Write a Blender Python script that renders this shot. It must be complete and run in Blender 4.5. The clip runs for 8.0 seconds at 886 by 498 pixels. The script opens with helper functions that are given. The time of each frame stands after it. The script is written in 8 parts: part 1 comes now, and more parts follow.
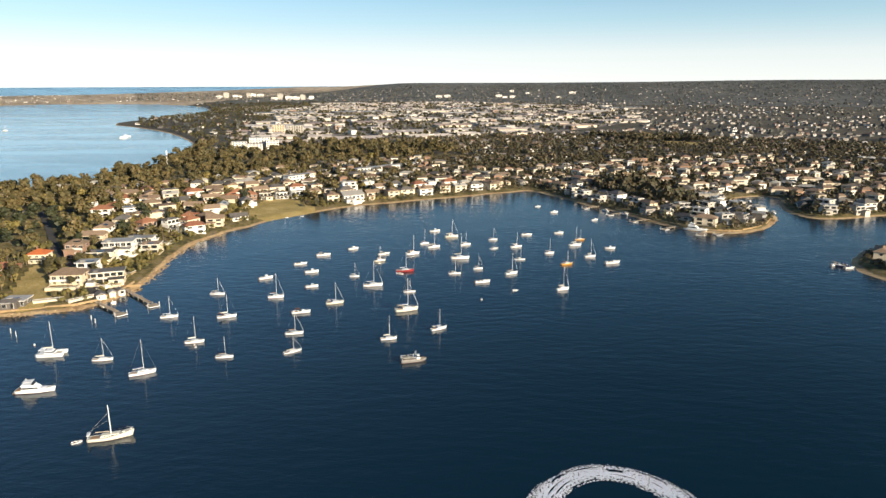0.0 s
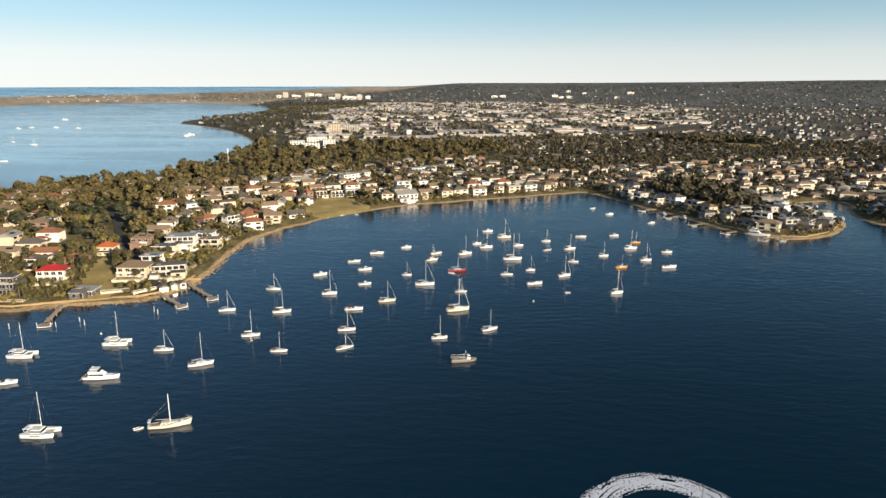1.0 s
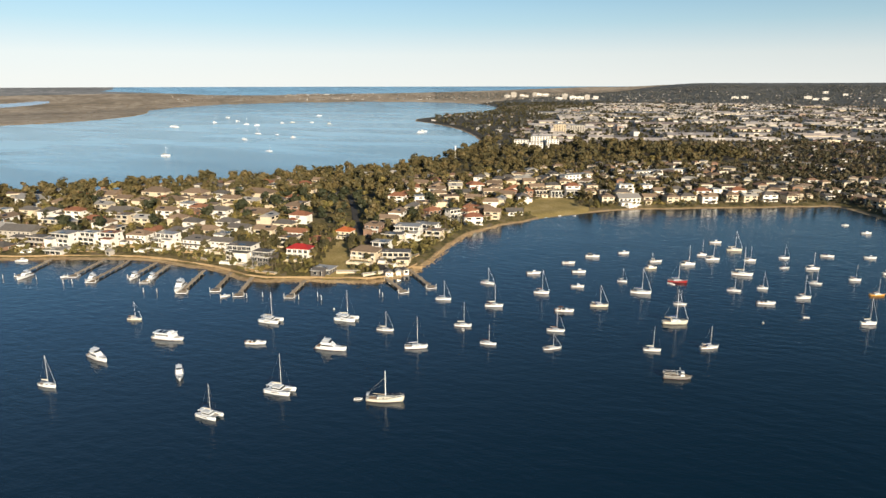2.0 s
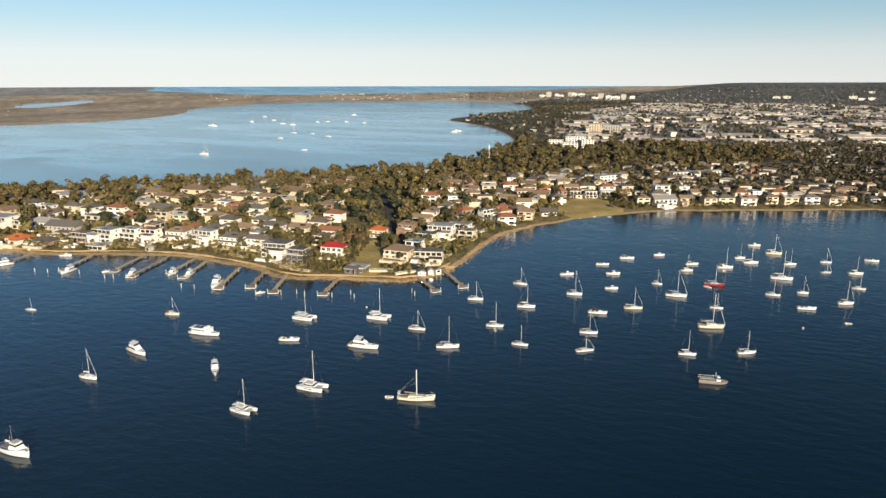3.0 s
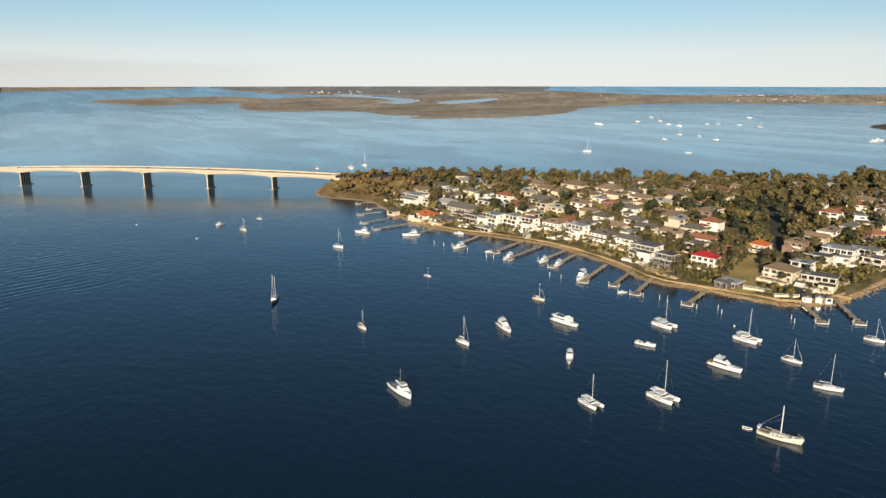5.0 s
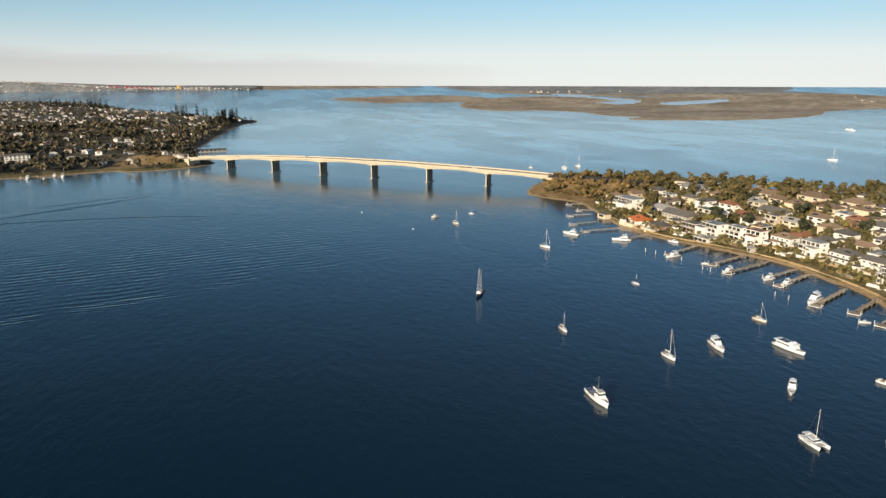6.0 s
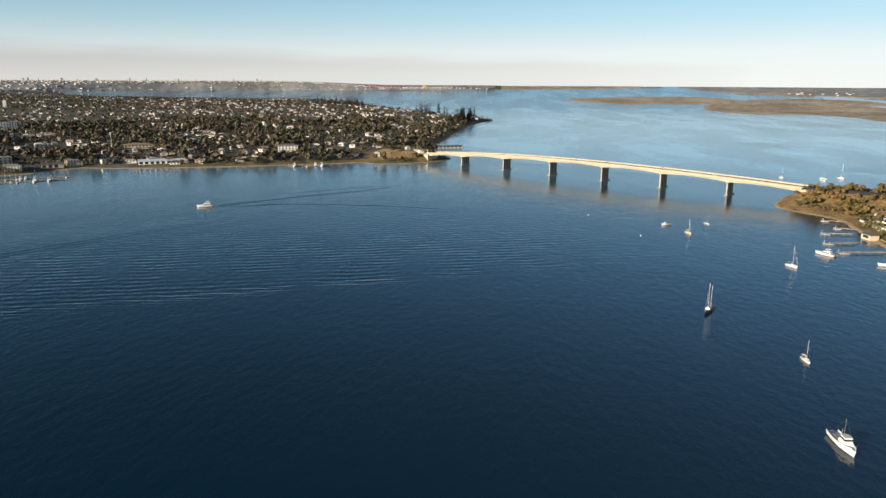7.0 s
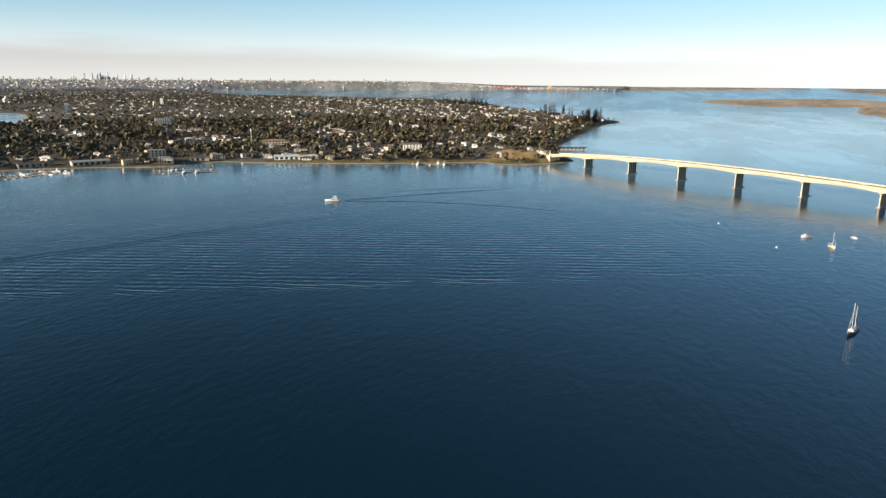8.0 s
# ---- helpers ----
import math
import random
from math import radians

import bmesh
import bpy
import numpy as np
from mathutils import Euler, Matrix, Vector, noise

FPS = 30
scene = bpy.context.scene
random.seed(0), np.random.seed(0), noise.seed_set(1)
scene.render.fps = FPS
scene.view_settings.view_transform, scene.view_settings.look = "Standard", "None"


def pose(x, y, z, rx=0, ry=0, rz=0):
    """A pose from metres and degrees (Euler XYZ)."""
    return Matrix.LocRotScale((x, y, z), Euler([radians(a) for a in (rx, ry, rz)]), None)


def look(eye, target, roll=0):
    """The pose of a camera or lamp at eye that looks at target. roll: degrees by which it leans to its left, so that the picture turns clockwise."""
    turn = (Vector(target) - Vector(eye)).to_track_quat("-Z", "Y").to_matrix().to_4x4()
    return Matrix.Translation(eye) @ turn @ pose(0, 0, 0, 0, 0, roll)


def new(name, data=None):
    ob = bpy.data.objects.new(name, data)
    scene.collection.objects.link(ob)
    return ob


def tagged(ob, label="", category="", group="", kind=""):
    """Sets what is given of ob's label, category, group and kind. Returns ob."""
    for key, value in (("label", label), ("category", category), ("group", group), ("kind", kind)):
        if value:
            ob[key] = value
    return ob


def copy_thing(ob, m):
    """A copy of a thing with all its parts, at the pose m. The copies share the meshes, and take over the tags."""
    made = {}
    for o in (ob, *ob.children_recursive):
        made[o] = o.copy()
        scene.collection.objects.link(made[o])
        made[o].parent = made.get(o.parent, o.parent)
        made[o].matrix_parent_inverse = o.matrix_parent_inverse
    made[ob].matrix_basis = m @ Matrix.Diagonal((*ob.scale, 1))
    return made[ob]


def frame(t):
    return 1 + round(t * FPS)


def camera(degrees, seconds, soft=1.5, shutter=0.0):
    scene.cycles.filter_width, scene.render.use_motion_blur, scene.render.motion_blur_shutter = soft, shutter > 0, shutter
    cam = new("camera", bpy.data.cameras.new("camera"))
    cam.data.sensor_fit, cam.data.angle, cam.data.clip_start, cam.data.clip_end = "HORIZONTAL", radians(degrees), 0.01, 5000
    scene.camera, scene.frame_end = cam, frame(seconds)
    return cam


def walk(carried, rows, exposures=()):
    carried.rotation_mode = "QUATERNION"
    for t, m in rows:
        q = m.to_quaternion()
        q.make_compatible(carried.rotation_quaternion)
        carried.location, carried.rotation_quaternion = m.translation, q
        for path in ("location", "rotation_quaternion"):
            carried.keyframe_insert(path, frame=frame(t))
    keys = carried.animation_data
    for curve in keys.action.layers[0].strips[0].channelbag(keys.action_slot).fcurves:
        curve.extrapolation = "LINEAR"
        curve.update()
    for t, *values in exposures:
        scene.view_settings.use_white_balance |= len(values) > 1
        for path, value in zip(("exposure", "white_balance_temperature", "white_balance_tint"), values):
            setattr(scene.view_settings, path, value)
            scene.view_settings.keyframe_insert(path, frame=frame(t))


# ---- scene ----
# The camera hangs in one place over the river and turns to its left.
EYE_H = 115.0
cam = camera(66.49, 8.0, soft=1.45)
TURN = [(0, 0.15, -13.88, 0.09), (0.2, 2.53, -13.87, 0.05), (0.5, 2.86, -13.87, 0.02), (1, 4.72, -13.87, 0.04), (1.1, 7.0, -13.86, 0.02), (1.2, 8.6, -13.86, 0.02),
        (1.3, 14.6, -13.82, 0.02), (1.4, 17.92, -13.81, 0.03), (1.5, 21.15, -13.81, 0.05), (1.6, 22.01, -13.83, 0.03), (1.7, 22.58, -13.85, 0.04),
        (2.8, 24.28, -13.86, 0.09), (3, 26.2, -13.88, 0.08), (3.5, 33.5, -13.87, 0.03), (3.7, 36.22, -13.88, 0.02), (4, 41.86, -13.88, 0.01), (4.2, 44.66, -13.88, 0.0),
        (5.3, 63.02, -13.88, 0.01), (5.5, 66.45, -13.9, 0.0), (5.7, 69.34, -13.9, -0.03), (6, 75.46, -13.9, -0.08), (6.2, 78.54, -13.91, -0.1), (6.5, 84.82, -13.92, -0.15), (6.7, 88.07, -13.92, -0.18), (7, 94.73, -13.93, -0.23), (7.2, 98.05, -13.94, -0.28),
        (7.5, 103.78, -13.95, -0.36), (8, 104.97, -13.95, -0.37)]
walk(cam, [(t, pose(0, 0, EYE_H, 90 + p, 0, a) @ pose(0, 0, 0, 0, 0, -r)) for t, a, p, r in TURN], exposures=[(0, 0.79), (0.5, 0.6), (1, 0.53), (1.5, 0.5), (3.5, 0.37), (4.2, 0.32), (5.5, 0.31), (6.5, 0.42), (7.2, 0.53), (8.0, 0.75)])

# ---- world and sun ----
SUN_EL, SUN_TURN = radians(15), radians(137)
world = bpy.data.worlds.new("world")
scene.world = world
world.use_nodes = True
wn, wl = world.node_tree.nodes, world.node_tree.links
wn.clear()


w_out, w_bg = wn.new("ShaderNodeOutputWorld"), wn.new("ShaderNodeBackground")
sky = wn.new("ShaderNodeTexSky")
sky.sky_type, sky.sun_disc = "NISHITA", False
sky.sun_elevation, sky.sun_rotation = SUN_EL, SUN_TURN
sky.altitude, sky.air_density, sky.dust_density, sky.ozone_density = 100, 1.0, 0.6, 2.5
w_co = wn.new("ShaderNodeTexCoord")
w_sep, w_comb = wn.new("ShaderNodeSeparateXYZ"), wn.new("ShaderNodeCombineXYZ")
w_max = wn.new("ShaderNodeMath")
w_max.operation, w_max.inputs[1].default_value = "MAXIMUM", 0.004
wl.new(w_co.outputs["Generated"], w_sep.inputs[0])
wl.new(w_sep.outputs[2], w_max.inputs[0])
wl.new(w_sep.outputs[0], w_comb.inputs[0]), wl.new(w_sep.outputs[1], w_comb.inputs[1]), wl.new(w_max.outputs[0], w_comb.inputs[2])
wl.new(w_comb.outputs[0], sky.inputs["Vector"])
# Sea haze: a pale band above the horizon that gives way to the clear sky higher up.
w_haze = wn.new("ShaderNodeValToRGB")
hz = w_haze.color_ramp.elements
for _ in range(3):
    hz.new(0.5)
for e, (p, c) in zip(hz, ((0.0, (0.86, 0.88, 0.84)), (0.15, (0.80, 0.87, 0.86)), (0.32, (0.53, 0.76, 0.86)), (0.55, (0.33, 0.63, 0.87)), (1.0, (0.16, 0.42, 0.76)))):
    e.position, e.color = p, (*c, 1)
w_h = wn.new("ShaderNodeMath")
w_h.operation, w_h.inputs[1].default_value = "MULTIPLY", 1 / 0.25
wl.new(w_max.outputs[0], w_h.inputs[0]), wl.new(w_h.outputs[0], w_haze.inputs[0])
w_gain = wn.new("ShaderNodeVectorMath")
w_gain.operation = "SCALE"
w_gain.inputs["Scale"].default_value = 7.2
wl.new(w_haze.outputs[0], w_gain.inputs[0])
w_fac = wn.new("ShaderNodeMapRange")
for k, v in (("From Min", 0.10), ("From Max", 0.42), ("To Min", 1.0), ("To Max", 0.0)):
    w_fac.inputs[k].default_value = v
wl.new(w_max.outputs[0], w_fac.inputs["Value"])
w_high = wn.new("ShaderNodeVectorMath")
w_high.operation = "SCALE"
w_high.inputs["Scale"].default_value = 0.7
wl.new(sky.outputs[0], w_high.inputs[0])
w_mix = wn.new("ShaderNodeMix")
w_mix.data_type = "RGBA"
wl.new(w_fac.outputs[0], w_mix.inputs["Factor"])
for sock in w_mix.inputs:
    if sock.type == "RGBA" and sock.name == "A":
        wl.new(w_high.outputs[0], sock)
    if sock.type == "RGBA" and sock.name == "B":
        wl.new(w_gain.outputs[0], sock)


def wmath(op, a, b=None):
    n = wn.new("ShaderNodeMath")
    n.operation = op
    for i, v in enumerate((a, b)):
        if v is None:
            continue
        if isinstance(v, (int, float)):
            n.inputs[i].default_value = v
        else:
            wl.new(v, n.inputs[i])
    return n.outputs[0]


# A thin bank of grey-mauve smoke lies over the northern horizon.
bearing = wmath("ARCTAN2", wmath("MULTIPLY", w_sep.outputs[0], -1.0), w_sep.outputs[1])
w_len = wn.new("ShaderNodeMapRange")
for k, v in (("From Min", 1.24), ("From Max", 2.3)):
    w_len.inputs[k].default_value = v
wl.new(bearing, w_len.inputs["Value"])
w_puff = wn.new("ShaderNodeTexNoise")
w_puff.inputs["Scale"].default_value, w_puff.inputs["Detail"].default_value = 5.0, 4
w_flat = wn.new("ShaderNodeMapping")
w_flat.inputs["Scale"].default_value = (1.0, 1.0, 14.0)
wl.new(w_co.outputs["Generated"], w_flat.inputs["Vector"]), wl.new(w_flat.outputs[0], w_puff.inputs["Vector"])
bank_top = wmath("ADD", wmath("MULTIPLY", w_len.outputs[0], 0.030), wmath("ADD", 0.012, wmath("MULTIPLY", w_puff.outputs[0], 0.034)))
bank = wn.new("ShaderNodeMapRange")
bank.interpolation_type = "SMOOTHSTEP"
wl.new(w_max.outputs[0], bank.inputs["Value"])
wl.new(bank_top, bank.inputs["From Min"]), wl.new(wmath("MULTIPLY", bank_top, 0.45), bank.inputs["From Max"])
bank_low = wn.new("ShaderNodeMapRange")
bank_low.interpolation_type = "SMOOTHSTEP"
for k, v in (("From Min", 0.0), ("From Max", 0.03), ("To Min", 0.7), ("To Max", 1.0)):
    bank_low.inputs[k].default_value = v
wl.new(w_max.outputs[0], bank_low.inputs["Value"])
smoke = wmath("MULTIPLY", wmath("MULTIPLY", bank.outputs[0], bank_low.outputs[0]), wmath("POWER", w_len.outputs[0], 0.45))
w_smoke = wn.new("ShaderNodeMix")
w_smoke.data_type, w_smoke.blend_type = "RGBA", "MULTIPLY"
wl.new(smoke, w_smoke.inputs["Factor"])
for sock in w_smoke.inputs:
    if sock.type == "RGBA" and sock.name == "B":
        sock.default_value = (0.81, 0.755, 0.75, 1)
for sock in w_mix.outputs:
    if sock.type == "RGBA":
        for into in w_smoke.inputs:
            if into.type == "RGBA" and into.name == "A":
                wl.new(sock, into)
# The sky well above the horizon is brighter opposite the sun than at right angles to it.
across = wmath("POWER", wmath("ABSOLUTE", wmath("SINE", wmath("SUBTRACT", bearing, radians(55)))), 2.0)
lift = wn.new("ShaderNodeMapRange")
lift.interpolation_type = "SMOOTHSTEP"
for k, v in (("From Min", -0.15), ("From Max", 0.3)):
    lift.inputs[k].default_value = v
wl.new(w_max.outputs[0], lift.inputs["Value"])
w_dim = wn.new("ShaderNodeVectorMath")
w_dim.operation = "SCALE"
wl.new(wmath("SUBTRACT", 1.26, wmath("MULTIPLY", wmath("MULTIPLY", across, lift.outputs[0]), 0.72)), w_dim.inputs["Scale"])
for sock in w_smoke.outputs:
    if sock.type == "RGBA":
        wl.new(sock, w_dim.inputs[0])
wl.new(w_dim.outputs[0], w_bg.inputs["Color"])
w_bg.inputs["Strength"].default_value = 0.086
wl.new(w_bg.outputs[0], w_out.inputs[0])

sun = new("sun", bpy.data.lights.new("sun", "SUN"))
sun.data.energy, sun.data.angle, sun.data.color = 5.0, radians(0.6), (1.0, 0.825, 0.59)
to_sun = Vector((math.sin(SUN_TURN) * math.cos(SUN_EL), math.cos(SUN_TURN) * math.cos(SUN_EL), math.sin(SUN_EL)))
sun.matrix_world = look(to_sun * 900, (0, 0, 0))


# ---- materials ----
def material(name, rough=0.7, metal=0.0):
    m = bpy.data.materials.new(name)
    m.use_nodes = True
    b = m.node_tree.nodes["Principled BSDF"]
    b.inputs["Roughness"].default_value, b.inputs["Metallic"].default_value = rough, metal
    return m, m.node_tree.nodes, m.node_tree.links, b


def ramp(nodes, stops):
    r = nodes.new("ShaderNodeValToRGB")
    el = r.color_ramp.elements
    while len(el) < len(stops):
        el.new(0.5)
    for e, (p, c) in zip(el, stops):
        e.position, e.color = p, (*c, 1)
    return r


def surface(name, stops, rough=0.7, metal=0.0, scale=0.6, fine=6.0, vary=0.35, by="object", bump=0.15, bump_scale=8.0):
    """A base colour that differs from thing to thing (Object Info or island) and is worn at two scales."""
    m, n, l, b = material(name, rough, metal)
    src = n.new("ShaderNodeObjectInfo").outputs["Random"] if by == "object" else n.new("ShaderNodeNewGeometry").outputs["Random Per Island"]
    r = ramp(n, stops)
    r.color_ramp.interpolation = "CONSTANT" if len(stops) > 2 else "LINEAR"
    l.new(src, r.inputs[0])
    geo = n.new("ShaderNodeNewGeometry")
    big, small = n.new("ShaderNodeTexNoise"), n.new("ShaderNodeTexNoise")
    for t, s in ((big, scale), (small, fine)):
        t.inputs["Scale"].default_value, t.inputs["Detail"].default_value = s, 4
        l.new(geo.outputs["Position"], t.inputs["Vector"])
    add = n.new("ShaderNodeMath")
    add.operation = "ADD"
    l.new(big.outputs[0], add.inputs[0]), l.new(small.outputs[0], add.inputs[1])
    rng = n.new("ShaderNodeMapRange")
    for k, v in (("From Min", 0.6), ("From Max", 1.4), ("To Min", 1 - vary), ("To Max", 1 + vary)):
        rng.inputs[k].default_value = v
    l.new(add.outputs[0], rng.inputs["Value"])
    mix = n.new("ShaderNodeVectorMath")
    mix.operation = "SCALE"
    l.new(r.outputs[0], mix.inputs[0]), l.new(rng.outputs[0], mix.inputs["Scale"])
    l.new(mix.outputs[0], b.inputs["Base Color"])
    if bump:
        t = n.new("ShaderNodeTexNoise")
        t.inputs["Scale"].default_value = bump_scale
        l.new(geo.outputs["Position"], t.inputs["Vector"])
        u = n.new("ShaderNodeBump")
        u.inputs["Strength"].default_value, u.inputs["Distance"].default_value = bump, 0.1
        l.new(t.outputs[0], u.inputs["Height"]), l.new(u.outputs[0], b.inputs["Normal"])
    return m


def two(a, b):
    return [(0.0, a), (1.0, b)]


WALLS = {
    "white": surface("white_render", two((0.80, 0.78, 0.74), (0.88, 0.87, 0.84)), 0.75, vary=0.10),
    "cream": surface("cream_render", two((0.62, 0.53, 0.40), (0.72, 0.64, 0.50)), 0.8, vary=0.14),
    "brick": surface("brown_brick", two((0.24, 0.15, 0.11), (0.34, 0.22, 0.155)), 0.85, vary=0.28),
    "grey": surface("grey_render", two((0.40, 0.38, 0.35), (0.55, 0.52, 0.47)), 0.8, vary=0.15),
    "dark": surface("charcoal_cladding", two((0.10, 0.09, 0.085), (0.16, 0.15, 0.14)), 0.65, vary=0.2),
}
ROOFS = {
    "orange": surface("orange_tile", two((0.50, 0.14, 0.045), (0.56, 0.18, 0.06)), 0.8, vary=0.25),
    "red": surface("red_metal_roof", two((0.42, 0.03, 0.03), (0.46, 0.04, 0.035)), 0.5, vary=0.18),
    "terracotta": surface("terracotta_tile", two((0.24, 0.10, 0.06), (0.32, 0.15, 0.085)), 0.85, vary=0.25),
    "brown": surface("brown_tile", two((0.19, 0.14, 0.10), (0.30, 0.22, 0.155)), 0.85, vary=0.28),
    "slate": surface("slate_tile", two((0.09, 0.086, 0.085), (0.17, 0.16, 0.15)), 0.7, vary=0.25),
    "blue": surface("pale_blue_metal_roof", two((0.50, 0.60, 0.64), (0.58, 0.68, 0.72)), 0.5, vary=0.12),
    "metal": surface("pale_metal_roof", two((0.30, 0.295, 0.285), (0.44, 0.43, 0.41)), 0.45, vary=0.18),
}
FAR_WALL = surface("town_walls", [(0.0, (0.50, 0.49, 0.48)), (0.2, (0.34, 0.32, 0.30)), (0.38, (0.20, 0.155, 0.13)), (0.56, (0.24, 0.235, 0.23)), (0.72, (0.15, 0.15, 0.15)), (0.88, (0.64, 0.64, 0.64))], 0.8, by="island", vary=0.15, bump=0)
FAR_ROOF = surface("town_roofs", [(0.0, (0.12, 0.085, 0.07)), (0.25, (0.09, 0.09, 0.092)), (0.45, (0.17, 0.10, 0.078)), (0.58, (0.15, 0.125, 0.11)), (0.75, (0.42, 0.42, 0.42)), (0.88, (0.065, 0.065, 0.07))], 0.8, by="island", vary=0.2, bump=0)
NORTH_WALL = surface("pale_suburb_walls", [(0.0, (0.80, 0.78, 0.75)), (0.45, (0.66, 0.62, 0.56)), (0.66, (0.30, 0.20, 0.15)), (0.8, (0.42, 0.38, 0.33)), (0.92, (0.84, 0.83, 0.82))], 0.75, by="island", vary=0.1, bump=0)
BACK_WALL = surface("back_street_walls", [(0.0, (0.60, 0.53, 0.42)), (0.3, (0.70, 0.64, 0.53)), (0.5, (0.32, 0.19, 0.125)), (0.64, (0.46, 0.41, 0.34)), (0.82, (0.76, 0.73, 0.68))], 0.8, by="island", vary=0.12, bump=0)
BACK_ROOF = surface("back_street_roofs", [(0.0, (0.24, 0.17, 0.12)), (0.3, (0.14, 0.13, 0.12)), (0.5, (0.27, 0.17, 0.12)), (0.66, (0.30, 0.23, 0.17)), (0.84, (0.40, 0.39, 0.36))], 0.8, by="island", vary=0.2, bump=0)
NORTH_ROOF = surface("pale_suburb_roofs", [(0.0, (0.20, 0.12, 0.09)), (0.3, (0.16, 0.15, 0.15)), (0.5, (0.34, 0.32, 0.30)), (0.62, (0.25, 0.13, 0.09)), (0.76, (0.66, 0.64, 0.62))], 0.7, by="island", vary=0.15, bump=0)
FACTORY = surface("factory_cladding", [(0.0, (0.62, 0.60, 0.58)), (0.25, (0.42, 0.41, 0.40)), (0.5, (0.28, 0.27, 0.26)), (0.72, (0.30, 0.22, 0.18)), (0.86, (0.50, 0.48, 0.46))], 0.6, by="island", vary=0.1, bump=0)
SHED_ROOF = surface("shed_roof_metal", [(0.0, (0.62, 0.57, 0.53)), (0.3, (0.46, 0.42, 0.40)), (0.5, (0.30, 0.30, 0.31)), (0.68, (0.54, 0.48, 0.44)), (0.86, (0.36, 0.29, 0.26))], 0.5, vary=0.12, bump=0, scale=0.05, fine=0.4)
DULL_PANE = surface("curtained_windows", two((0.10, 0.105, 0.11), (0.20, 0.20, 0.20)), 0.3, vary=0.2, bump=0)
GLASS = surface("window_glass", two((0.02, 0.025, 0.03), (0.04, 0.045, 0.05)), 0.08, vary=0.2, bump=0)
FRAME = surface("window_frame_paint", two((0.7, 0.68, 0.64), (0.78, 0.77, 0.74)), 0.5, vary=0.08, bump=0)
GEL = surface("white_gelcoat", two((0.74, 0.78, 0.82), (0.83, 0.87, 0.92)), 0.28, vary=0.08, bump=0)
GEL_CREAM = surface("cream_gelcoat", two((0.66, 0.65, 0.56), (0.72, 0.71, 0.62)), 0.35, vary=0.12, bump=0)
GEL_RED = surface("red_gelcoat", two((0.24, 0.018, 0.02), (0.28, 0.022, 0.025)), 0.3, vary=0.12, bump=0)
GEL_ORANGE = surface("orange_gelcoat", two((0.62, 0.30, 0.03), (0.66, 0.34, 0.05)), 0.35, vary=0.12, bump=0)
GEL_BLUE = surface("navy_gelcoat", two((0.03, 0.05, 0.11), (0.05, 0.07, 0.14)), 0.3, vary=0.12, bump=0)
BARGE_PAINT = surface("weathered_grey_paint", two((0.20, 0.20, 0.20), (0.27, 0.265, 0.26)), 0.6, vary=0.25, bump=0)
ANTIFOUL = surface("antifouling_paint", two((0.05, 0.04, 0.05), (0.14, 0.05, 0.04)), 0.7, vary=0.3, bump=0)
DECK = surface("boat_deck", two((0.46, 0.47, 0.46), (0.60, 0.61, 0.60)), 0.6, vary=0.15, bump=0)
TEAK = surface("teak_planks", two((0.30, 0.18, 0.09), (0.38, 0.24, 0.13)), 0.65, vary=0.2, bump=0)
ALLOY = surface("mast_alloy", two((0.74, 0.75, 0.76), (0.84, 0.85, 0.86)), 0.4, 0.0, vary=0.08, bump=0)
CANVAS = surface("canvas_cover", [(0.0, (0.62, 0.58, 0.50)), (0.35, (0.04, 0.06, 0.14)), (0.6, (0.30, 0.27, 0.22)), (0.8, (0.10, 0.05, 0.04))], 0.9, vary=0.15, bump=0)
WIRE = surface("rigging_wire", two((0.35, 0.34, 0.33), (0.45, 0.44, 0.42)), 0.4, 0.6, vary=0.05, bump=0)
CONCRETE = surface("bridge_concrete", two((0.52, 0.46, 0.36), (0.58, 0.52, 0.42)), 0.85, vary=0.16, scale=0.12, fine=1.5)
# Dark colour that stands in for shade in the gaps of the piers.
PIER_GAP_SHADE = surface("pier_gap_shade_colour", two((0.10, 0.085, 0.07), (0.14, 0.12, 0.10)), 0.9, vary=0.25, scale=0.3)
PIER_STONE = surface("pier_concrete", two((0.34, 0.31, 0.26), (0.40, 0.36, 0.30)), 0.85, vary=0.25, scale=0.3)
ASPHALT = surface("asphalt", two((0.045, 0.045, 0.047), (0.06, 0.058, 0.056)), 0.9, vary=0.25, scale=0.2)
PAINT_WHITE = surface("line_paint", two((0.7, 0.7, 0.68), (0.76, 0.76, 0.74)), 0.7, vary=0.1, bump=0)
TIMBER = surface("weathered_timber", two((0.30, 0.24, 0.17), (0.46, 0.39, 0.30)), 0.85, vary=0.3, scale=1.2)
PILE = surface("white_pile_paint", two((0.66, 0.64, 0.60), (0.74, 0.72, 0.68)), 0.7, vary=0.2)
SANDSTONE = surface("sandstone_wall", two((0.30, 0.21, 0.11), (0.46, 0.34, 0.20)), 0.9, vary=0.3, scale=0.5, fine=3)
BARK = surface("bark", two((0.11, 0.085, 0.06), (0.20, 0.16, 0.12)), 0.9, vary=0.3)
CAR_PAINT = surface("car_paint", [(0.0, (0.7, 0.7, 0.7)), (0.4, (0.05, 0.05, 0.055)), (0.6, (0.3, 0.3, 0.32)), (0.8, (0.3, 0.03, 0.03))], 0.25, 0.2, vary=0.05, bump=0)
POOL = surface("green_court", two((0.10, 0.22, 0.13), (0.12, 0.25, 0.15)), 0.8, vary=0.1)


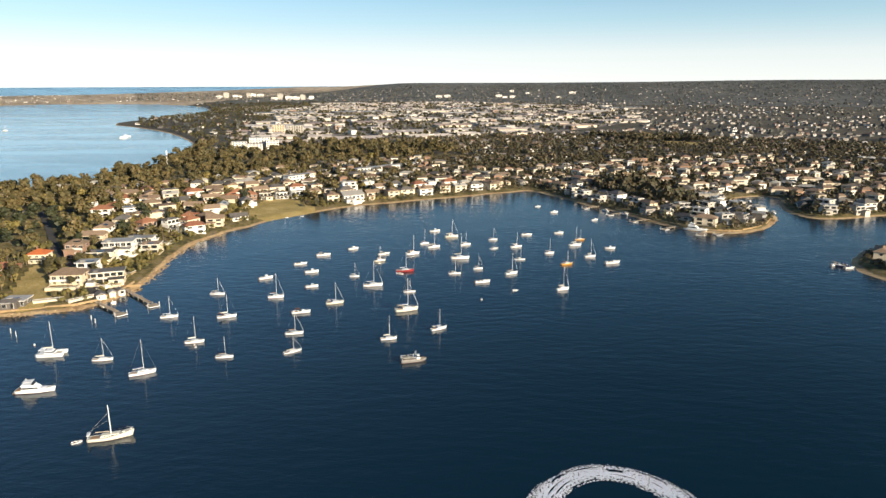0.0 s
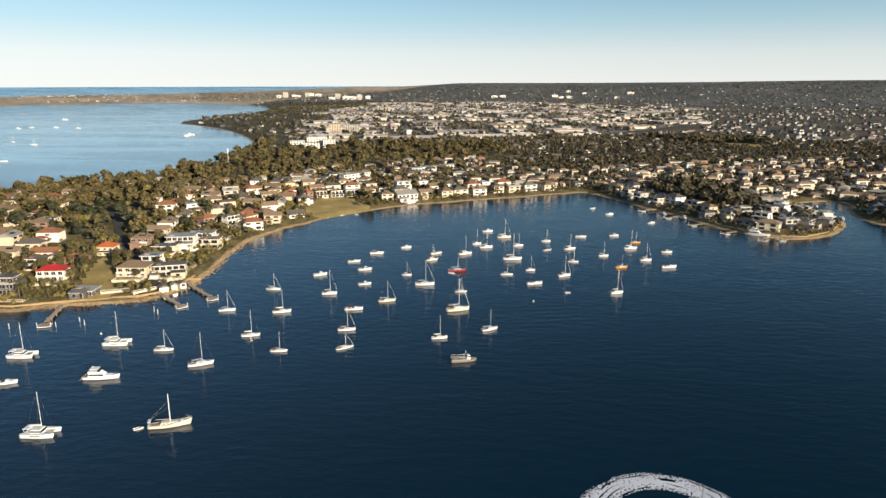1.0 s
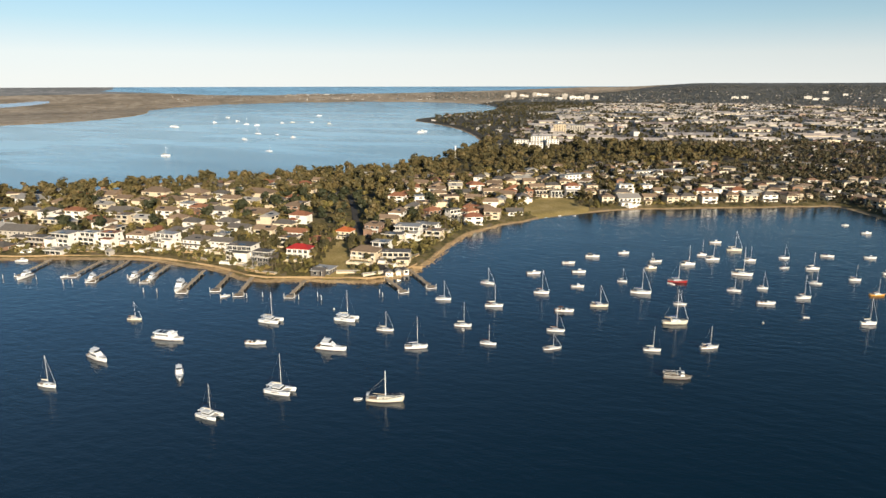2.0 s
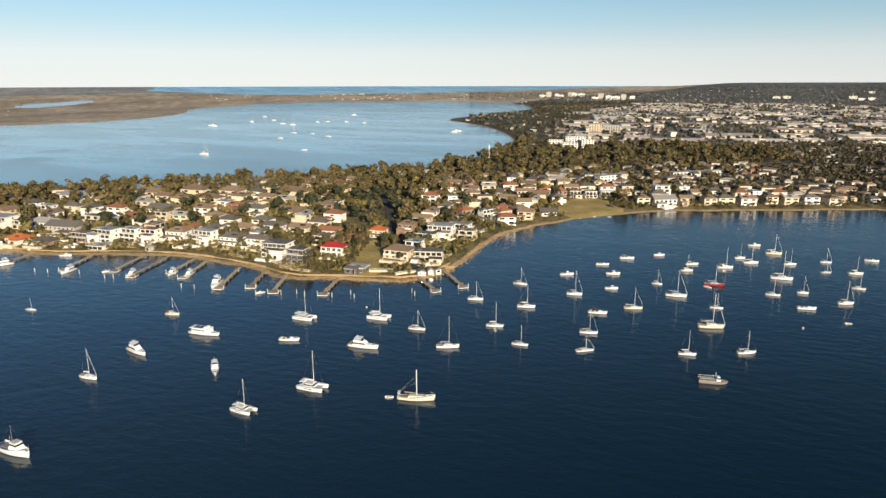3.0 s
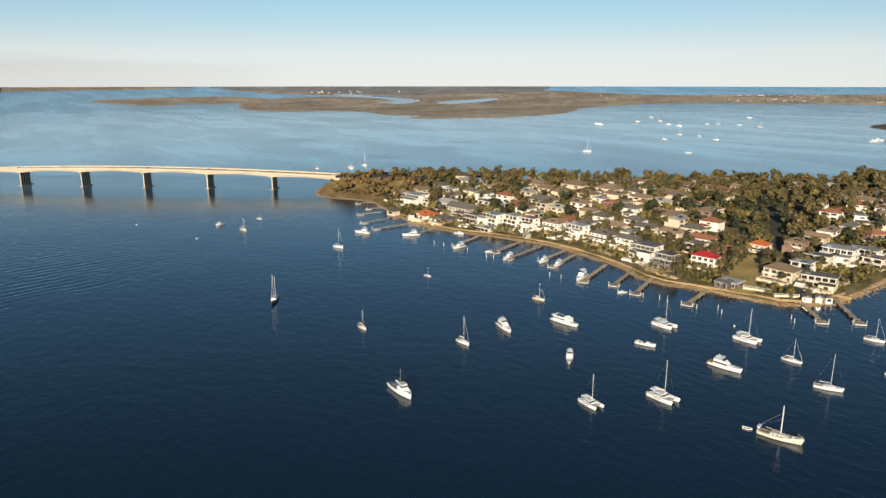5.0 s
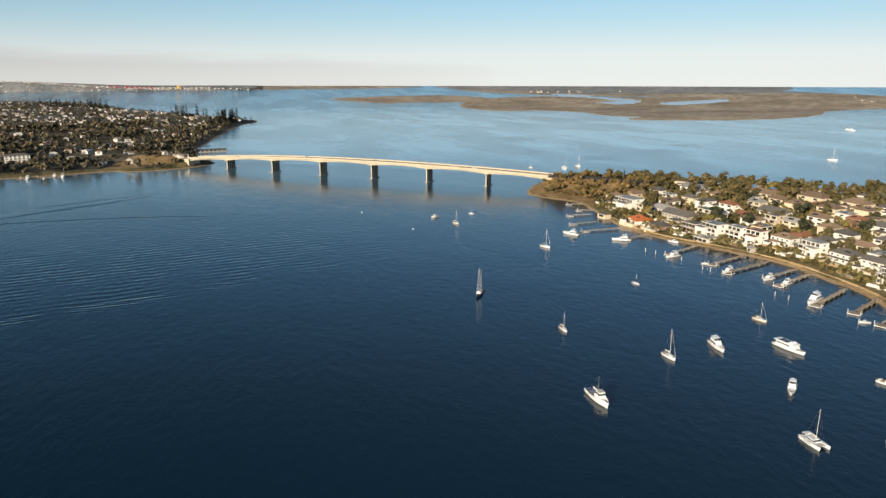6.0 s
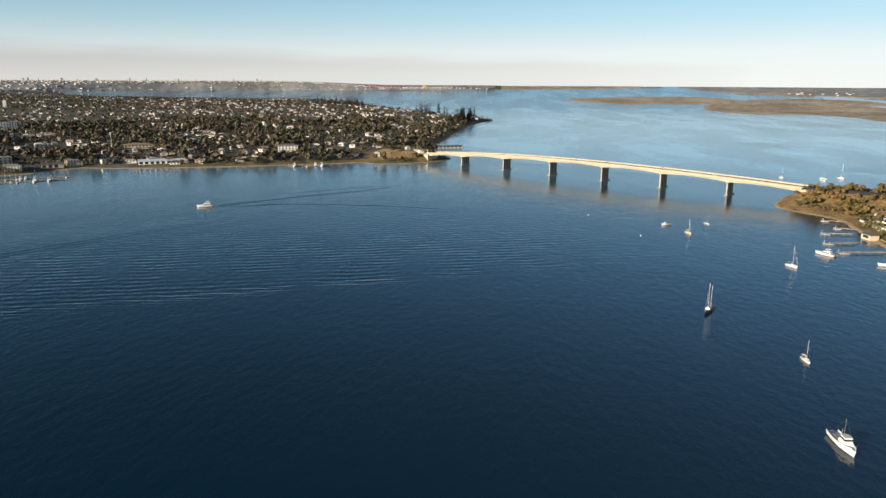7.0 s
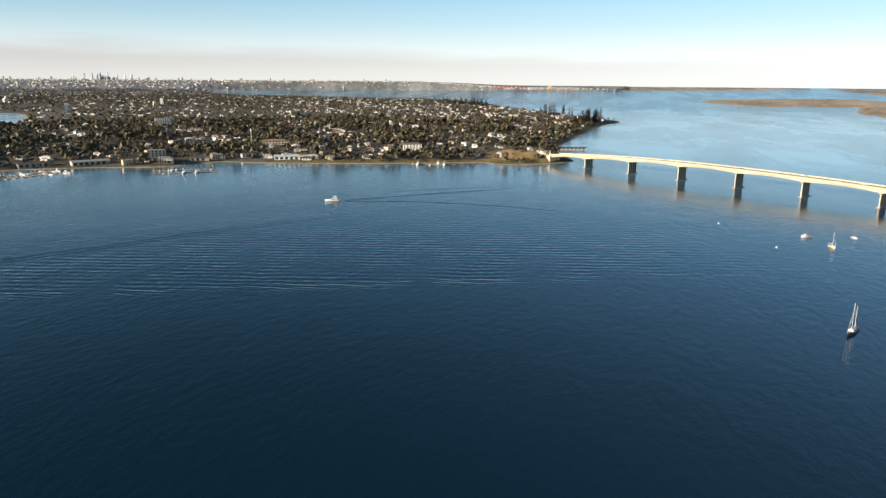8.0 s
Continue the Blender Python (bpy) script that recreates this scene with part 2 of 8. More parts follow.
def foliage(name, stops, rough=0.65):
    m, n, l, b = material(name, rough)
    g = n.new("ShaderNodeNewGeometry")
    o = n.new("ShaderNodeObjectInfo")
    t = n.new("ShaderNodeTexNoise")
    t.inputs["Scale"].default_value, t.inputs["Detail"].default_value = 0.1, 2
    l.new(g.outputs["Position"], t.inputs["Vector"])
    a = n.new("ShaderNodeMath")
    a.operation = "MULTIPLY_ADD"
    a.inputs[1].default_value = 0.13
    l.new(g.outputs["Random Per Island"], a.inputs[0])
    s = n.new("ShaderNodeMapRange")
    for k, v in (("From Min", 0.3), ("From Max", 0.7), ("To Min", -0.02), ("To Max", 0.62)):
        s.inputs[k].default_value = v
    l.new(t.outputs[0], s.inputs["Value"]), l.new(s.outputs[0], a.inputs[2])
    a2 = n.new("ShaderNodeMath")
    a2.operation = "MULTIPLY_ADD"
    a2.inputs[1].default_value = 0.35
    l.new(o.outputs["Random"], a2.inputs[0]), l.new(a.outputs[0], a2.inputs[2])
    r = ramp(n, stops)
    l.new(a2.outputs[0], r.inputs[0])
    l.new(r.outputs[0], b.inputs["Base Color"])
    return m


LEAF = foliage("eucalypt_leaves", [(0.0, (0.014, 0.016, 0.006)), (0.35, (0.048, 0.045, 0.017)), (0.65, (0.089, 0.077, 0.030)), (1.0, (0.155, 0.117, 0.048))])
LEAF_LIGHT = foliage("garden_leaves", [(0.0, (0.028, 0.034, 0.011)), (0.5, (0.125, 0.112, 0.034)), (1.0, (0.245, 0.19, 0.060))])
LEAF_TIP = foliage("dry_coastal_scrub", [(0.0, (0.034, 0.038, 0.014)), (0.4, (0.088, 0.080, 0.028)), (0.7, (0.165, 0.120, 0.044)), (1.0, (0.28, 0.175, 0.066))])
LEAF_MID = foliage("street_tree_leaves", [(0.0, (0.018, 0.025, 0.014)), (0.4, (0.046, 0.049, 0.027)), (0.7, (0.085, 0.074, 0.040)), (1.0, (0.14, 0.10, 0.058))])
# Distance haze is put into the pale blue-grey colour of LEAF_FAR.
LEAF_FAR = foliage("hazed_far_leaves", [(0.0, (0.068, 0.076, 0.076)), (0.5, (0.110, 0.116, 0.110)), (1.0, (0.165, 0.160, 0.142))])
LEAF_DARK = foliage("pine_needles_and_gully_shade", [(0.0, (0.014, 0.022, 0.012)), (1.0, (0.045, 0.052, 0.022))])
MARSH_LEAF = foliage("mangrove_leaves", [(0.0, (0.14, 0.118, 0.082)), (0.5, (0.235, 0.195, 0.138)), (1.0, (0.31, 0.26, 0.19))])


def ground_material(name, stops, scale, fine, rough=0.95, bump=0.4, beach=None):
    m, n, l, b = material(name, rough)
    g = n.new("ShaderNodeNewGeometry")
    t1, t2 = n.new("ShaderNodeTexNoise"), n.new("ShaderNodeTexNoise")
    for t, s in ((t1, scale), (t2, fine)):
        t.inputs["Scale"].default_value, t.inputs["Detail"].default_value = s, 5
        l.new(g.outputs["Position"], t.inputs["Vector"])
    mx = n.new("ShaderNodeMath")
    mx.operation = "MULTIPLY_ADD"
    mx.inputs[1].default_value = 0.5
    l.new(t2.outputs[0], mx.inputs[0])
    h = n.new("ShaderNodeMath")
    h.operation, h.inputs[1].default_value = "MULTIPLY", 0.5
    l.new(t1.outputs[0], h.inputs[0]), l.new(h.outputs[0], mx.inputs[2])
    r = ramp(n, stops)
    l.new(mx.outputs[0], r.inputs[0])
    colour = r.outputs[0]
    if beach:
        sand = ramp(n, beach)
        l.new(mx.outputs[0], sand.inputs[0])
        sep, edge, into = n.new("ShaderNodeSeparateXYZ"), n.new("ShaderNodeMath"), n.new("ShaderNodeMapRange")
        l.new(g.outputs["Position"], sep.inputs[0])
        edge.operation, edge.inputs[1].default_value = "MULTIPLY_ADD", 0.9
        l.new(t1.outputs[0], edge.inputs[0]), l.new(sep.outputs[2], edge.inputs[2])
        for k, v in (("From Min", 0.98), ("From Max", 1.34), ("To Min", 1.0), ("To Max", 0.0)):
            into.inputs[k].default_value = v
        l.new(edge.outputs[0], into.inputs["Value"])
        both = n.new("ShaderNodeMix")
        both.data_type = "RGBA"
        l.new(into.outputs[0], both.inputs["Factor"])
        for sock in both.inputs:
            if sock.type == "RGBA":
                l.new(colour if sock.name == "A" else sand.outputs[0], sock)
        colour = [sock for sock in both.outputs if sock.type == "RGBA"][0]
    l.new(colour, b.inputs["Base Color"])
    u = n.new("ShaderNodeBump")
    u.inputs["Strength"].default_value, u.inputs["Distance"].default_value = bump, 0.3
    l.new(t2.outputs[0], u.inputs["Height"]), l.new(u.outputs[0], b.inputs["Normal"])
    return m


SAND_STOPS = [(0.35, (0.22, 0.15, 0.08)), (0.5, (0.40, 0.29, 0.165)), (0.65, (0.56, 0.44, 0.265))]
SOIL = ground_material("garden_ground", [(0.36, (0.022, 0.024, 0.011)), (0.46, (0.098, 0.088, 0.027)), (0.54, (0.175, 0.140, 0.052)), (0.6, (0.19, 0.155, 0.10)), (0.7, (0.07, 0.065, 0.058))], 0.06, 0.35, beach=SAND_STOPS)
GRASS = ground_material("lawn_grass", [(0.35, (0.22, 0.18, 0.055)), (0.5, (0.36, 0.28, 0.10)), (0.65, (0.50, 0.39, 0.19))], 0.05, 0.9)
SAND = ground_material("shore_sand", SAND_STOPS, 0.06, 0.8)
# Far built-up ground, its grey tinted blue for the haze of distance.
BUILT_HAZED = ground_material("hazed_built_up_ground", [(0.35, (0.13, 0.145, 0.16)), (0.5, (0.22, 0.235, 0.25)), (0.65, (0.36, 0.365, 0.37))], 0.006, 0.03)
MARSH = ground_material("marsh_ground", [(0.38, (0.20, 0.168, 0.122)), (0.5, (0.33, 0.275, 0.205)), (0.6, (0.48, 0.41, 0.32))], 0.0045, 0.03)
DRY = ground_material("dry_grass_bank", [(0.36, (0.11, 0.075, 0.032)), (0.5, (0.23, 0.155, 0.066)), (0.64, (0.36, 0.26, 0.13))], 0.05, 0.4, beach=SAND_STOPS)
SILT = ground_material("wet_silt_flats", [(0.4, (0.46, 0.50, 0.52)), (0.6, (0.60, 0.64, 0.66))], 0.004, 0.02, 0.2, 0.05)
DUNE = ground_material("bare_dune_sand", [(0.4, (0.42, 0.37, 0.29)), (0.6, (0.62, 0.56, 0.46))], 0.003, 0.02)
TOWN = ground_material("town_ground", [(0.35, (0.030, 0.031, 0.018)), (0.5, (0.064, 0.058, 0.040)), (0.65, (0.135, 0.12, 0.10))], 0.012, 0.07, beach=SAND_STOPS)
YARD = ground_material("industrial_yards", [(0.35, (0.10, 0.095, 0.085)), (0.5, (0.20, 0.185, 0.17)), (0.65, (0.36, 0.33, 0.31))], 0.012, 0.06)
# Far bush ground; the blue in its colour is painted haze.
BUSH_HAZED = ground_material("hazed_bush_hills", [(0.35, (0.055, 0.066, 0.070)), (0.5, (0.088, 0.100, 0.104)), (0.65, (0.14, 0.148, 0.148))], 0.004, 0.03)
FOAM, fn, fl, fb = material("wake_foam", 0.8)
fb.inputs["Base Color"].default_value = (0.56, 0.62, 0.74, 1)

WATER, an, al, ab = material("river_water", 0.13)
ab.inputs["IOR"].default_value = 1.33
ab.inputs["Specular IOR Level"].default_value = 0.85
ag = an.new("ShaderNodeNewGeometry")
# Beyond the river, sandy shallows and reflected sky are put into a paler, greener base colour than the deep channel's.
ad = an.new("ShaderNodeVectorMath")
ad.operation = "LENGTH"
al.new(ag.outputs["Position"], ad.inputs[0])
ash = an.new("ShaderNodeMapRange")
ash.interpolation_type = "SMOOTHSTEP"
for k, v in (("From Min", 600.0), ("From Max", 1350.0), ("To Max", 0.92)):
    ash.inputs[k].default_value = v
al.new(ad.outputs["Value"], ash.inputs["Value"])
abank = an.new("ShaderNodeTexNoise")
abank.inputs["Scale"].default_value, abank.inputs["Detail"].default_value = 0.0026, 6
abank_map = an.new("ShaderNodeMapping")
abank_map.inputs["Rotation"].default_value, abank_map.inputs["Scale"].default_value = (0, 0, radians(-28)), (1.0, 3.2, 1.0)
al.new(ag.outputs["Position"], abank_map.inputs["Vector"]), al.new(abank_map.outputs[0], abank.inputs["Vector"])
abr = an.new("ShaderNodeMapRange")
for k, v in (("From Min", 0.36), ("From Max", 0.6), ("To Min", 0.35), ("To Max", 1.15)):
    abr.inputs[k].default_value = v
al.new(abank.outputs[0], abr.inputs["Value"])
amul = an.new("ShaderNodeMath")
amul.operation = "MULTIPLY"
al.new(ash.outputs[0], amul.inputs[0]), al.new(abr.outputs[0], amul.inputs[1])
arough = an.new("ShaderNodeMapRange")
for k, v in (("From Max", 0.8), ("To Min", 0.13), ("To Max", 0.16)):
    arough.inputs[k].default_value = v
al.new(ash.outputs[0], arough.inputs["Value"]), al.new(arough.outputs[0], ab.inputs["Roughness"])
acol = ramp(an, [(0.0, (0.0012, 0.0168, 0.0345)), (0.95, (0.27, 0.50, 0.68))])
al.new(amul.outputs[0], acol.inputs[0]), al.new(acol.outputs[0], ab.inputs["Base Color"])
amap = an.new("ShaderNodeMapping")
amap.inputs["Rotation"].default_value = (0, 0, radians(25))
amap.inputs["Scale"].default_value = (0.55, 1.0, 1.0)
al.new(ag.outputs["Position"], amap.inputs["Vector"])
chain = an.new("ShaderNodeNewGeometry")
for sc, st, di in ((0.9, 0.75, 0.10), (0.25, 0.62, 0.35), (0.035, 0.28, 0.8)):
    t = an.new("ShaderNodeTexNoise")
    t.inputs["Scale"].default_value, t.inputs["Detail"].default_value = sc, 3
    al.new(amap.outputs[0], t.inputs["Vector"])
    u = an.new("ShaderNodeBump")
    u.inputs["Strength"].default_value, u.inputs["Distance"].default_value = st, di
    calm = an.new("ShaderNodeMath")
    calm.operation, calm.use_clamp = "MULTIPLY_ADD", True
    calm.inputs[1].default_value, calm.inputs[2].default_value = -0.86 * st, st
    al.new(amul.outputs[0], calm.inputs[0]), al.new(calm.outputs[0], u.inputs["Strength"])
    al.new(t.outputs[0], u.inputs["Height"])
    al.new(chain.outputs["Normal"], u.inputs["Normal"])
    chain = u


def amath(op, a, b=None, c=None):
    n = an.new("ShaderNodeMath")
    n.operation = op
    for i, v in enumerate((a, b, c)):
        if v is None:
            continue
        if isinstance(v, (int, float)):
            n.inputs[i].default_value = v
        else:
            al.new(v, n.inputs[i])
    return n.outputs[0]


def along(x, y, off):
    """Distance over the water in direction (x, y), less an offset."""
    n = an.new("ShaderNodeVectorMath")
    n.operation = "DOT_PRODUCT"
    n.inputs[1].default_value = (x, y, 0)
    al.new(ag.outputs["Position"], n.inputs[0])
    return amath("SUBTRACT", n.outputs["Value"], off)


def rise(v, a, b):
    n = an.new("ShaderNodeMapRange")
    n.interpolation_type = "SMOOTHSTEP"
    n.inputs["From Min"].default_value, n.inputs["From Max"].default_value = a, b
    al.new(v, n.inputs["Value"])
    return n.outputs[0]


def fall(v, a, b):
    return amath("SUBTRACT", 1.0, rise(v, a, b))


def swell(v, length):
    return amath("SINE", amath("MULTIPLY", v, 2 * math.pi / length))


# An old wake spreads over the river as a wedge of fine crests between two edges.
drift = an.new("ShaderNodeTexNoise")
drift.inputs["Scale"].default_value, drift.inputs["Detail"].default_value = 0.03, 2
al.new(ag.outputs["Position"], drift.inputs["Vector"])
bend = amath("MULTIPLY", drift.outputs[0], 9.0)
edge_low, edge_high, reach = along(-0.924, -0.383, 370.9), along(0.568, 0.823, -503.2), along(-0.383, 0.924, 0)
wedge = amath("MULTIPLY", amath("MULTIPLY", rise(edge_low, -2, 9), rise(edge_high, -2, 9)), amath("MULTIPLY", fall(reach, 140, 330), fall(edge_low, 90, 210)))
wedge = amath("MULTIPLY", wedge, rise(drift.outputs[0], 0.3, 0.6))
fine = amath("MULTIPLY", swell(amath("ADD", along(-0.97, -0.24, 0), bend), 7.5), wedge)
low_band = amath("MULTIPLY", fall(amath("ABSOLUTE", amath("SUBTRACT", edge_low, 7.0)), 2, 13), fall(reach, 60, 260))
low = amath("MULTIPLY", swell(amath("ADD", amath("ADD", edge_low, amath("MULTIPLY", reach, 0.3)), bend), 4.6), low_band)
edge_bent = amath("ADD", edge_high, bend)
high = amath("MULTIPLY", amath("ADD", fall(edge_bent, 2.5, 6.5), fall(edge_bent, -5.0, -1.5)), fall(edge_low, 150, 260))
# Beds of seagrass darken the shallows in a few places.
beds = None
for bx, by, br in ((-960, 500, 52), (-1023, 652, 62), (-1338, 495, 90), (-1990, 900, 170), (-1120, 760, 45)):
    off = an.new("ShaderNodeVectorMath")
    off.operation = "DISTANCE"
    off.inputs[1].default_value = (bx, by, 0)
    al.new(ag.outputs["Position"], off.inputs[0])
    bed = fall(amath("ADD", off.outputs["Value"], amath("MULTIPLY", drift.outputs[0], br * 1.2)), br, br * 1.5)
    beds = bed if beds is None else amath("MAXIMUM", beds, bed)
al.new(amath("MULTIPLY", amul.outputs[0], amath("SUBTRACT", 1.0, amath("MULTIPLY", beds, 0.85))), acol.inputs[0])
wake_h = amath("ADD", amath("MULTIPLY", fine, 0.55), amath("ADD", amath("MULTIPLY", amath("MULTIPLY", low, rise(drift.outputs[0], 0.32, 0.55)), 0.55), amath("MULTIPLY", high, 1.4)))
wake_bump = an.new("ShaderNodeBump")
wake_bump.inputs["Strength"].default_value, wake_bump.inputs["Distance"].default_value = 1.0, 0.09
al.new(wake_h, wake_bump.inputs["Height"]), al.new(chain.outputs[0], wake_bump.inputs["Normal"])
al.new(wake_bump.outputs[0], ab.inputs["Normal"])


# ---- mesh tools ----
class Geo:
    """Collects simple solids into one mesh."""

    def __init__(self):
        self.v, self.f, self.m = [], [], []

    def add(self, verts, faces, mi=0):
        k = len(self.v)
        self.v += [tuple(p) for p in verts]
        self.f += [tuple(i + k for i in q) for q in faces]
        self.m += [mi] * len(faces)
        return self

    def box(self, x0, y0, z0, x1, y1, z1, mi=0):
        return self.add([(x0, y0, z0), (x1, y0, z0), (x1, y1, z0), (x0, y1, z0), (x0, y0, z1), (x1, y0, z1), (x1, y1, z1), (x0, y1, z1)],
                        [(0, 3, 2, 1), (4, 5, 6, 7), (0, 1, 5, 4), (1, 2, 6, 5), (2, 3, 7, 6), (3, 0, 4, 7)], mi)

    def taper(self, x0, y0, x1, y1, z0, z1, inx, iny, shift=0.0, mi=0):
        """A box whose top is drawn in by inx and iny and shifted along x."""
        a, b = inx, iny
        return self.add([(x0, y0, z0), (x1, y0, z0), (x1, y1, z0), (x0, y1, z0), (x0 + a + shift, y0 + b, z1), (x1 - a + shift, y0 + b, z1), (x1 - a + shift, y1 - b, z1), (x0 + a + shift, y1 - b, z1)],
                        [(0, 3, 2, 1), (4, 5, 6, 7), (0, 1, 5, 4), (1, 2, 6, 5), (2, 3, 7, 6), (3, 0, 4, 7)], mi)

    def rod(self, a, b, ra, rb=None, n=6, mi=0):
        rb = ra if rb is None else rb
        a, b = Vector(a), Vector(b)
        d = (b - a).normalized()
        u = d.orthogonal().normalized()
        w = d.cross(u)
        vs = [p + (u * math.cos(q) + w * math.sin(q)) * r for p, r in ((a, ra), (b, rb)) for q in (2 * math.pi * i / n for i in range(n))]
        fs = [(i, (i + 1) % n, n + (i + 1) % n, n + i) for i in range(n)] + [tuple(reversed(range(n))), tuple(range(n, 2 * n))]
        return self.add(vs, fs, mi)

    def loft(self, rings, mi=0, caps=True):
        """Open rings of equal length joined one to the next."""
        n = len(rings[0])
        vs = [p for r in rings for p in r]
        fs = [(i * n + j, i * n + j + 1, (i + 1) * n + j + 1, (i + 1) * n + j) for i in range(len(rings) - 1) for j in range(n - 1)]
        if caps:
            fs += [tuple(reversed(range(n))), tuple(range((len(rings) - 1) * n, len(rings) * n))]
        return self.add(vs, fs, mi)


def finish(name, geo, mats, smooth=False):
    me = bpy.data.meshes.new(name)
    me.from_pydata(geo.v, [], geo.f)
    for m in mats if isinstance(mats, (list, tuple)) else [mats]:
        me.materials.append(m)
    if any(geo.m):
        me.polygons.foreach_set("material_index", geo.m)
    if smooth:
        me.polygons.foreach_set("use_smooth", [True] * len(geo.f))
    me.update()
    return me


def part(name, geo, mats, parent, label="", smooth=False, at=None):
    me = geo if isinstance(geo, bpy.types.Mesh) else finish(name, geo, mats, smooth)
    ob = new(name, me)
    ob.parent = parent
    if at is not None:
        ob.matrix_basis = at
    if label:
        ob["label"] = label
    return ob


def thing(name, label, category, group="", kind="", geo=None, mats=None, smooth=False):
    ob = new(name, finish(name, geo, mats, smooth) if geo else None)
    return tagged(ob, label, category, group, kind)


def mesh_np(name, v, f, mats, mi=None, smooth=False, normals=None):
    """A mesh from arrays: v (n, 3), f (m, k) with k corners each."""
    v, f = np.asarray(v, np.float32), np.asarray(f, np.int32)
    me = bpy.data.meshes.new(name)
    me.vertices.add(len(v)), me.loops.add(f.size), me.polygons.add(len(f))
    me.vertices.foreach_set("co", v.ravel())
    me.loops.foreach_set("vertex_index", f.ravel())
    me.polygons.foreach_set("loop_start", np.arange(0, f.size, f.shape[1], dtype=np.int32))
    for m in mats:
        me.materials.append(m)
    if mi is not None:
        me.polygons.foreach_set("material_index", np.asarray(mi, np.int32))
    me.polygons.foreach_set("use_smooth", np.full(len(f), smooth, bool))
    me.update(calc_edges=True)
    if normals is not None:
        me.attributes.new("custom_normal", "FLOAT_VECTOR", "POINT").data.foreach_set("vector", np.asarray(normals, np.float32).ravel())
    return me


class Kind:
    """One built thing; the first call of put() sets it down, the later ones copy it."""

    def __init__(self, ob):
        self.ob, self.used = ob, False

    def put(self, m, label=""):
        if self.used:
            o = copy_thing(self.ob, m @ Matrix.Diagonal((*(1 / s for s in self.ob.scale), 1)))
        else:
            o, self.used = self.ob, True
            o.matrix_basis = m
        if label:
            o["label"] = label
        return o


def at(x, y, z, turn, sx=1.0, sy=None, sz=None):
    return pose(x, y, z, 0, 0, turn) @ Matrix.Diagonal((sx, sx if sy is None else sy, sx if sz is None else sz, 1))


# ---- land and water ----
COAST_HEADLAND = [(-666, 263), (-637, 266), (-617, 286), (-588, 293), (-563, 289), (-531, 282), (-483, 276), (-441, 282), (-409, 301), (-373, 316), (-346, 320), (-326, 320), (-293, 318), (-258, 307), (-232, 319), (-213, 326), (-185, 335), (-178, 357), (-176, 386), (-180, 413), (-185, 464), (-181, 496), (-165, 534), (-144, 573), (-119, 602)]
COAST_BEACH = [(-90, 634), (-48, 655), (-4, 678), (43, 703), (71, 717), (91, 729), (106, 706), (122, 677), (133, 645), (147, 621), (163, 585), (175, 558), (192, 529), (208, 516), (230, 512), (261, 532), (289, 572)]
COAST_CANAL = [(292, 603), (291, 631), (272, 638), (291, 676), (325, 693), (341, 676), (314, 631), (311, 584), (320, 567), (343, 571), (387, 584), (466, 602), (900, 640), (2200, 900), (22000, 3000), (12000, 22000), (-3517, 18557)]
COAST_OCEAN = [(-3315, 12552), (-3204, 9272), (-3311, 6852), (-3885, 6041), (-4026, 4844), (-6311, 5985), (-8222, 6899), (-6459, 5285), (-5830, 3864), (-4656, 2726), (-5276, 2382), (-5060, 1805), (-4224, 1279), (-3343, 938), (-2839, 858), (-2619, 933), (-2668, 1101), (-2491, 1225), (-2207, 1153), (-2070, 1259)]
COAST_BAY = [(-1975, 1100), (-1902, 1135), (-1831, 1482), (-1995, 1877), (-2432, 2319), (-2648, 3185), (-2210, 3766), (-1662, 3825), (-1232, 3491), (-968, 2873), (-882, 2332), (-950, 2192), (-955, 1935), (-760, 1756), (-597, 1530), (-458, 1264), (-429, 1090), (-417, 937)]
COAST_BACK = [(-410, 773), (-459, 715), (-535, 640), (-601, 562), (-669, 494), (-727, 425), (-734, 354), (-754, 333), (-724, 295)]
POINT_EAST = [(267, 432), (258, 410), (259, 393), (265, 374), (288, 360), (900, 300), (900, 560), (392, 501), (339, 487), (301, 466)]
KURNELL = [(-15792, 3910), (-8203, 2487), (-6082, 2511), (-5030, 2944), (-5814, 4758), (-12579, 11172), (-15500, 13600), (-20500, 5000)]
SPIT = [(-4753, 412), (-5168, 635), (-5620, 1042), (-5891, 1580), (-5130, 1645), (-4297, 1454), (-3817, 1022), (-4002, 871), (-3742, 692), (-4160, 509)]
NORTH = [(-531, -831), (-685, -769), (-725, -720), (-755, -665), (-779, -593), (-863, -568), (-862, -528), (-871, -454), (-906, -348), (-931, -272), (-970, -198), (-949, -174), (-966, -122), (-1020, -69), (-1078, -86), (-1189, -120), (-1415, -107), (-1675, -91), (-1935, -65), (-2128, -8), (-2261, -89), (-2445, -213), (-2826, -385), (-3196, -625)]
NORTH_FAR = [(-3887, -791), (-4066, -1179), (-4106, -1639), (-4388, -2343), (-4489, -2854), (-5362, -3576), (-6675, -4344), (-8040, -2764), (-9683, -861), (-13589, 3149), (-20500, 4700), (-22000, -22000), (2000, -22000), (300, -1300)]
LAGOON = [(-3321, 2048), (-3613, 2322), (-3951, 2760), (-4042, 3054), (-3583, 2682), (-3235, 2264), (-3101, 1991)]
LAGOON_WEST = [(-5159, 2646), (-4451, 2443), (-4129, 2410), (-3448, 2019), (-3247, 1805), (-3482, 1794), (-3717, 1902), (-3847, 2109), (-4682, 2381), (-5219, 2310)]
LAGOON_OUTER = [(-5019, 2210), (-6146, 2664), (-6200, 2830), (-5794, 2817), (-5159, 2646), (-5000, 2500)]
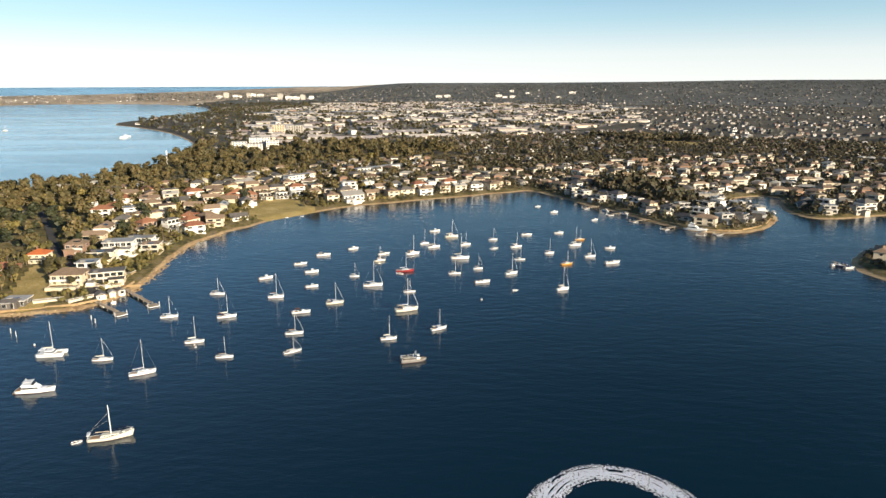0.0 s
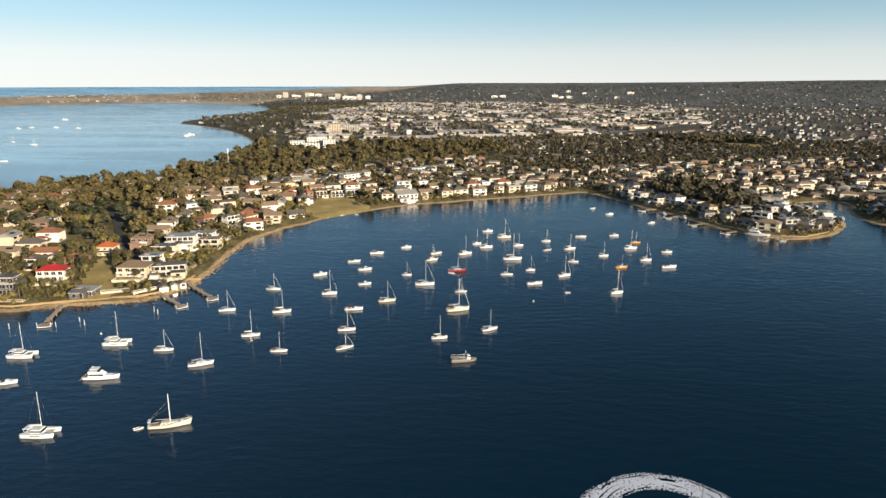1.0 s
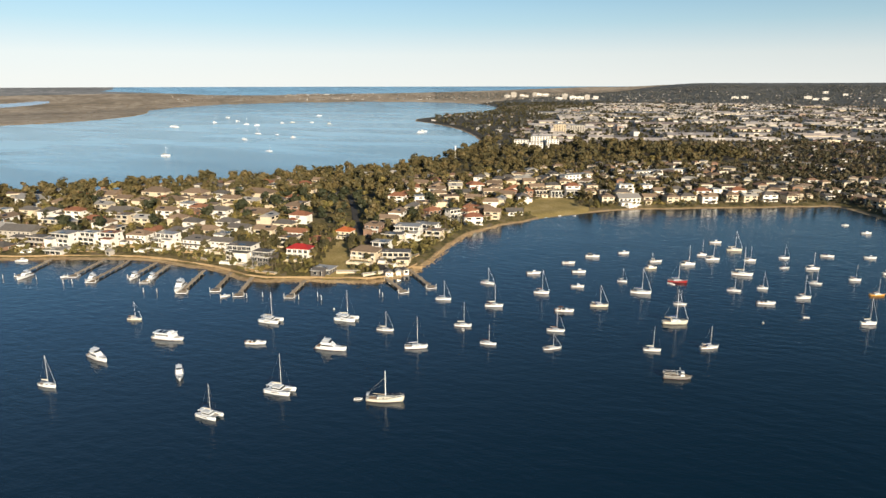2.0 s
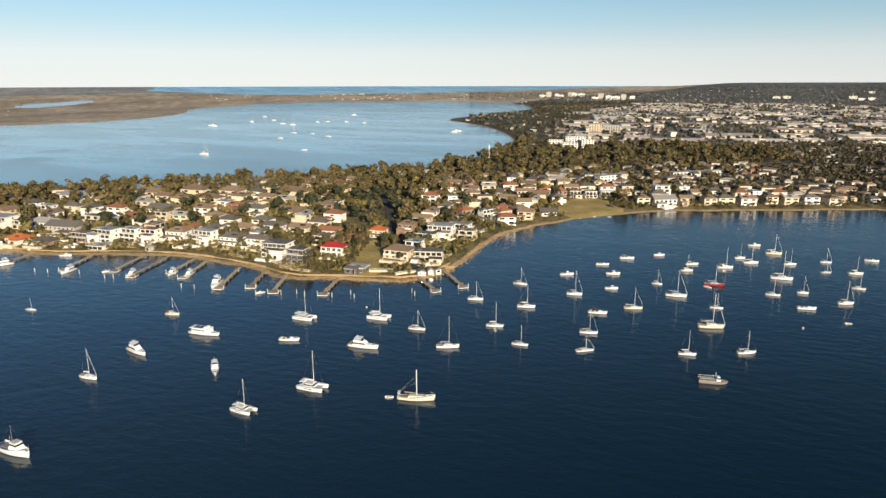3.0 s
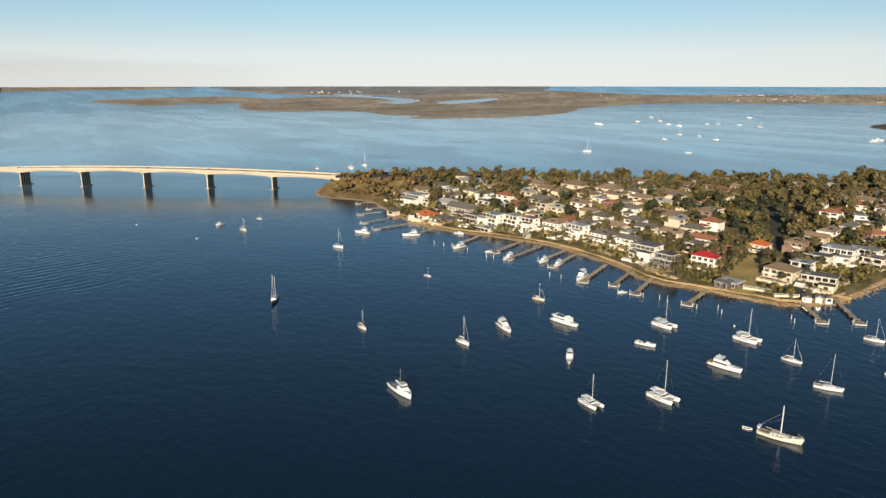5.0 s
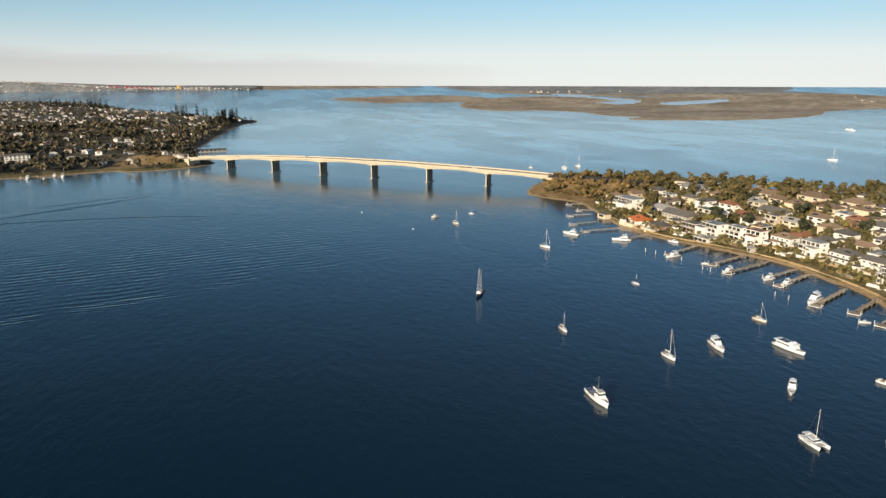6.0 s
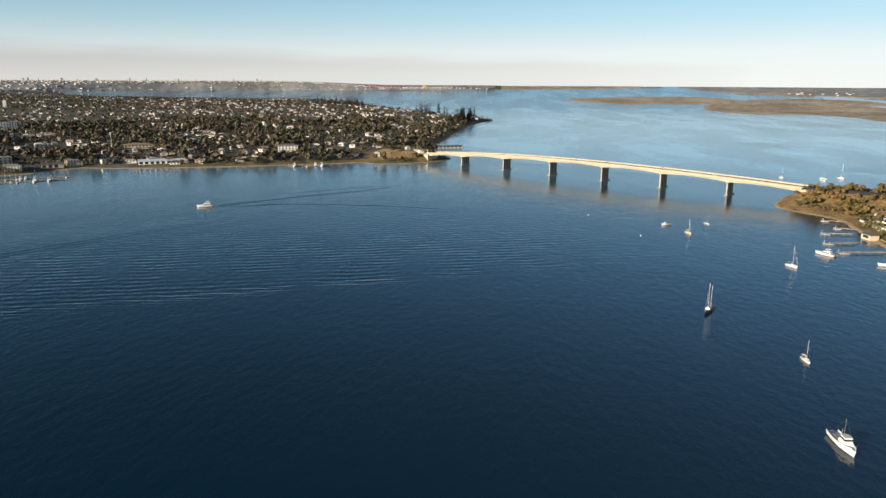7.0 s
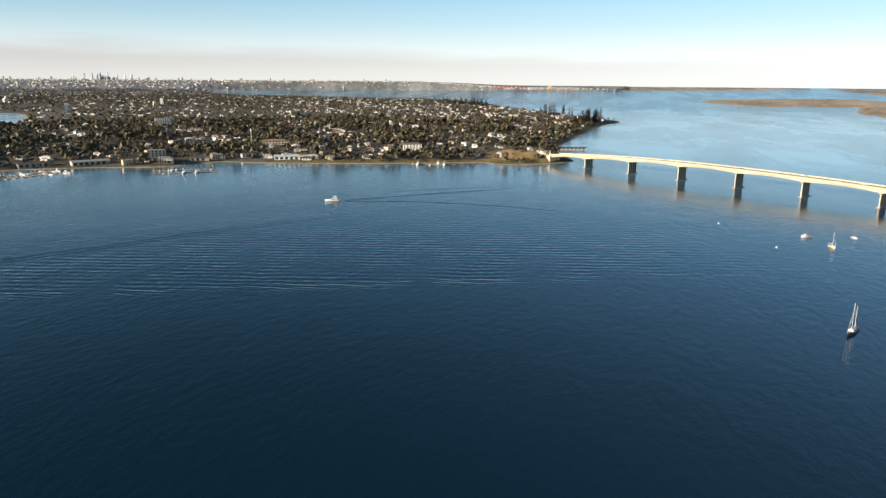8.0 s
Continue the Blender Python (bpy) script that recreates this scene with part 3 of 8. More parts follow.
LAGOON_NORTH = [(-1213, -1506), (-1323, -1432), (-1774, -1835), (-1898, -2044), (-1756, -2170), (-1500, -2100)]
SOUTH_LAND = COAST_HEADLAND + COAST_BEACH + COAST_CANAL + COAST_OCEAN + COAST_BAY + COAST_BACK


def rounded(poly):
    p = np.array(poly, float)
    q = np.roll(p, -1, 0)
    return np.stack([0.75 * p + 0.25 * q, 0.25 * p + 0.75 * q], 1).reshape(-1, 2)


def inside_by(x, y, poly):
    """How far each place lies inside the outline (negative outside)."""
    p = rounded(poly)
    best, odd = np.full(x.shape, 1e18), np.zeros(x.shape, bool)
    for (ax, ay), (bx, by) in zip(p, np.roll(p, -1, 0)):
        dx, dy = bx - ax, by - ay
        t = np.clip(((x - ax) * dx + (y - ay) * dy) / (dx * dx + dy * dy), 0, 1)
        best = np.minimum(best, (x - ax - t * dx) ** 2 + (y - ay - t * dy) ** 2)
        if dy:
            odd ^= ((ay > y) != (by > y)) & (x < ax + (y - ay) / dy * dx)
    return np.where(odd, 1, -1) * np.sqrt(best)


def step(x, a, b):
    t = np.clip((x - a) / (b - a), 0, 1)
    return t * t * (3 - 2 * t)


def shore(x, y):
    s = np.full(x.shape, -1e9)
    for poly in (SOUTH_LAND, POINT_EAST, KURNELL, SPIT, NORTH + NORTH_FAR):
        s = np.maximum(s, inside_by(x, y, poly))
    for poly in (LAGOON, LAGOON_WEST, LAGOON_OUTER, LAGOON_NORTH):
        s = np.minimum(s, -inside_by(x, y, poly))
    wob = np.sin(x * 0.11 + 1.3 * np.sin(y * 0.07)) + np.sin(y * 0.13 + 1.1 * np.sin(x * 0.09 + 2)) + 0.6 * np.sin(x * 0.31 + y * 0.27)
    return s + 0.7 * wob


def height(x, y, s):
    r, a = np.hypot(x, y), np.degrees(np.arctan2(-x, y))
    z = np.where(s < 0, np.maximum(s * 0.10, -2.5), 1.1 * step(s, 0, 6) + 0.9 * step(s, 6, 8) + 0.055 * np.clip(s - 9, 0, 110) + 0.02 * np.clip(s - 122, 0, 200))
    marsh = (r > 1500) & (x < -1300) & (y > 0)
    z = np.where(marsh & (s > 0), np.minimum(z, 2.5), z)
    hill = step(r, 3400, 9000) * (80 + 42 * step(-a, 4, 28)) * step(-a, -10, -2)
    hill += step(r, 5000, 10000) * 92 * step(a, 98, 108)
    for ox, oy, ux, uy, top in ((-686, 296, 0.62, 0.784, 12.0), (-999, -100, -0.62, -0.784, 8.5)):
        along, across = (x - ox) * ux + (y - oy) * uy, (x - ox) * uy - (y - oy) * ux
        z = z + np.where(s > -6, top * step(s, -1, 16) * step(along, -16, 6) * (1 - step(along, 30, 230)) * np.exp(-(across / 24) ** 2), 0)
    return z + np.where(s > 0, hill * step(s, 0, 300), 0)


NEAR = 3200.0


def sink(x, y, z):
    """Draws the country beyond NEAR together, so that all of it lies within five kilometres."""
    r = np.maximum(np.hypot(x, y), 1e-6)
    k = np.where(r > NEAR, (NEAR + 1500 * (1 - NEAR / r)) / r, 1.0)
    return x * k, y * k, np.where(r > NEAR, EYE_H - (EYE_H - z) * k, z), k


def flats(x, y):
    """Shallow lagoons of the marsh, drained to wet silt."""
    return np.maximum.reduce([inside_by(x, y, q) for q in (LAGOON, LAGOON_WEST, LAGOON_OUTER)])


def sheet(name, angles, radii, deep=-2.4):
    a, r = np.meshgrid(np.radians(angles), radii)
    x, y = -np.sin(a) * r, np.cos(a) * r
    s = shore(x, y)
    z = height(x, y, s)
    z = np.where((r > 2500) & (s < 0) & (flats(x, y) > 0), 0.2, z)
    rough = 0.35 * np.sin(x * 0.21 + y * 0.05) * np.sin(y * 0.17) * step(s, 14, 30)
    px, py, pz, _ = sink(x, y, z + rough)
    n, m = x.shape
    i = np.arange(n * m).reshape(n, m)
    q = np.stack([i[:-1, :-1], i[:-1, 1:], i[1:, 1:], i[1:, :-1]], -1).reshape(-1, 4)
    zz, ss, xx, yy = z.ravel(), s.ravel(), x.ravel(), y.ravel()
    q = q[zz[q].max(1) > deep]
    cs, cx, cy = ss[q].mean(1), xx[q].mean(1), yy[q].mean(1)
    cr = np.hypot(cx, cy)
    mi = np.where(cr > 1000, 3, 0)
    field = inside_by(cx, cy, FIELD) > 0
    mi[field | (inside_by(cx, cy, LAWN) > 0) | (inside_by(cx, cy, OVAL) > 0)] = 1
    marsh = (cr > 1500) & (cx < -1300) & (cy > 0)
    mi[inside_by(cx, cy, INDUSTRY) > 0] = 6
    marsh |= inside_by(cx, cy, MUD) > 0
    mi[marsh] = 4
    mi[(cs < -3.0) & ~marsh] = 2
    mi[(cs < np.where((cx < -3700) & (cy < 1700), 30, 7)) & marsh] = 2
    mi[(cr > 2500) & (flats(cx, cy) > 0)] = 10
    mi[marsh & (np.maximum(inside_by(cx, cy, DUNES), inside_by(cx, cy, SAND_FLAT)) > 0)] = 9
    mi[(np.maximum(inside_by(cx, cy, POINT_BANK), inside_by(cx, cy, NORTH_BANK)) > 0) & (cs > 4)] = 8
    # The farthest ground takes the colours that hold painted haze.
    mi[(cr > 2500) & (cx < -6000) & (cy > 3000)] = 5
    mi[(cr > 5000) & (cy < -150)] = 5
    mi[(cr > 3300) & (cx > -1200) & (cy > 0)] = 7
    used = np.unique(q)
    back = np.zeros(n * m, int)
    back[used] = np.arange(len(used))
    v = np.stack([px, py, pz], -1).reshape(-1, 3)[used]
    return new(name, mesh_np(name, v, back[q][:, ::-1], [SOIL, GRASS, SAND, TOWN, MARSH, BUILT_HAZED, YARD, BUSH_HAZED, DRY, DUNE, SILT], mi, True))


INDUSTRY = [(-351, 1120), (-637, 2530), (-502, 3682), (765, 3189), (581, 1946), (240, 1420), (-27, 1265), (-258, 1200)]
DUNES = [(-5900, 4520), (-6278, 4788), (-6455, 5561), (-6800, 5900), (-6100, 5480), (-5850, 4900)]
SAND_FLAT = [(-6388, 3983), (-7035, 3582), (-8200, 3700), (-7600, 4500), (-6800, 4600)]
POINT_BANK = [(-760, 320), (-730, 260), (-640, 250), (-600, 280), (-575, 285), (-575, 330), (-610, 380), (-690, 400), (-760, 380)]
NORTH_BANK = [(-968, -205), (-985, -130), (-1030, -90), (-1075, -120), (-1050, -190), (-1005, -225)]
MUD = [(-960, 2640), (-560, 2500), (-600, 3500), (-1180, 3800)]
FIELD = [(-166, 549), (-108, 601), (-147, 657), (-181, 635)]
LAWN = [(-227, 326), (-203, 334), (-229, 374), (-246, 402), (-254, 404), (-248, 380), (-237, 352)]
OVAL = [(406, 1229), (472, 1153), (420, 1120), (350, 1180)]
tagged(sheet("ground", np.arange(-52, 158, 0.3), 200 * 1.008 ** np.arange(0, 342)), "river banks with gardens, sand edges and suburban soil", "ground", kind="structure")
tagged(sheet("ground_far", np.arange(-52, 158, 0.5), 3040 * 1.022 ** np.arange(0, 86)), "distant low land with suburbs, marsh and hills", "ground", kind="structure")


def water_sheet():
    a = np.radians(np.arange(0, 360, 2.0))
    r = np.concatenate([np.concatenate([[0.02], np.linspace(40, 3000, 31)]), 3040 * 1.03 ** np.arange(0, 64)])
    A, Rr = np.meshgrid(a, r)
    x, y, z, _ = sink(-np.sin(A) * Rr + 0.9, np.cos(A) * Rr + 0.6, np.zeros(A.shape))
    n, m = x.shape
    i = np.arange(n * m).reshape(n, m)
    j = np.roll(i, -1, 1)
    q = np.stack([i[:-1], j[:-1], j[1:], i[1:]], -1).reshape(-1, 4)
    v = np.stack([x, y, z], -1).reshape(-1, 3)
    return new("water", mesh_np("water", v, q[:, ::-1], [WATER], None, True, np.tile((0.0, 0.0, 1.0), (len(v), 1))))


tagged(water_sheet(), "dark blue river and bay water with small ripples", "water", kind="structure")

# ---- bridge ----
AX, AY = Vector((0.62, 0.784, 0)), Vector((0.784, -0.62, 0))
BRIDGE_AT = Vector((-958, -48, 0))
BRIDGE_TURN = math.degrees(math.atan2(AX.y, AX.x))
SPAN = 74.0


def deck_z(k):
    """Height of the road along the bridge, k metres from the first pier."""
    return 21.0 - (1.31e-4 if k < 190 else 8.6e-5) * (k - 190) ** 2


def bridge():
    b = thing("road_bridge", "long pale concrete road bridge on slab piers", "bridge")
    b.matrix_basis = pose(*BRIDGE_AT, 0, 0, BRIDGE_TURN)
    ks = [-66] + [SPAN * i for i in range(6)] + [442]
    for a, c in zip(ks, ks[1:]):
        rings = []
        for i in range(9):
            k = a + (c - a) * i / 8
            z, e = deck_z(k), abs(i - 4) / 4
            deep = 2.6 + 1.5 * e ** 2
            rings.append([(k, y, z + q) for y, q in ((-8.2, -0.7), (-7.2, -deep), (7.2, -deep), (8.2, -0.7), (-8.2, -0.7))])
        part("girder_span", Geo().loft(rings), CONCRETE, b)
    st = [-66 + 508 * i / 48 for i in range(49)]
    part("deck_slab", Geo().loft([[(k, -10.4, deck_z(k) - 0.75), (k, 10.4, deck_z(k) - 0.75), (k, 10.4, deck_z(k)), (k, -10.4, deck_z(k)), (k, -10.4, deck_z(k) - 0.75)] for k in st]), CONCRETE, b)
    part("road_surface", Geo().loft([[(k, 8.0, deck_z(k) + 0.05), (k, -8.0, deck_z(k) + 0.05)] for k in st], caps=False), ASPHALT, b, "grey asphalt carriageway")
    for y in (-10.3, 10.0):
        part("parapet", Geo().loft([[(k, y, deck_z(k)), (k, y + 0.3, deck_z(k)), (k, y + 0.3, deck_z(k) + 1.15), (k, y, deck_z(k) + 1.15), (k, y, deck_z(k))] for k in st]), CONCRETE, b)
        part("handrail", Geo().loft([[(k, y, deck_z(k) + 1.4), (k, y + 0.2, deck_z(k) + 1.4), (k, y + 0.2, deck_z(k) + 1.52), (k, y, deck_z(k) + 1.52), (k, y, deck_z(k) + 1.4)] for k in st]), WIRE, b)
    for y in (-0.25, 0.25):
        part("median_kerb", Geo().loft([[(k, y - 0.12, deck_z(k) + 0.05), (k, y - 0.12, deck_z(k) + 0.35), (k, y + 0.12, deck_z(k) + 0.35), (k, y + 0.12, deck_z(k) + 0.05)] for k in st]), CONCRETE, b)
    dash = Geo()
    for k in np.arange(-60, 436, 9.0):
        for y in (-4.1, 4.1):
            z = deck_z(k) + 0.07
            dash.add([(k, y - 0.1, z), (k + 3.5, y - 0.1, deck_z(k + 3.5) + 0.07), (k + 3.5, y + 0.1, deck_z(k + 3.5) + 0.07), (k, y + 0.1, z)], [(0, 1, 2, 3)])
    tagged(part("lane_markings", dash, PAINT_WHITE, b, "white dashed lane lines"), kind="stuff")
    for i in range(6):
        k = SPAN * i
        z = deck_z(k) - 4.1
        pier = part("pier", Geo().taper(k - 1.5, -9.0, k + 1.5, 9.0, z - 1.3, z, -0.3, -0.5), PIER_STONE, b)
        part("pile_cap", Geo().taper(k - 2.2, -10.5, k + 2.2, 10.5, -2.0, 0.7, 0.3, 0.6), PIER_STONE, pier, "dark tide-stained pile cap")
        # A thin dark sheet behind the columns, added as the shade of their gaps.
        part("web_wall", Geo().taper(k - 0.14, -7.4, k + 0.14, 7.4, 0.4, z - 1.2, 0.05, 0.1), PIER_GAP_SHADE, pier)
        for y in (-7.4, -3.7, 0.0, 3.7, 7.4):
            part("column", Geo().taper(k - 0.6, y - 0.5, k + 0.6, y + 0.5, 0.4, z - 1.2, 0.05, 0.05), CONCRETE, pier)
    for k0, k1 in ((-78, -64), (440, 456)):
        part("abutment", Geo().taper(k0, -10.6, k1, 10.6, -1.5, deck_z((k0 + k1) / 2) - 0.8, 0.4, 0.2), CONCRETE, b)


bridge()


def car():
    c = thing("car", "small car driving lane on the bridge deck", "car", "cars on the bridge")
    part("body", Geo().taper(-2.2, -0.88, 2.2, 0.88, 0.3, 0.85, 0.08, 0.06), CAR_PAINT, c)
    cabin = part("cabin", Geo().taper(-1.5, -0.8, 1.1, 0.8, 0.85, 1.42, 0.5, 0.14, -0.05), GLASS, c, "dark tinted cabin glass")
    part("roof_panel", Geo().taper(-1.02, -0.66, 0.52, 0.66, 1.41, 1.46, 0.05, 0.04), CAR_PAINT, cabin)
    for x in (-1.35, 1.4):
        for y in (-0.85, 0.67):
            part("wheel", Geo().rod((x, y, 0.32), (x, y + 0.18, 0.32), 0.32, n=10), ASPHALT, c)
    return c


CAR = Kind(car())
for k, y, rev in ((18, -5.8, 0), (70, -2.2, 0), (118, 5.6, 1), (183, -2.1, 0), (208, -5.9, 0), (222, 2.4, 1), (247, -5.7, 0), (292, 5.9, 1), (330, -2.2, 0), (352, 2.2, 1), (398, -5.8, 0), (-30, 2.3, 1)):
    p = BRIDGE_AT + AX * k - AY * y
    CAR.put(at(p.x, p.y, deck_z(k) + 0.06, BRIDGE_TURN + 180 * rev), "car driving on the concrete bridge deck")


def road(name, pts, width, lift=0.12):
    """A strip of asphalt draped on the land."""
    p = np.array(pts, float)
    seg = [(a + (b - a) * i / 12) for a, b in zip(p, p[1:]) for i in range(12)] + [p[-1]]
    rings = []
    for i, q in enumerate(seg):
        d = seg[min(i + 1, len(seg) - 1)] - seg[max(i - 1, 0)]
        nrm = np.array([-d[1], d[0]]) / np.hypot(*d)
        row = []
        for o in (0.5, 0.16, -0.16, -0.5):
            e = q + nrm * width * o
            x, y = np.array([e[0]]), np.array([e[1]])
            row.append((e[0], e[1], float(height(x, y, shore(x, y))[0]) + lift + 0.3))
        rings.append(row)
    return tagged(new(name, finish(name, Geo().loft(rings, caps=False), ASPHALT)), "grey asphalt suburban street", "road", kind="structure")


# ---- boats ----
def hull_rings(L, B, free, bow=0.45, stern=0.78, draft=0.35, n=15, full=2.3):
    rings, edge = [], []
    for i in range(n):
        s = i / (n - 1)
        x = -L / 2 + L * s
        b = B / 2 * (1 - max(0.0, (s - 0.42) / 0.58) ** full) * (stern + (1 - stern) * min(1, s / 0.35))
        b = max(b, 0.02)
        z = free * (1 + bow * max(0, (s - 0.3) / 0.7) ** 1.8)
        rake = 0.07 * L * max(0, (s - 0.7) / 0.3)
        d = draft * (1 - max(0, (s - 0.75) / 0.25) ** 2)
        rings.append([(x + rake, -b, z), (x + rake * 0.7, -b * 0.97, z * 0.55), (x + rake * 0.3, -b * 0.86, 0.05), (x, -b * 0.45, -d), (x, 0, -d * 1.15),
                      (x, b * 0.45, -d), (x + rake * 0.3, b * 0.86, 0.05), (x + rake * 0.7, b * 0.97, z * 0.55), (x + rake, b, z)])
        edge.append((x + rake, b, z))
    return rings, edge


def add_hull(t, L, B, free, mat, deckmat=None, **kw):
    rings, edge = hull_rings(L, B, free, **kw)
    h = part("hull", Geo().loft(rings), mat, t, smooth=True)
    part("deck", Geo().loft([[(x, -b * 0.95, z - 0.06), (x, 0, z + 0.02), (x, b * 0.95, z - 0.06)] for x, b, z in edge], caps=False), deckmat or DECK, t)
    band = Geo()
    for s in (-1, 1):
        band.loft([[(r[2][0], s * abs(r[2][1]) * 1.012, 0.02), (r[2][0], s * abs(r[2][1]) * 1.03, 0.2)] for r in rings[:-1]], caps=False)
    part("boot_stripe", band, ANTIFOUL, h, "dark waterline stripe")
    return edge


def guard_rail(t, edge, lo, hi, up=0.6):
    g = Geo()
    pts = edge[lo:hi]
    for s in (-1, 1):
        for (x, b, z), (x2, b2, z2) in zip(pts, pts[1:]):
            g.rod((x, s * b * 0.95, z + up), (x2, s * b2 * 0.95, z2 + up), 0.011, n=4)
        for x, b, z in pts[::2]:
            g.rod((x, s * b * 0.95, z), (x, s * b * 0.95, z + up), 0.011, n=4)
    part("guard_rail", g, WIRE, t)


def rig(t, x, foot, top, boom, edge, furl=True, cover=CANVAS, r=0.09):
    mast = part("mast", Geo().rod((x, 0, foot), (x, 0, top), r, r * 0.7, 8), ALLOY, t)
    bm = part("boom", Geo().rod((x, 0, foot + 1.0), (x - boom, 0, foot + 0.95), 0.08, n=6), ALLOY, t)
    rings = []
    for i in range(8):
        s = i / 7
        q = 0.30 * (1 - 0.55 * s)
        rings.append([(x - 0.15 - (boom - 0.3) * s, q * 0.6 * math.cos(a), foot + 1.12 + q * 0.7 + q * math.sin(a)) for a in (2 * math.pi * j / 8 for j in range(9))])
    part("sail_cover", Geo().loft(rings), cover, bm, "stowed mainsail under its cover")
    bx, _, bz = edge[-1]
    sx, _, sz = edge[0]
    g = Geo().rod((sx, 0, sz), (x, 0, top), 0.011, n=4)
    j = edge[len(edge) // 2]
    for s in (-1, 1):
        g.rod((x, s * j[1] * 0.93, j[2]), (x, s * 0.9, foot + (top - foot) * 0.55), 0.011, n=4).rod((x, s * 0.9, foot + (top - foot) * 0.55), (x, 0, top - 0.3), 0.011, n=4)
    part("stay", g, WIRE, mast)
    if furl:
        part("furled_sail", Geo().rod((bx - 0.1, 0, bz + 0.3), (x + 0.1, 0, top - 0.4), 0.06, 0.03, 6), GEL, mast, "white headsail furled on the forestay")
    else:
        part("forestay", Geo().rod((bx - 0.1, 0, bz), (x, 0, top - 0.2), 0.011, n=4), WIRE, mast)


def sailboat(label, hullmat, furl, dodger, mast=13.0, cabin=GEL):
    t = thing("sailing_yacht", label, "sailboat", "moored boats")
    e = add_hull(t, 10, 3.1, 1.05, hullmat)
    c = part("coachroof", Geo().taper(-1.6, -1.0, 2.6, 1.0, 1.05, 1.62, 0.35, 0.18, -0.1), cabin, t)
    for y in (-0.97, 0.9):
        part("cabin_window", Geo().box(-1.2, y, 1.25, 1.7, y + 0.07, 1.45), GLASS, c)
    part("cockpit_well", Geo().box(-4.3, -0.75, 0.9, -1.8, 0.75, 1.06), TEAK, t)
    if dodger:
        part("spray_hood", Geo().taper(-2.0, -1.0, -0.9, 1.0, 1.5, 2.35, 0.3, 0.2, -0.1), CANVAS, t)
        part("bimini", Geo().taper(-4.2, -1.0, -2.3, 1.0, 2.45, 2.62, 0.2, 0.15), CANVAS, t)
    guard_rail(t, e, 0, 15)
    rig(t, 0.9, 1.5, mast, 4.2, e, furl)
    return t


def two_master():
    t = thing("schooner", "dark-hulled two-masted sailing boat on a mooring", "sailboat", "moored boats")
    e = add_hull(t, 15, 4.0, 1.3, GEL_BLUE, TEAK)
    part("deckhouse", Geo().taper(-3.5, -1.2, 2.5, 1.2, 1.3, 2.2, 0.3, 0.2), GEL, t)
    guard_rail(t, e, 0, 15)
    rig(t, 2.0, 1.4, 17, 5.0, e, True)
    part("mizzen_mast", Geo().rod((-3.8, 0, 1.4), (-3.8, 0, 14.5), 0.11, 0.07, 8), ALLOY, t)
    part("mizzen_boom", Geo().rod((-3.8, 0, 2.6), (-7.2, 0, 2.6), 0.09, n=6), ALLOY, t)
    part("bowsprit", Geo().rod((7.8, 0, 1.9), (9.6, 0, 2.3), 0.09, 0.05), TIMBER, t)
    return t


def ketch():
    t = thing("cruising_ketch", "cream-hulled old sailing boat with cluttered deck and bare mast", "sailboat", "moored boats")
    e = add_hull(t, 15, 4.2, 1.2, GEL_CREAM, DECK, bow=0.9, stern=0.6)
    c = part("coachroof", Geo().taper(-3.0, -1.3, 3.6, 1.3, 1.15, 1.85, 0.4, 0.25), GEL_CREAM, t)
    for y in (-1.26, 1.18):
        for x in (-2.0, -0.6, 0.8, 2.2):
            part("porthole", Geo().box(x, y, 1.35, x + 0.7, y + 0.08, 1.62), GLASS, c)
    part("cockpit_well", Geo().box(-6.2, -1.0, 1.0, -3.3, 1.0, 1.22), TEAK, t)
    part("stern_gantry", Geo().rod((-7, -1.3, 1.2), (-7, -1.3, 2.7), 0.06).rod((-7, 1.3, 1.2), (-7, 1.3, 2.7), 0.06).rod((-7, -1.3, 2.7), (-7, 1.3, 2.7), 0.06).taper(-7.4, -1.5, -6.2, 1.5, 2.7, 2.85, 0.1, 0.1), GEL, t)
    part("foredeck_box", Geo().taper(4.4, -0.6, 5.4, 0.6, 1.6, 2.1, 0.1, 0.1), GEL_CREAM, t)
    part("bow_rail", Geo().rod((7.9, 0, 2.4), (6.2, -1.2, 2.9), 0.05).rod((7.9, 0, 2.4), (6.2, 1.2, 2.9), 0.05).rod((7.9, 0, 2.4), (7.9, 0, 3.1), 0.05), ALLOY, t)
    guard_rail(t, e, 0, 15, 0.75)
    part("mast", Geo().rod((0.6, 0, 1.6), (0.6, 0, 12.0), 0.2, 0.15, 8), GEL, t)
    part("mast_steps", Geo().box(0.45, -0.5, 6.2, 0.75, 0.5, 6.32).box(0.45, -0.35, 8.4, 0.75, 0.35, 8.5), ALLOY, t)
    part("boom", Geo().rod((0.4, 0, 2.6), (-4.6, 0, 2.9), 0.12, n=6), TIMBER, t)
    part("stay", Geo().rod((-7.0, 0, 2.8), (0.6, 0, 9.5), 0.05, n=4).rod((-7.0, 0.4, 2.8), (0.6, 0, 7.0), 0.03, n=4), WIRE, t)
    return t


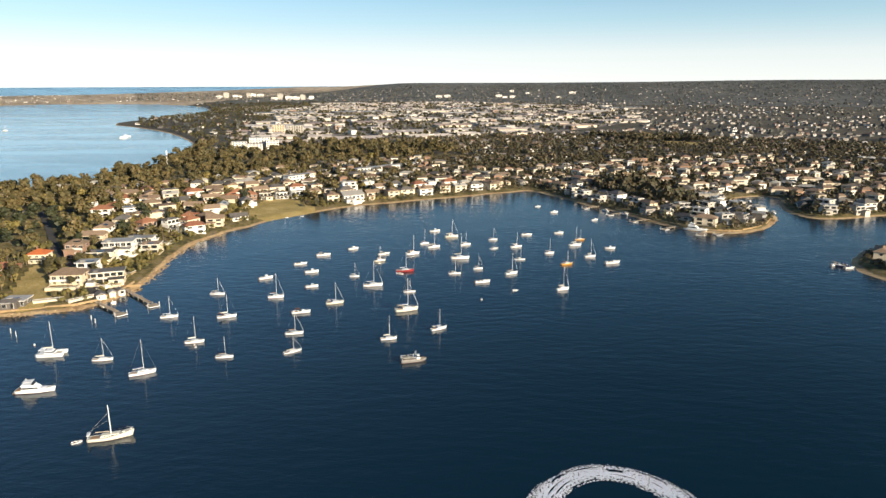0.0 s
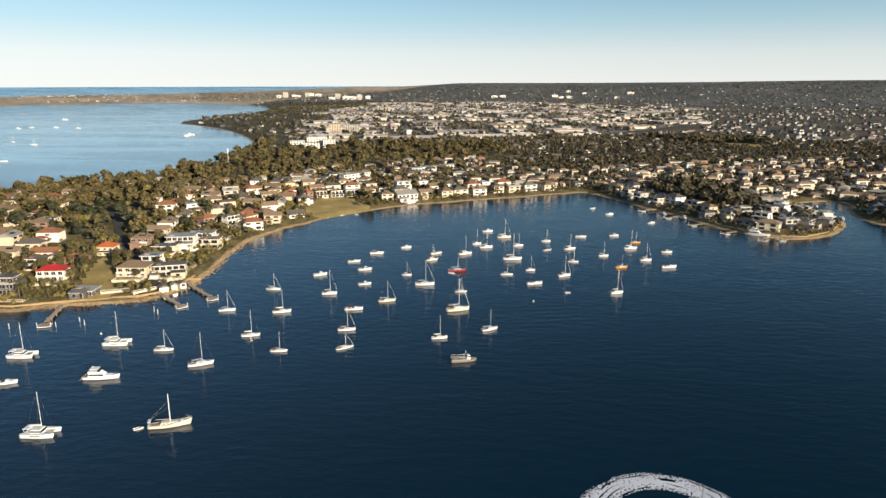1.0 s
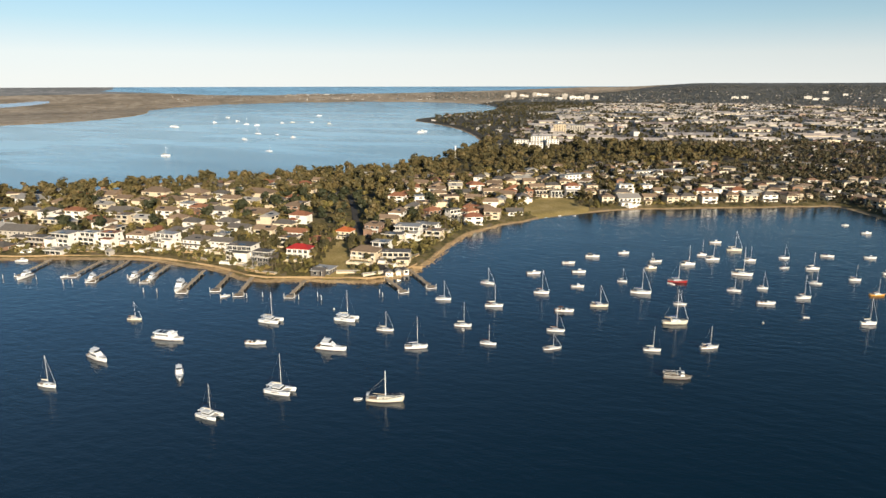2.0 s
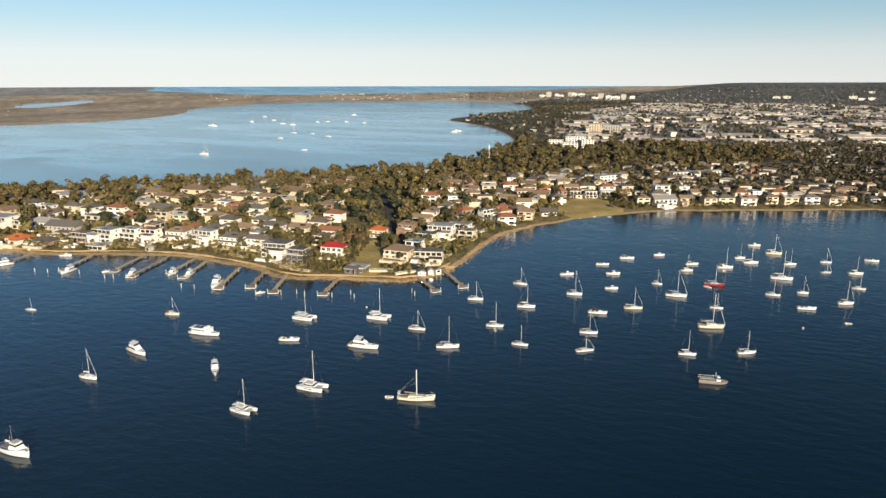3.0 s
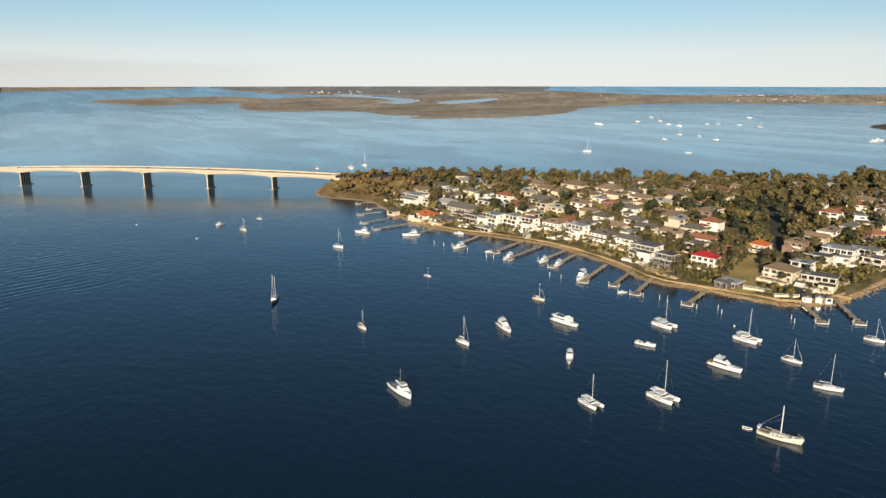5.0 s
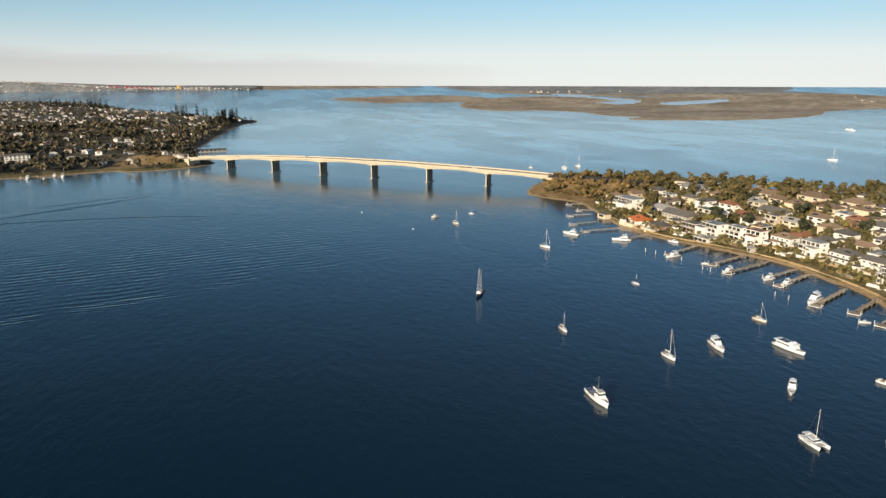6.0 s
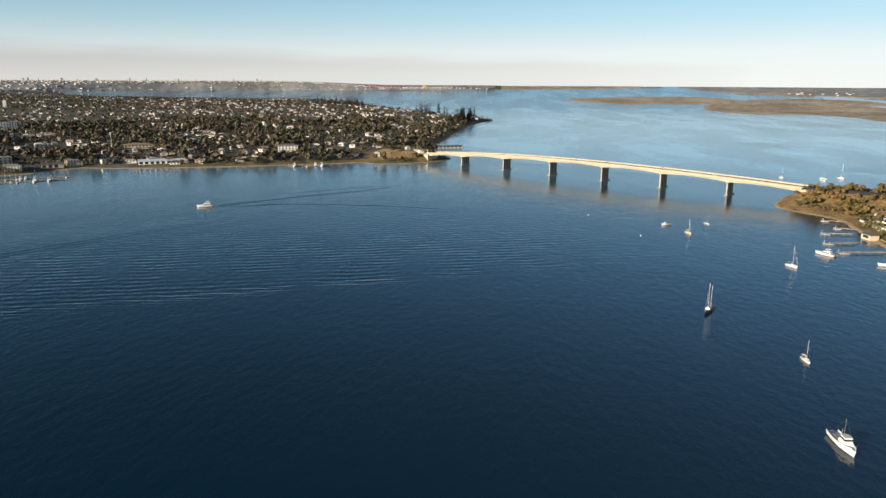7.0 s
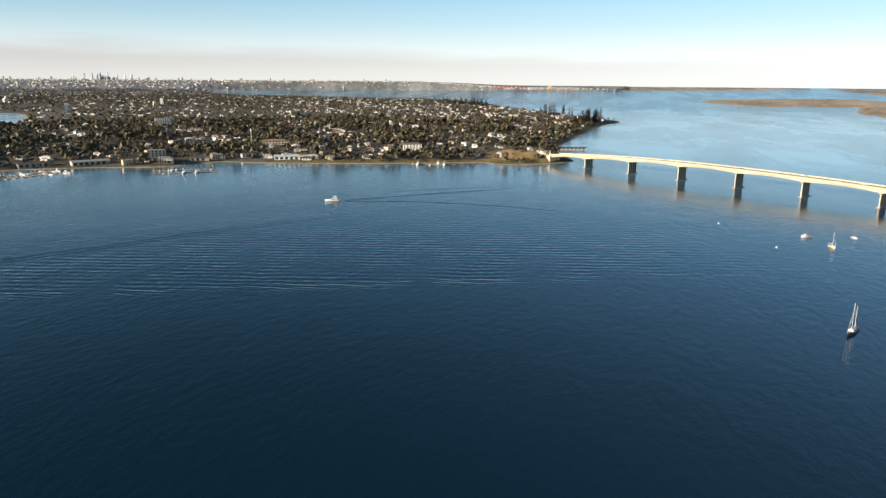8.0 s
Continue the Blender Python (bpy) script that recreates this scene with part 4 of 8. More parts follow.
def catamaran(label):
    t = thing("sailing_catamaran", label, "catamaran", "moored boats")
    for s in (-1, 1):
        rings, edge = hull_rings(11, 1.5, 1.35, 0.25, 0.8, 0.3)
        h = part("hull", Geo().loft([[(x, y + s * 2.3, z) for x, y, z in r] for r in rings]), GEL, t, smooth=True)
        part("hull_deck", Geo().loft([[(x, s * 2.3 - b, z), (x, s * 2.3 + b, z)] for x, b, z in edge], caps=False), GEL, h)
        part("hull_window", Geo().box(-1.8, s * 3.0 - 0.04, 0.75, 1.6, s * 3.0 + 0.04, 1.0), GLASS, h)
    part("bridge_deck", Geo().box(-4.6, -2.1, 0.75, 1.9, 2.1, 1.35), GEL, t)
    part("trampoline", Geo().box(1.9, -1.9, 1.1, 4.6, 1.9, 1.16), CANVAS, t, "dark mesh trampoline")
    part("fore_beam", Geo().rod((4.7, -2.3, 1.25), (4.7, 2.3, 1.25), 0.1), ALLOY, t)
    c = part("saloon", Geo().taper(-2.6, -1.9, 1.8, 1.9, 1.35, 2.35, 0.6, 0.3, -0.25), GEL, t)
    part("saloon_window", Geo().taper(-2.45, -1.9, 1.62, 1.9, 1.62, 2.06, 0.25, 0.12, -0.1), GLASS, c)
    part("hardtop", Geo().taper(-4.7, -1.8, -2.2, 1.8, 2.75, 2.92, 0.15, 0.1), GEL, t)
    part("hardtop_post", Geo().rod((-4.5, -1.6, 1.3), (-4.5, -1.6, 2.8), 0.05).rod((-4.5, 1.6, 1.3), (-4.5, 1.6, 2.8), 0.05), ALLOY, t)
    _, edge = hull_rings(9.6, 4.4, 1.4)
    rig(t, 0.9, 2.2, 15.5, 4.4, edge, False)
    return t


def flybridge(label):
    t = thing("motor_cruiser", label, "motorboat", "moored boats")
    e = add_hull(t, 14, 4.3, 1.35, GEL, bow=0.55, stern=0.9)
    s = part("saloon", Geo().taper(-4.6, -1.75, 2.4, 1.75, 1.35, 2.9, 0.9, 0.25, -0.3), GEL, t)
    part("saloon_window", Geo().taper(-4.2, -1.72, 2.0, 1.72, 1.85, 2.5, 0.42, 0.11, -0.14), GLASS, s)
    part("foredeck", Geo().taper(1.6, -1.35, 5.2, 1.35, 1.5, 1.95, 0.9, 0.4, -0.3), GEL, t)
    f = part("flybridge", Geo().taper(-4.4, -1.6, 0.6, 1.6, 2.9, 3.5, 0.15, 0.1, -0.2), GEL, t)
    part("windscreen", Geo().taper(-0.6, -1.3, 0.3, 1.3, 3.45, 4.0, 0.3, 0.15, -0.2), GLASS, f)
    part("hardtop", Geo().taper(-3.8, -1.5, -0.3, 1.5, 4.6, 4.78, 0.2, 0.15), GEL, t)
    part("hardtop_post", Geo().rod((-3.4, -1.3, 3.4), (-3.4, -1.3, 4.65), 0.06).rod((-3.4, 1.3, 3.4), (-3.4, 1.3, 4.65), 0.06).rod((-0.8, -1.2, 3.4), (-0.8, -1.2, 4.65), 0.06).rod((-0.8, 1.2, 3.4), (-0.8, 1.2, 4.65), 0.06), ALLOY, t)
    part("cockpit_floor", Geo().box(-6.6, -1.6, 1.0, -4.6, 1.6, 1.4), TEAK, t)
    part("swim_platform", Geo().box(-7.8, -1.7, 0.25, -6.9, 1.7, 0.4), TEAK, t)
    part("radar_mast", Geo().rod((-2.6, 0, 4.75), (-2.8, 0, 5.9), 0.06).taper(-3.0, -0.3, -2.4, 0.3, 5.2, 5.38, 0.1, 0.1), GEL, t)
    guard_rail(t, e, 8, 15, 0.7)
    return t


def sport_boat(label, mat=GEL, canvas=True):
    t = thing("motorboat", label, "motorboat", "moored boats")
    e = add_hull(t, 9, 3.0, 1.0, mat, bow=0.5, stern=0.9)
    part("fore_cabin", Geo().taper(0.2, -0.95, 2.5, 0.95, 1.05, 1.7, 0.7, 0.3, -0.3), GEL, t)
    part("windscreen", Geo().taper(-0.8, -1.2, 0.9, 1.2, 1.4, 2.05, 0.5, 0.15, -0.25), GLASS, t)
    part("cockpit_floor", Geo().box(-3.9, -1.05, 0.8, -0.7, 1.05, 1.04), TEAK, t)
    part("seat", Geo().taper(-3.7, -1.0, -3.0, 1.0, 1.0, 1.5, 0.05, 0.05).taper(-1.4, -0.9, -0.9, -0.3, 1.0, 1.6, 0.05, 0.05), GEL, t)
    if canvas:
        part("bimini", Geo().taper(-2.9, -1.15, -0.4, 1.15, 2.4, 2.55, 0.2, 0.15), CANVAS, t)
        part("bimini_frame", Geo().rod((-2.6, -1.1, 1.1), (-2.5, -1.0, 2.45), 0.03, n=4).rod((-2.6, 1.1, 1.1), (-2.5, 1.0, 2.45), 0.03, n=4).rod((-0.8, -1.1, 1.1), (-0.8, -1.0, 2.45), 0.03, n=4).rod((-0.8, 1.1, 1.1), (-0.8, 1.0, 2.45), 0.03, n=4), ALLOY, t)
    part("outboard", Geo().taper(-4.95, -0.3, -4.4, 0.3, 0.3, 1.35, 0.08, 0.06), ANTIFOUL, t)
    guard_rail(t, e, 9, 15, 0.45)
    return t


def half_cabin(label):
    t = thing("runabout", label, "motorboat", "moored boats")
    add_hull(t, 6.5, 2.4, 0.85, GEL, bow=0.55, stern=0.92)
    c = part("cabin", Geo().taper(-0.4, -0.82, 1.7, 0.82, 0.9, 1.9, 0.45, 0.2, -0.2), GEL, t)
    part("cabin_window", Geo().taper(-0.38, -0.82, 1.5, 0.82, 1.25, 1.62, 0.2, 0.1, -0.08), GLASS, c)
    part("cockpit_floor", Geo().box(-2.9, -0.85, 0.65, -0.4, 0.85, 0.88), DECK, t)
    part("outboard", Geo().taper(-3.65, -0.25, -3.15, 0.25, 0.2, 1.2, 0.06, 0.05), ANTIFOUL, t)
    return t


def houseboat():
    t = thing("charter_cruiser", "white flat-roofed charter cruiser with open roof deck", "motorboat", "moored boats")
    e = add_hull(t, 15, 4.6, 1.2, GEL, bow=0.35, stern=0.95)
    c = part("deckhouse", Geo().taper(-5.6, -2.0, 4.0, 2.0, 1.2, 3.1, 0.5, 0.12, -0.2), GEL, t)
    for i in range(5):
        for y in (-2.02, 1.9):
            part("window", Geo().box(-4.9 + i * 1.35, y, 1.95, -3.9 + i * 1.35, y + 0.12, 2.65), GLASS, c)
    part("roof", Geo().taper(-6.6, -2.2, 4.0, 2.2, 3.1, 3.3, 0.15, 0.1), GEL, t)
    for x in (-4.6, -2.2):
        part("solar_panel", Geo().taper(x, -1.6, x + 1.9, 1.6, 3.3, 3.4, 0.03, 0.03), GLASS, t)
    part("upper_helm", Geo().taper(1.0, -1.4, 3.0, 1.4, 3.3, 4.1, 0.4, 0.2, -0.2), GEL, t)
    guard_rail(t, e, 10, 15, 0.8)
    return t


def trawler():
    t = thing("fishing_trawler", "white wooden fishing trawler with forward wheelhouse and thin mast", "motorboat", "moored boats")
    e = add_hull(t, 16, 5.0, 1.3, GEL, DECK, bow=1.05, stern=0.88)
    part("bulwark", Geo().loft([[(x, b * 0.97, z - 0.05), (x, b, z + 0.55), (x, b * 0.94, z + 0.55), (x, b * 0.9, z - 0.05)] for x, b, z in e[:-1]]).loft([[(x, -b * 0.97, z - 0.05), (x, -b, z + 0.55), (x, -b * 0.94, z + 0.55), (x, -b * 0.9, z - 0.05)] for x, b, z in e[:-1]]), GEL, t)
    part("hold_hatch", Geo().taper(-5.5, -1.3, -1.6, 1.3, 1.25, 1.75, 0.2, 0.2), WIRE, t)
    part("net_heap", Geo().taper(-7.0, -1.2, -5.9, 1.2, 1.25, 1.9, 0.3, 0.5), CANVAS, t)
    w = part("wheelhouse", Geo().taper(-0.4, -1.6, 4.6, 1.6, 1.4, 2.9, 0.3, 0.12).taper(0.3, -1.45, 3.9, 1.45, 2.9, 4.5, 0.45, 0.2, -0.1), GEL, t)
    part("wheelhouse_window", Geo().taper(0.42, -1.4, 3.86, 1.4, 3.45, 4.05, 0.14, 0.06, -0.03), GLASS, w)
    part("wheelhouse_roof", Geo().taper(0.3, -1.5, 3.7, 1.5, 4.5, 4.72, 0.25, 0.25), DECK, w)
    part("mast", Geo().rod((0.2, 0, 4.6), (0.2, 0, 10.5), 0.09, 0.05, 8), WIRE, t)
    part("derrick_post", Geo().rod((-1.2, 0, 1.4), (-1.2, 0, 6.0), 0.12, 0.08, 6), WIRE, t)
    part("stay", Geo().rod((0.2, 0, 10.2), (8.5, 0, 3.2), 0.014, n=4).rod((0.2, 0, 10.2), (-7.4, 0, 1.7), 0.014, n=4), WIRE, t)
    part("bow_rail", Geo().rod((8.9, 0, 3.7), (5.6, -2.0, 3.3), 0.04).rod((8.9, 0, 3.7), (5.6, 2.0, 3.3), 0.04), ALLOY, t)
    return t


def work_barge():
    t = thing("work_punt", "grey flat-decked work punt with small wheelhouse", "motorboat", "moored boats")
    add_hull(t, 12, 4.4, 1.0, BARGE_PAINT, TIMBER, bow=0.4, stern=0.97, full=4.0)
    part("bulwark", Geo().box(-5.8, -2.1, 1.0, 1.4, -2.0, 1.8).box(-5.8, 2.0, 1.0, 1.4, 2.1, 1.8).box(-5.9, -2.1, 1.0, -5.8, 2.1, 1.8), BARGE_PAINT, t)
    part("deck_frame", Geo().rod((-5.5, -1.9, 2.6), (1.2, -1.9, 2.6), 0.06).rod((-5.5, 1.9, 2.6), (1.2, 1.9, 2.6), 0.06).rod((-5.5, -1.9, 1.5), (-5.5, -1.9, 2.6), 0.06).rod((-5.5, 1.9, 1.5), (-5.5, 1.9, 2.6), 0.06).rod((-2, -1.9, 2.6), (-2, 1.9, 2.6), 0.06).rod((-5.5, -1.9, 2.6), (-5.5, 1.9, 2.6), 0.06), ALLOY, t)
    w = part("wheelhouse", Geo().taper(1.5, -1.1, 3.5, 1.1, 1.2, 3.2, 0.3, 0.12), GEL, t)
    part("wheelhouse_window", Geo().taper(1.6, -1.12, 3.42, 1.12, 2.2, 2.8, 0.1, 0.04), GLASS, w)
    part("mast_pole", Geo().rod((1.4, 0.6, 1.2), (1.4, 0.6, 5.0), 0.09).rod((0.2, -0.8, 1.2), (0.2, -0.8, 4.2), 0.09), GEL, t)
    part("cargo_crate", Geo().taper(-4.6, -1.4, -2.6, 1.2, 1.1, 1.7, 0.05, 0.05).taper(-1.8, -1.2, 0.2, 0.8, 1.1, 1.55, 0.05, 0.05), TIMBER, t)
    return t


def dinghy():
    t = thing("dinghy", "small grey tender floating behind a moored yacht", "dinghy", "tenders")
    rings, edge = hull_rings(3.2, 1.4, 0.42, 0.4, 0.85, 0.1, 9)
    part("hull", Geo().loft(rings), GEL, t, smooth=True)
    part("thwart", Geo().box(-0.8, -0.55, 0.32, -0.5, 0.55, 0.38).box(0.3, -0.5, 0.34, 0.6, 0.5, 0.4), TEAK, t)
    part("rubbing_strip", Geo().loft([[(x, b, z), (x, b, z + 0.06), (x, b * 0.9, z + 0.06)] for x, b, z in edge], caps=False).loft([[(x, -b, z), (x, -b, z + 0.06), (x, -b * 0.9, z + 0.06)] for x, b, z in edge], caps=False), ANTIFOUL, t)
    return t


boat_rng = random.Random(4)
SAILS = [Kind(sailboat("white sailing yacht with furled headsail on a mooring", GEL, True, False, 13.0)),
         Kind(sailboat("white sailing yacht with canvas hood, moored", GEL, False, True, 12.2)),
         Kind(sailboat("white sailing yacht with bare stays on a mooring", GEL, False, False, 13.6)),
         Kind(sailboat("pale cream sailing yacht with canvas covers, moored", GEL_CREAM, True, True, 12.6))]
SAIL_RED = Kind(sailboat("red-hulled sailing yacht on a mooring", GEL_RED, False, False, 12.0))
SAIL_ORANGE = Kind(sailboat("yellow-orange hulled sailing yacht on a mooring", GEL_ORANGE, False, False, 12.0))
FLY = Kind(flybridge("large white flybridge motor cruiser on calm water"))
SPORTS = [Kind(sport_boat("white open motorboat with canvas bimini, moored")), Kind(sport_boat("white open motorboat without cover, moored", GEL, False)), Kind(sport_boat("navy-hulled motorboat with canvas bimini, moored", GEL_BLUE, True))]
HALF = Kind(half_cabin("small white half-cabin runabout on a mooring"))


def moor(rows, size=0.89):
    for x, y, L, m in rows:
        k = SAILS[boat_rng.choice((0, 0, 1, 2, 2, 3))]
        L = min(max(L * size, 5.5), 15.0)
        m = m or 1.3 * L
        turn = 12 + boat_rng.gauss(0, 9)
        k.put(at(x, y, 0, turn, L / 10, L / 10, min(max(m / 13.0, 0.6 * L / 10), 1.5 * L / 10)))


BAY_SAIL = [(-146, 268, 9, 10), (-123, 254, 11, 14), (-139, 322, 9, 11), (-114, 288, 9, 12), (-110, 322, 10, 13), (-127, 360, 9, 10), (-95, 271, 8, 9), (-93, 354, 9, 14), (-71, 299, 9, 11), (-67, 277, 9, 7), (-59, 344, 10, 12), (-55, 395, 6, 9), (-42, 376, 12, 15), (-43, 432, 8, 11), (-22, 450, 10, 14), (-20, 332, 13, 18), (-20, 364, 7, 8), (-26, 292, 8, 11), (-3, 305, 9, 11)]
BAY_SAIL_FAR = [(-15, 480, 7, 11), (-8, 470, 10, 13), (5, 503, 11, 15), (15, 477, 8, 11), (10, 438, 13, 17), (6, 401, 8, 9), (21, 412, 6, 10), (36, 493, 7, 10), (35, 466, 7, 6), (41, 401, 9, 13), (51, 470, 9, 12), (50, 435, 7, 8), (72, 452, 7, 11), (67, 368, 8, 14), (94, 475, 10, 13), (98, 442, 8, 13)]
RIVER_SAIL = [(-238, 162, 9, 13), (-280, 132, 8, 10), (-268, 232, 8, 10), (-340, 205, 6, 6), (-437, 189, 10, 14), (-532, 149, 9, 12), (-570, 174, 6, 7)]
OUTER_SAIL = [(-844, 827, 15, 21), (-1420, 1592, 13, 17), (-1269, 1549, 15, 24), (-1211, 1521, 15, 24), (-1015, 1277, 15, 14), (-957, 1271, 11, 14), (-878, 1221, 13, 14), (-1214, 1689, 13, 15), (-739, 956, 12, 10), (-1077, 1675, 13, 15), (-868, 420, 11, 19), (-845, 389, 8, 11), (-870, 350, 7, 13)]
moor(BAY_SAIL), moor(BAY_SAIL_FAR), moor(RIVER_SAIL), moor(OUTER_SAIL)
SAIL_RED.put(at(-25, 407, 0, 8, 1.05))
SAIL_ORANGE.put(at(79, 423, 0, 20, 0.78))
SAIL_ORANGE.put(at(101, 493, 0, 10, 0.7))
CATS = [Kind(catamaran("white sailing catamaran with hardtop on a mooring"))]
for x, y, L, turn, m in ((-152, 194, 10.8, 4, 15.6), (-163, 168, 9.0, -2, 12.6), (-171, 274, 10.8, 6, 15.5), (-204, 257, 10.8, 4, 15.5)):
    CATS[0].put(at(x, y, 0, turn, L / 11, L / 11, m / 15.5))
Kind(ketch()).put(at(-111.5, 203, 0, 20, 0.9, 0.9, 1.0))
Kind(trawler()).put(at(-209.5, 114, 0, 0, 0.92))
Kind(two_master()).put(at(-343, 110, 0, -30, 0.9))
Kind(houseboat()).put(at(-233, 219, 0, 8, 1.0))
Kind(work_barge()).put(at(-13.5, 267, 0, 14, 0.88))
DINGHY = Kind(dinghy())
DINGHY.put(at(-121, 200, 0, 30, 1.0))
for x, y in ((-29, 405), (-114, 287.5), (38, 371), (-30.5, 406.5), (-162, 565), (-158, 567), (-150, 573), (-166, 557), (-140, 584), (-128, 590)):
    DINGHY.put(at(x + 2, y - 4, 0, boat_rng.uniform(0, 360), 0.9), "small tender lying on the water near the beach")
FLY.put(at(-157, 238, 0, 8, 0.96))
for x, y, L in ((-94, 424, 8), (-83, 447, 9), (-83, 405, 8), (-65, 465, 7), (-42, 450, 8), (-108, 391, 8), (-77, 374, 7), (-74, 329, 9), (-8, 523, 8), (22, 383, 9), (63, 510, 8), (89, 516, 7), (99, 603, 7), (88, 632, 5), (109, 426, 10), (117, 466, 7), (128, 567, 6), (-192, 230, 9)):
    k = HALF if L < 7.5 else boat_rng.choice(SPORTS[:2] + [HALF])
    k.put(at(x, y, 0, 12 + boat_rng.gauss(0, 12), L / (6.5 if k is HALF else 9.0)))
for x, y, L, turn in ((160, 592, 10, 120), (199, 526, 17, -35), (252, 420, 9, 10), (256, 413, 7, 10), (147, 610, 8, 120), (301, 660, 8, 75), (296, 600, 8, 85)):
    (FLY if L > 11 else SPORTS[0]).put(at(x, y, 0, turn, L / (14 if L > 11 else 9)))
for x, y, L, turn in ((-243, 189.5, 11, -12), (-198, 190, 9.5, -45)):
    FLY.put(at(x, y, 0, turn, L / 12.0), "white motor cruiser lying bow-on at its mooring")
for x, y, L, turn in ((-471, 225, 13, 215), (-443, 253, 13, 250), (-390, 262, 12, 285), (-348, 274, 11, 293), (-328, 287, 10.5, 292), (-316, 289, 10.5, 292), (-286, 281, 15, 296)):
    FLY.put(at(x, y, 0, turn, L / 14), "white motor cruiser berthed at a private jetty")
for x, y, L, turn in ((-428, 287, 8, 20), (-252, 280, 5, 250), (-368, 272, 5, 250)):
    HALF.put(at(x, y, 0, turn, L / 6.5), "small white runabout beside a jetty")
HALF.put(at(-563, 139, 0, 300, 1.3))
FLY.put(at(-605, -274, 0, -66, 1.0), "white motor cruiser under way in the river")
for x, y, L in ((-1369, 1387, 18), (-1574, 1830, 15), (-943, 1141, 11), (-1368, 2064, 17), (-693, 1488, 16), (-1408, 1677, 12), (-1221, 1649, 12), (-1150, 1695, 12), (-863, 397, 8), (-684, 1449, 14), (-1395, 1400, 12)):
    FLY.put(at(x, y, 0, boat_rng.uniform(0, 40), L / 14), "white motor cruiser anchored in the outer bay")


def wake():
    """Churned foam in a turning arc, as small lumps on the water, and the long ridges behind the moving cruiser."""
    rng = np.random.default_rng(8)
    v, f = [], []
    cx, cy, rad = 47.5, 165.0, 19.5
    n = 0
    while n < 34000:
        a = rng.uniform(-0.2, math.pi + 0.2)
        w = rng.normal(0, 1.0)
        r = rad + w * 2.3 - 1.6
        x, y = cx + 1.12 * r * math.cos(a), cy + 0.5 + r * math.sin(a) ** 3 * 0.25 + r * math.sin(a) * 0.72
        if abs(w) > 2.0 or noise.noise(Vector((x * 1.5, y * 1.5, 3))) < -0.27 + 0.2 * (abs(w) - 0.6) or noise.noise(Vector((math.hypot(x - cx, y - cy) * 1.1, a * 2.5, 9))) < -0.3:
            continue
        s = rng.uniform(0.06, 0.2)
        t0 = rng.uniform(0, 6.28)
        base = len(v)
        v += [(x + s * math.cos(t0 + q) * rng.uniform(0.6, 1.3), y + s * math.sin(t0 + q) * rng.uniform(0.6, 1.3), 0.015) for q in (0, 1.57, 3.14, 4.71)]
        v.append((x, y, rng.uniform(0.04, 0.2)))
        f += [(base + i, base + (i + 1) % 4, base + 4) for i in range(4)]
        n += 1
    tagged(new("wake_foam", mesh_np("wake_foam", v, f, [FOAM])), "white churned foam of a turning boat wake", "wake", kind="stuff")
    ridge = Geo()
    paths = (([(-606, -268), (-613, -258), (-656, -214), (-700, -159), (-760, -100)], 3, 0.2), ([(-604, -268), (-612, -240), (-624, -204), (-630, -131), (-609, -24)], 2, 0.2),
             ([(-658, -258), (-708, -196), (-774, -93)], 1, 0.2))
    for path, lines, amp in paths:
        p = rounded(path + path[::-1])[:2 * len(path) - 2]
        for k in range(lines):
            rings = []
            dense = [a + (b - a) * i / 10 for a, b in zip(p, p[1:]) for i in range(10)]
            for i, q in enumerate(dense):
                d = dense[min(i + 1, len(dense) - 1)] - dense[max(i - 1, 0)]
                nn = np.array([-d[1], d[0]]) / max(np.hypot(*d), 1e-6)
                c = q + nn * (k * 2.6 * min(i / 14, 1) + 0.9 * math.sin(i * 0.23 + 2 * k))
                h = 1.0 * amp * abs(math.sin(i * 0.09 + k * 1.7)) + 0.008
                rings.append([(*(c - nn * 1.3), 0.004), (*(c - nn * 0.5), h * 0.7), (*c, h), (*(c + nn * 0.5), h * 0.7), (*(c + nn * 1.3), 0.004)])
            ridge.loft(rings, caps=False)
    tagged(new("wake_ripples", finish("wake_ripples", ridge, WATER, True)), "long low wake ripples spreading behind a cruiser", "wake", kind="stuff")


SPORTS[2].put(at(254, 418, 0, 170, 0.95))
wake()


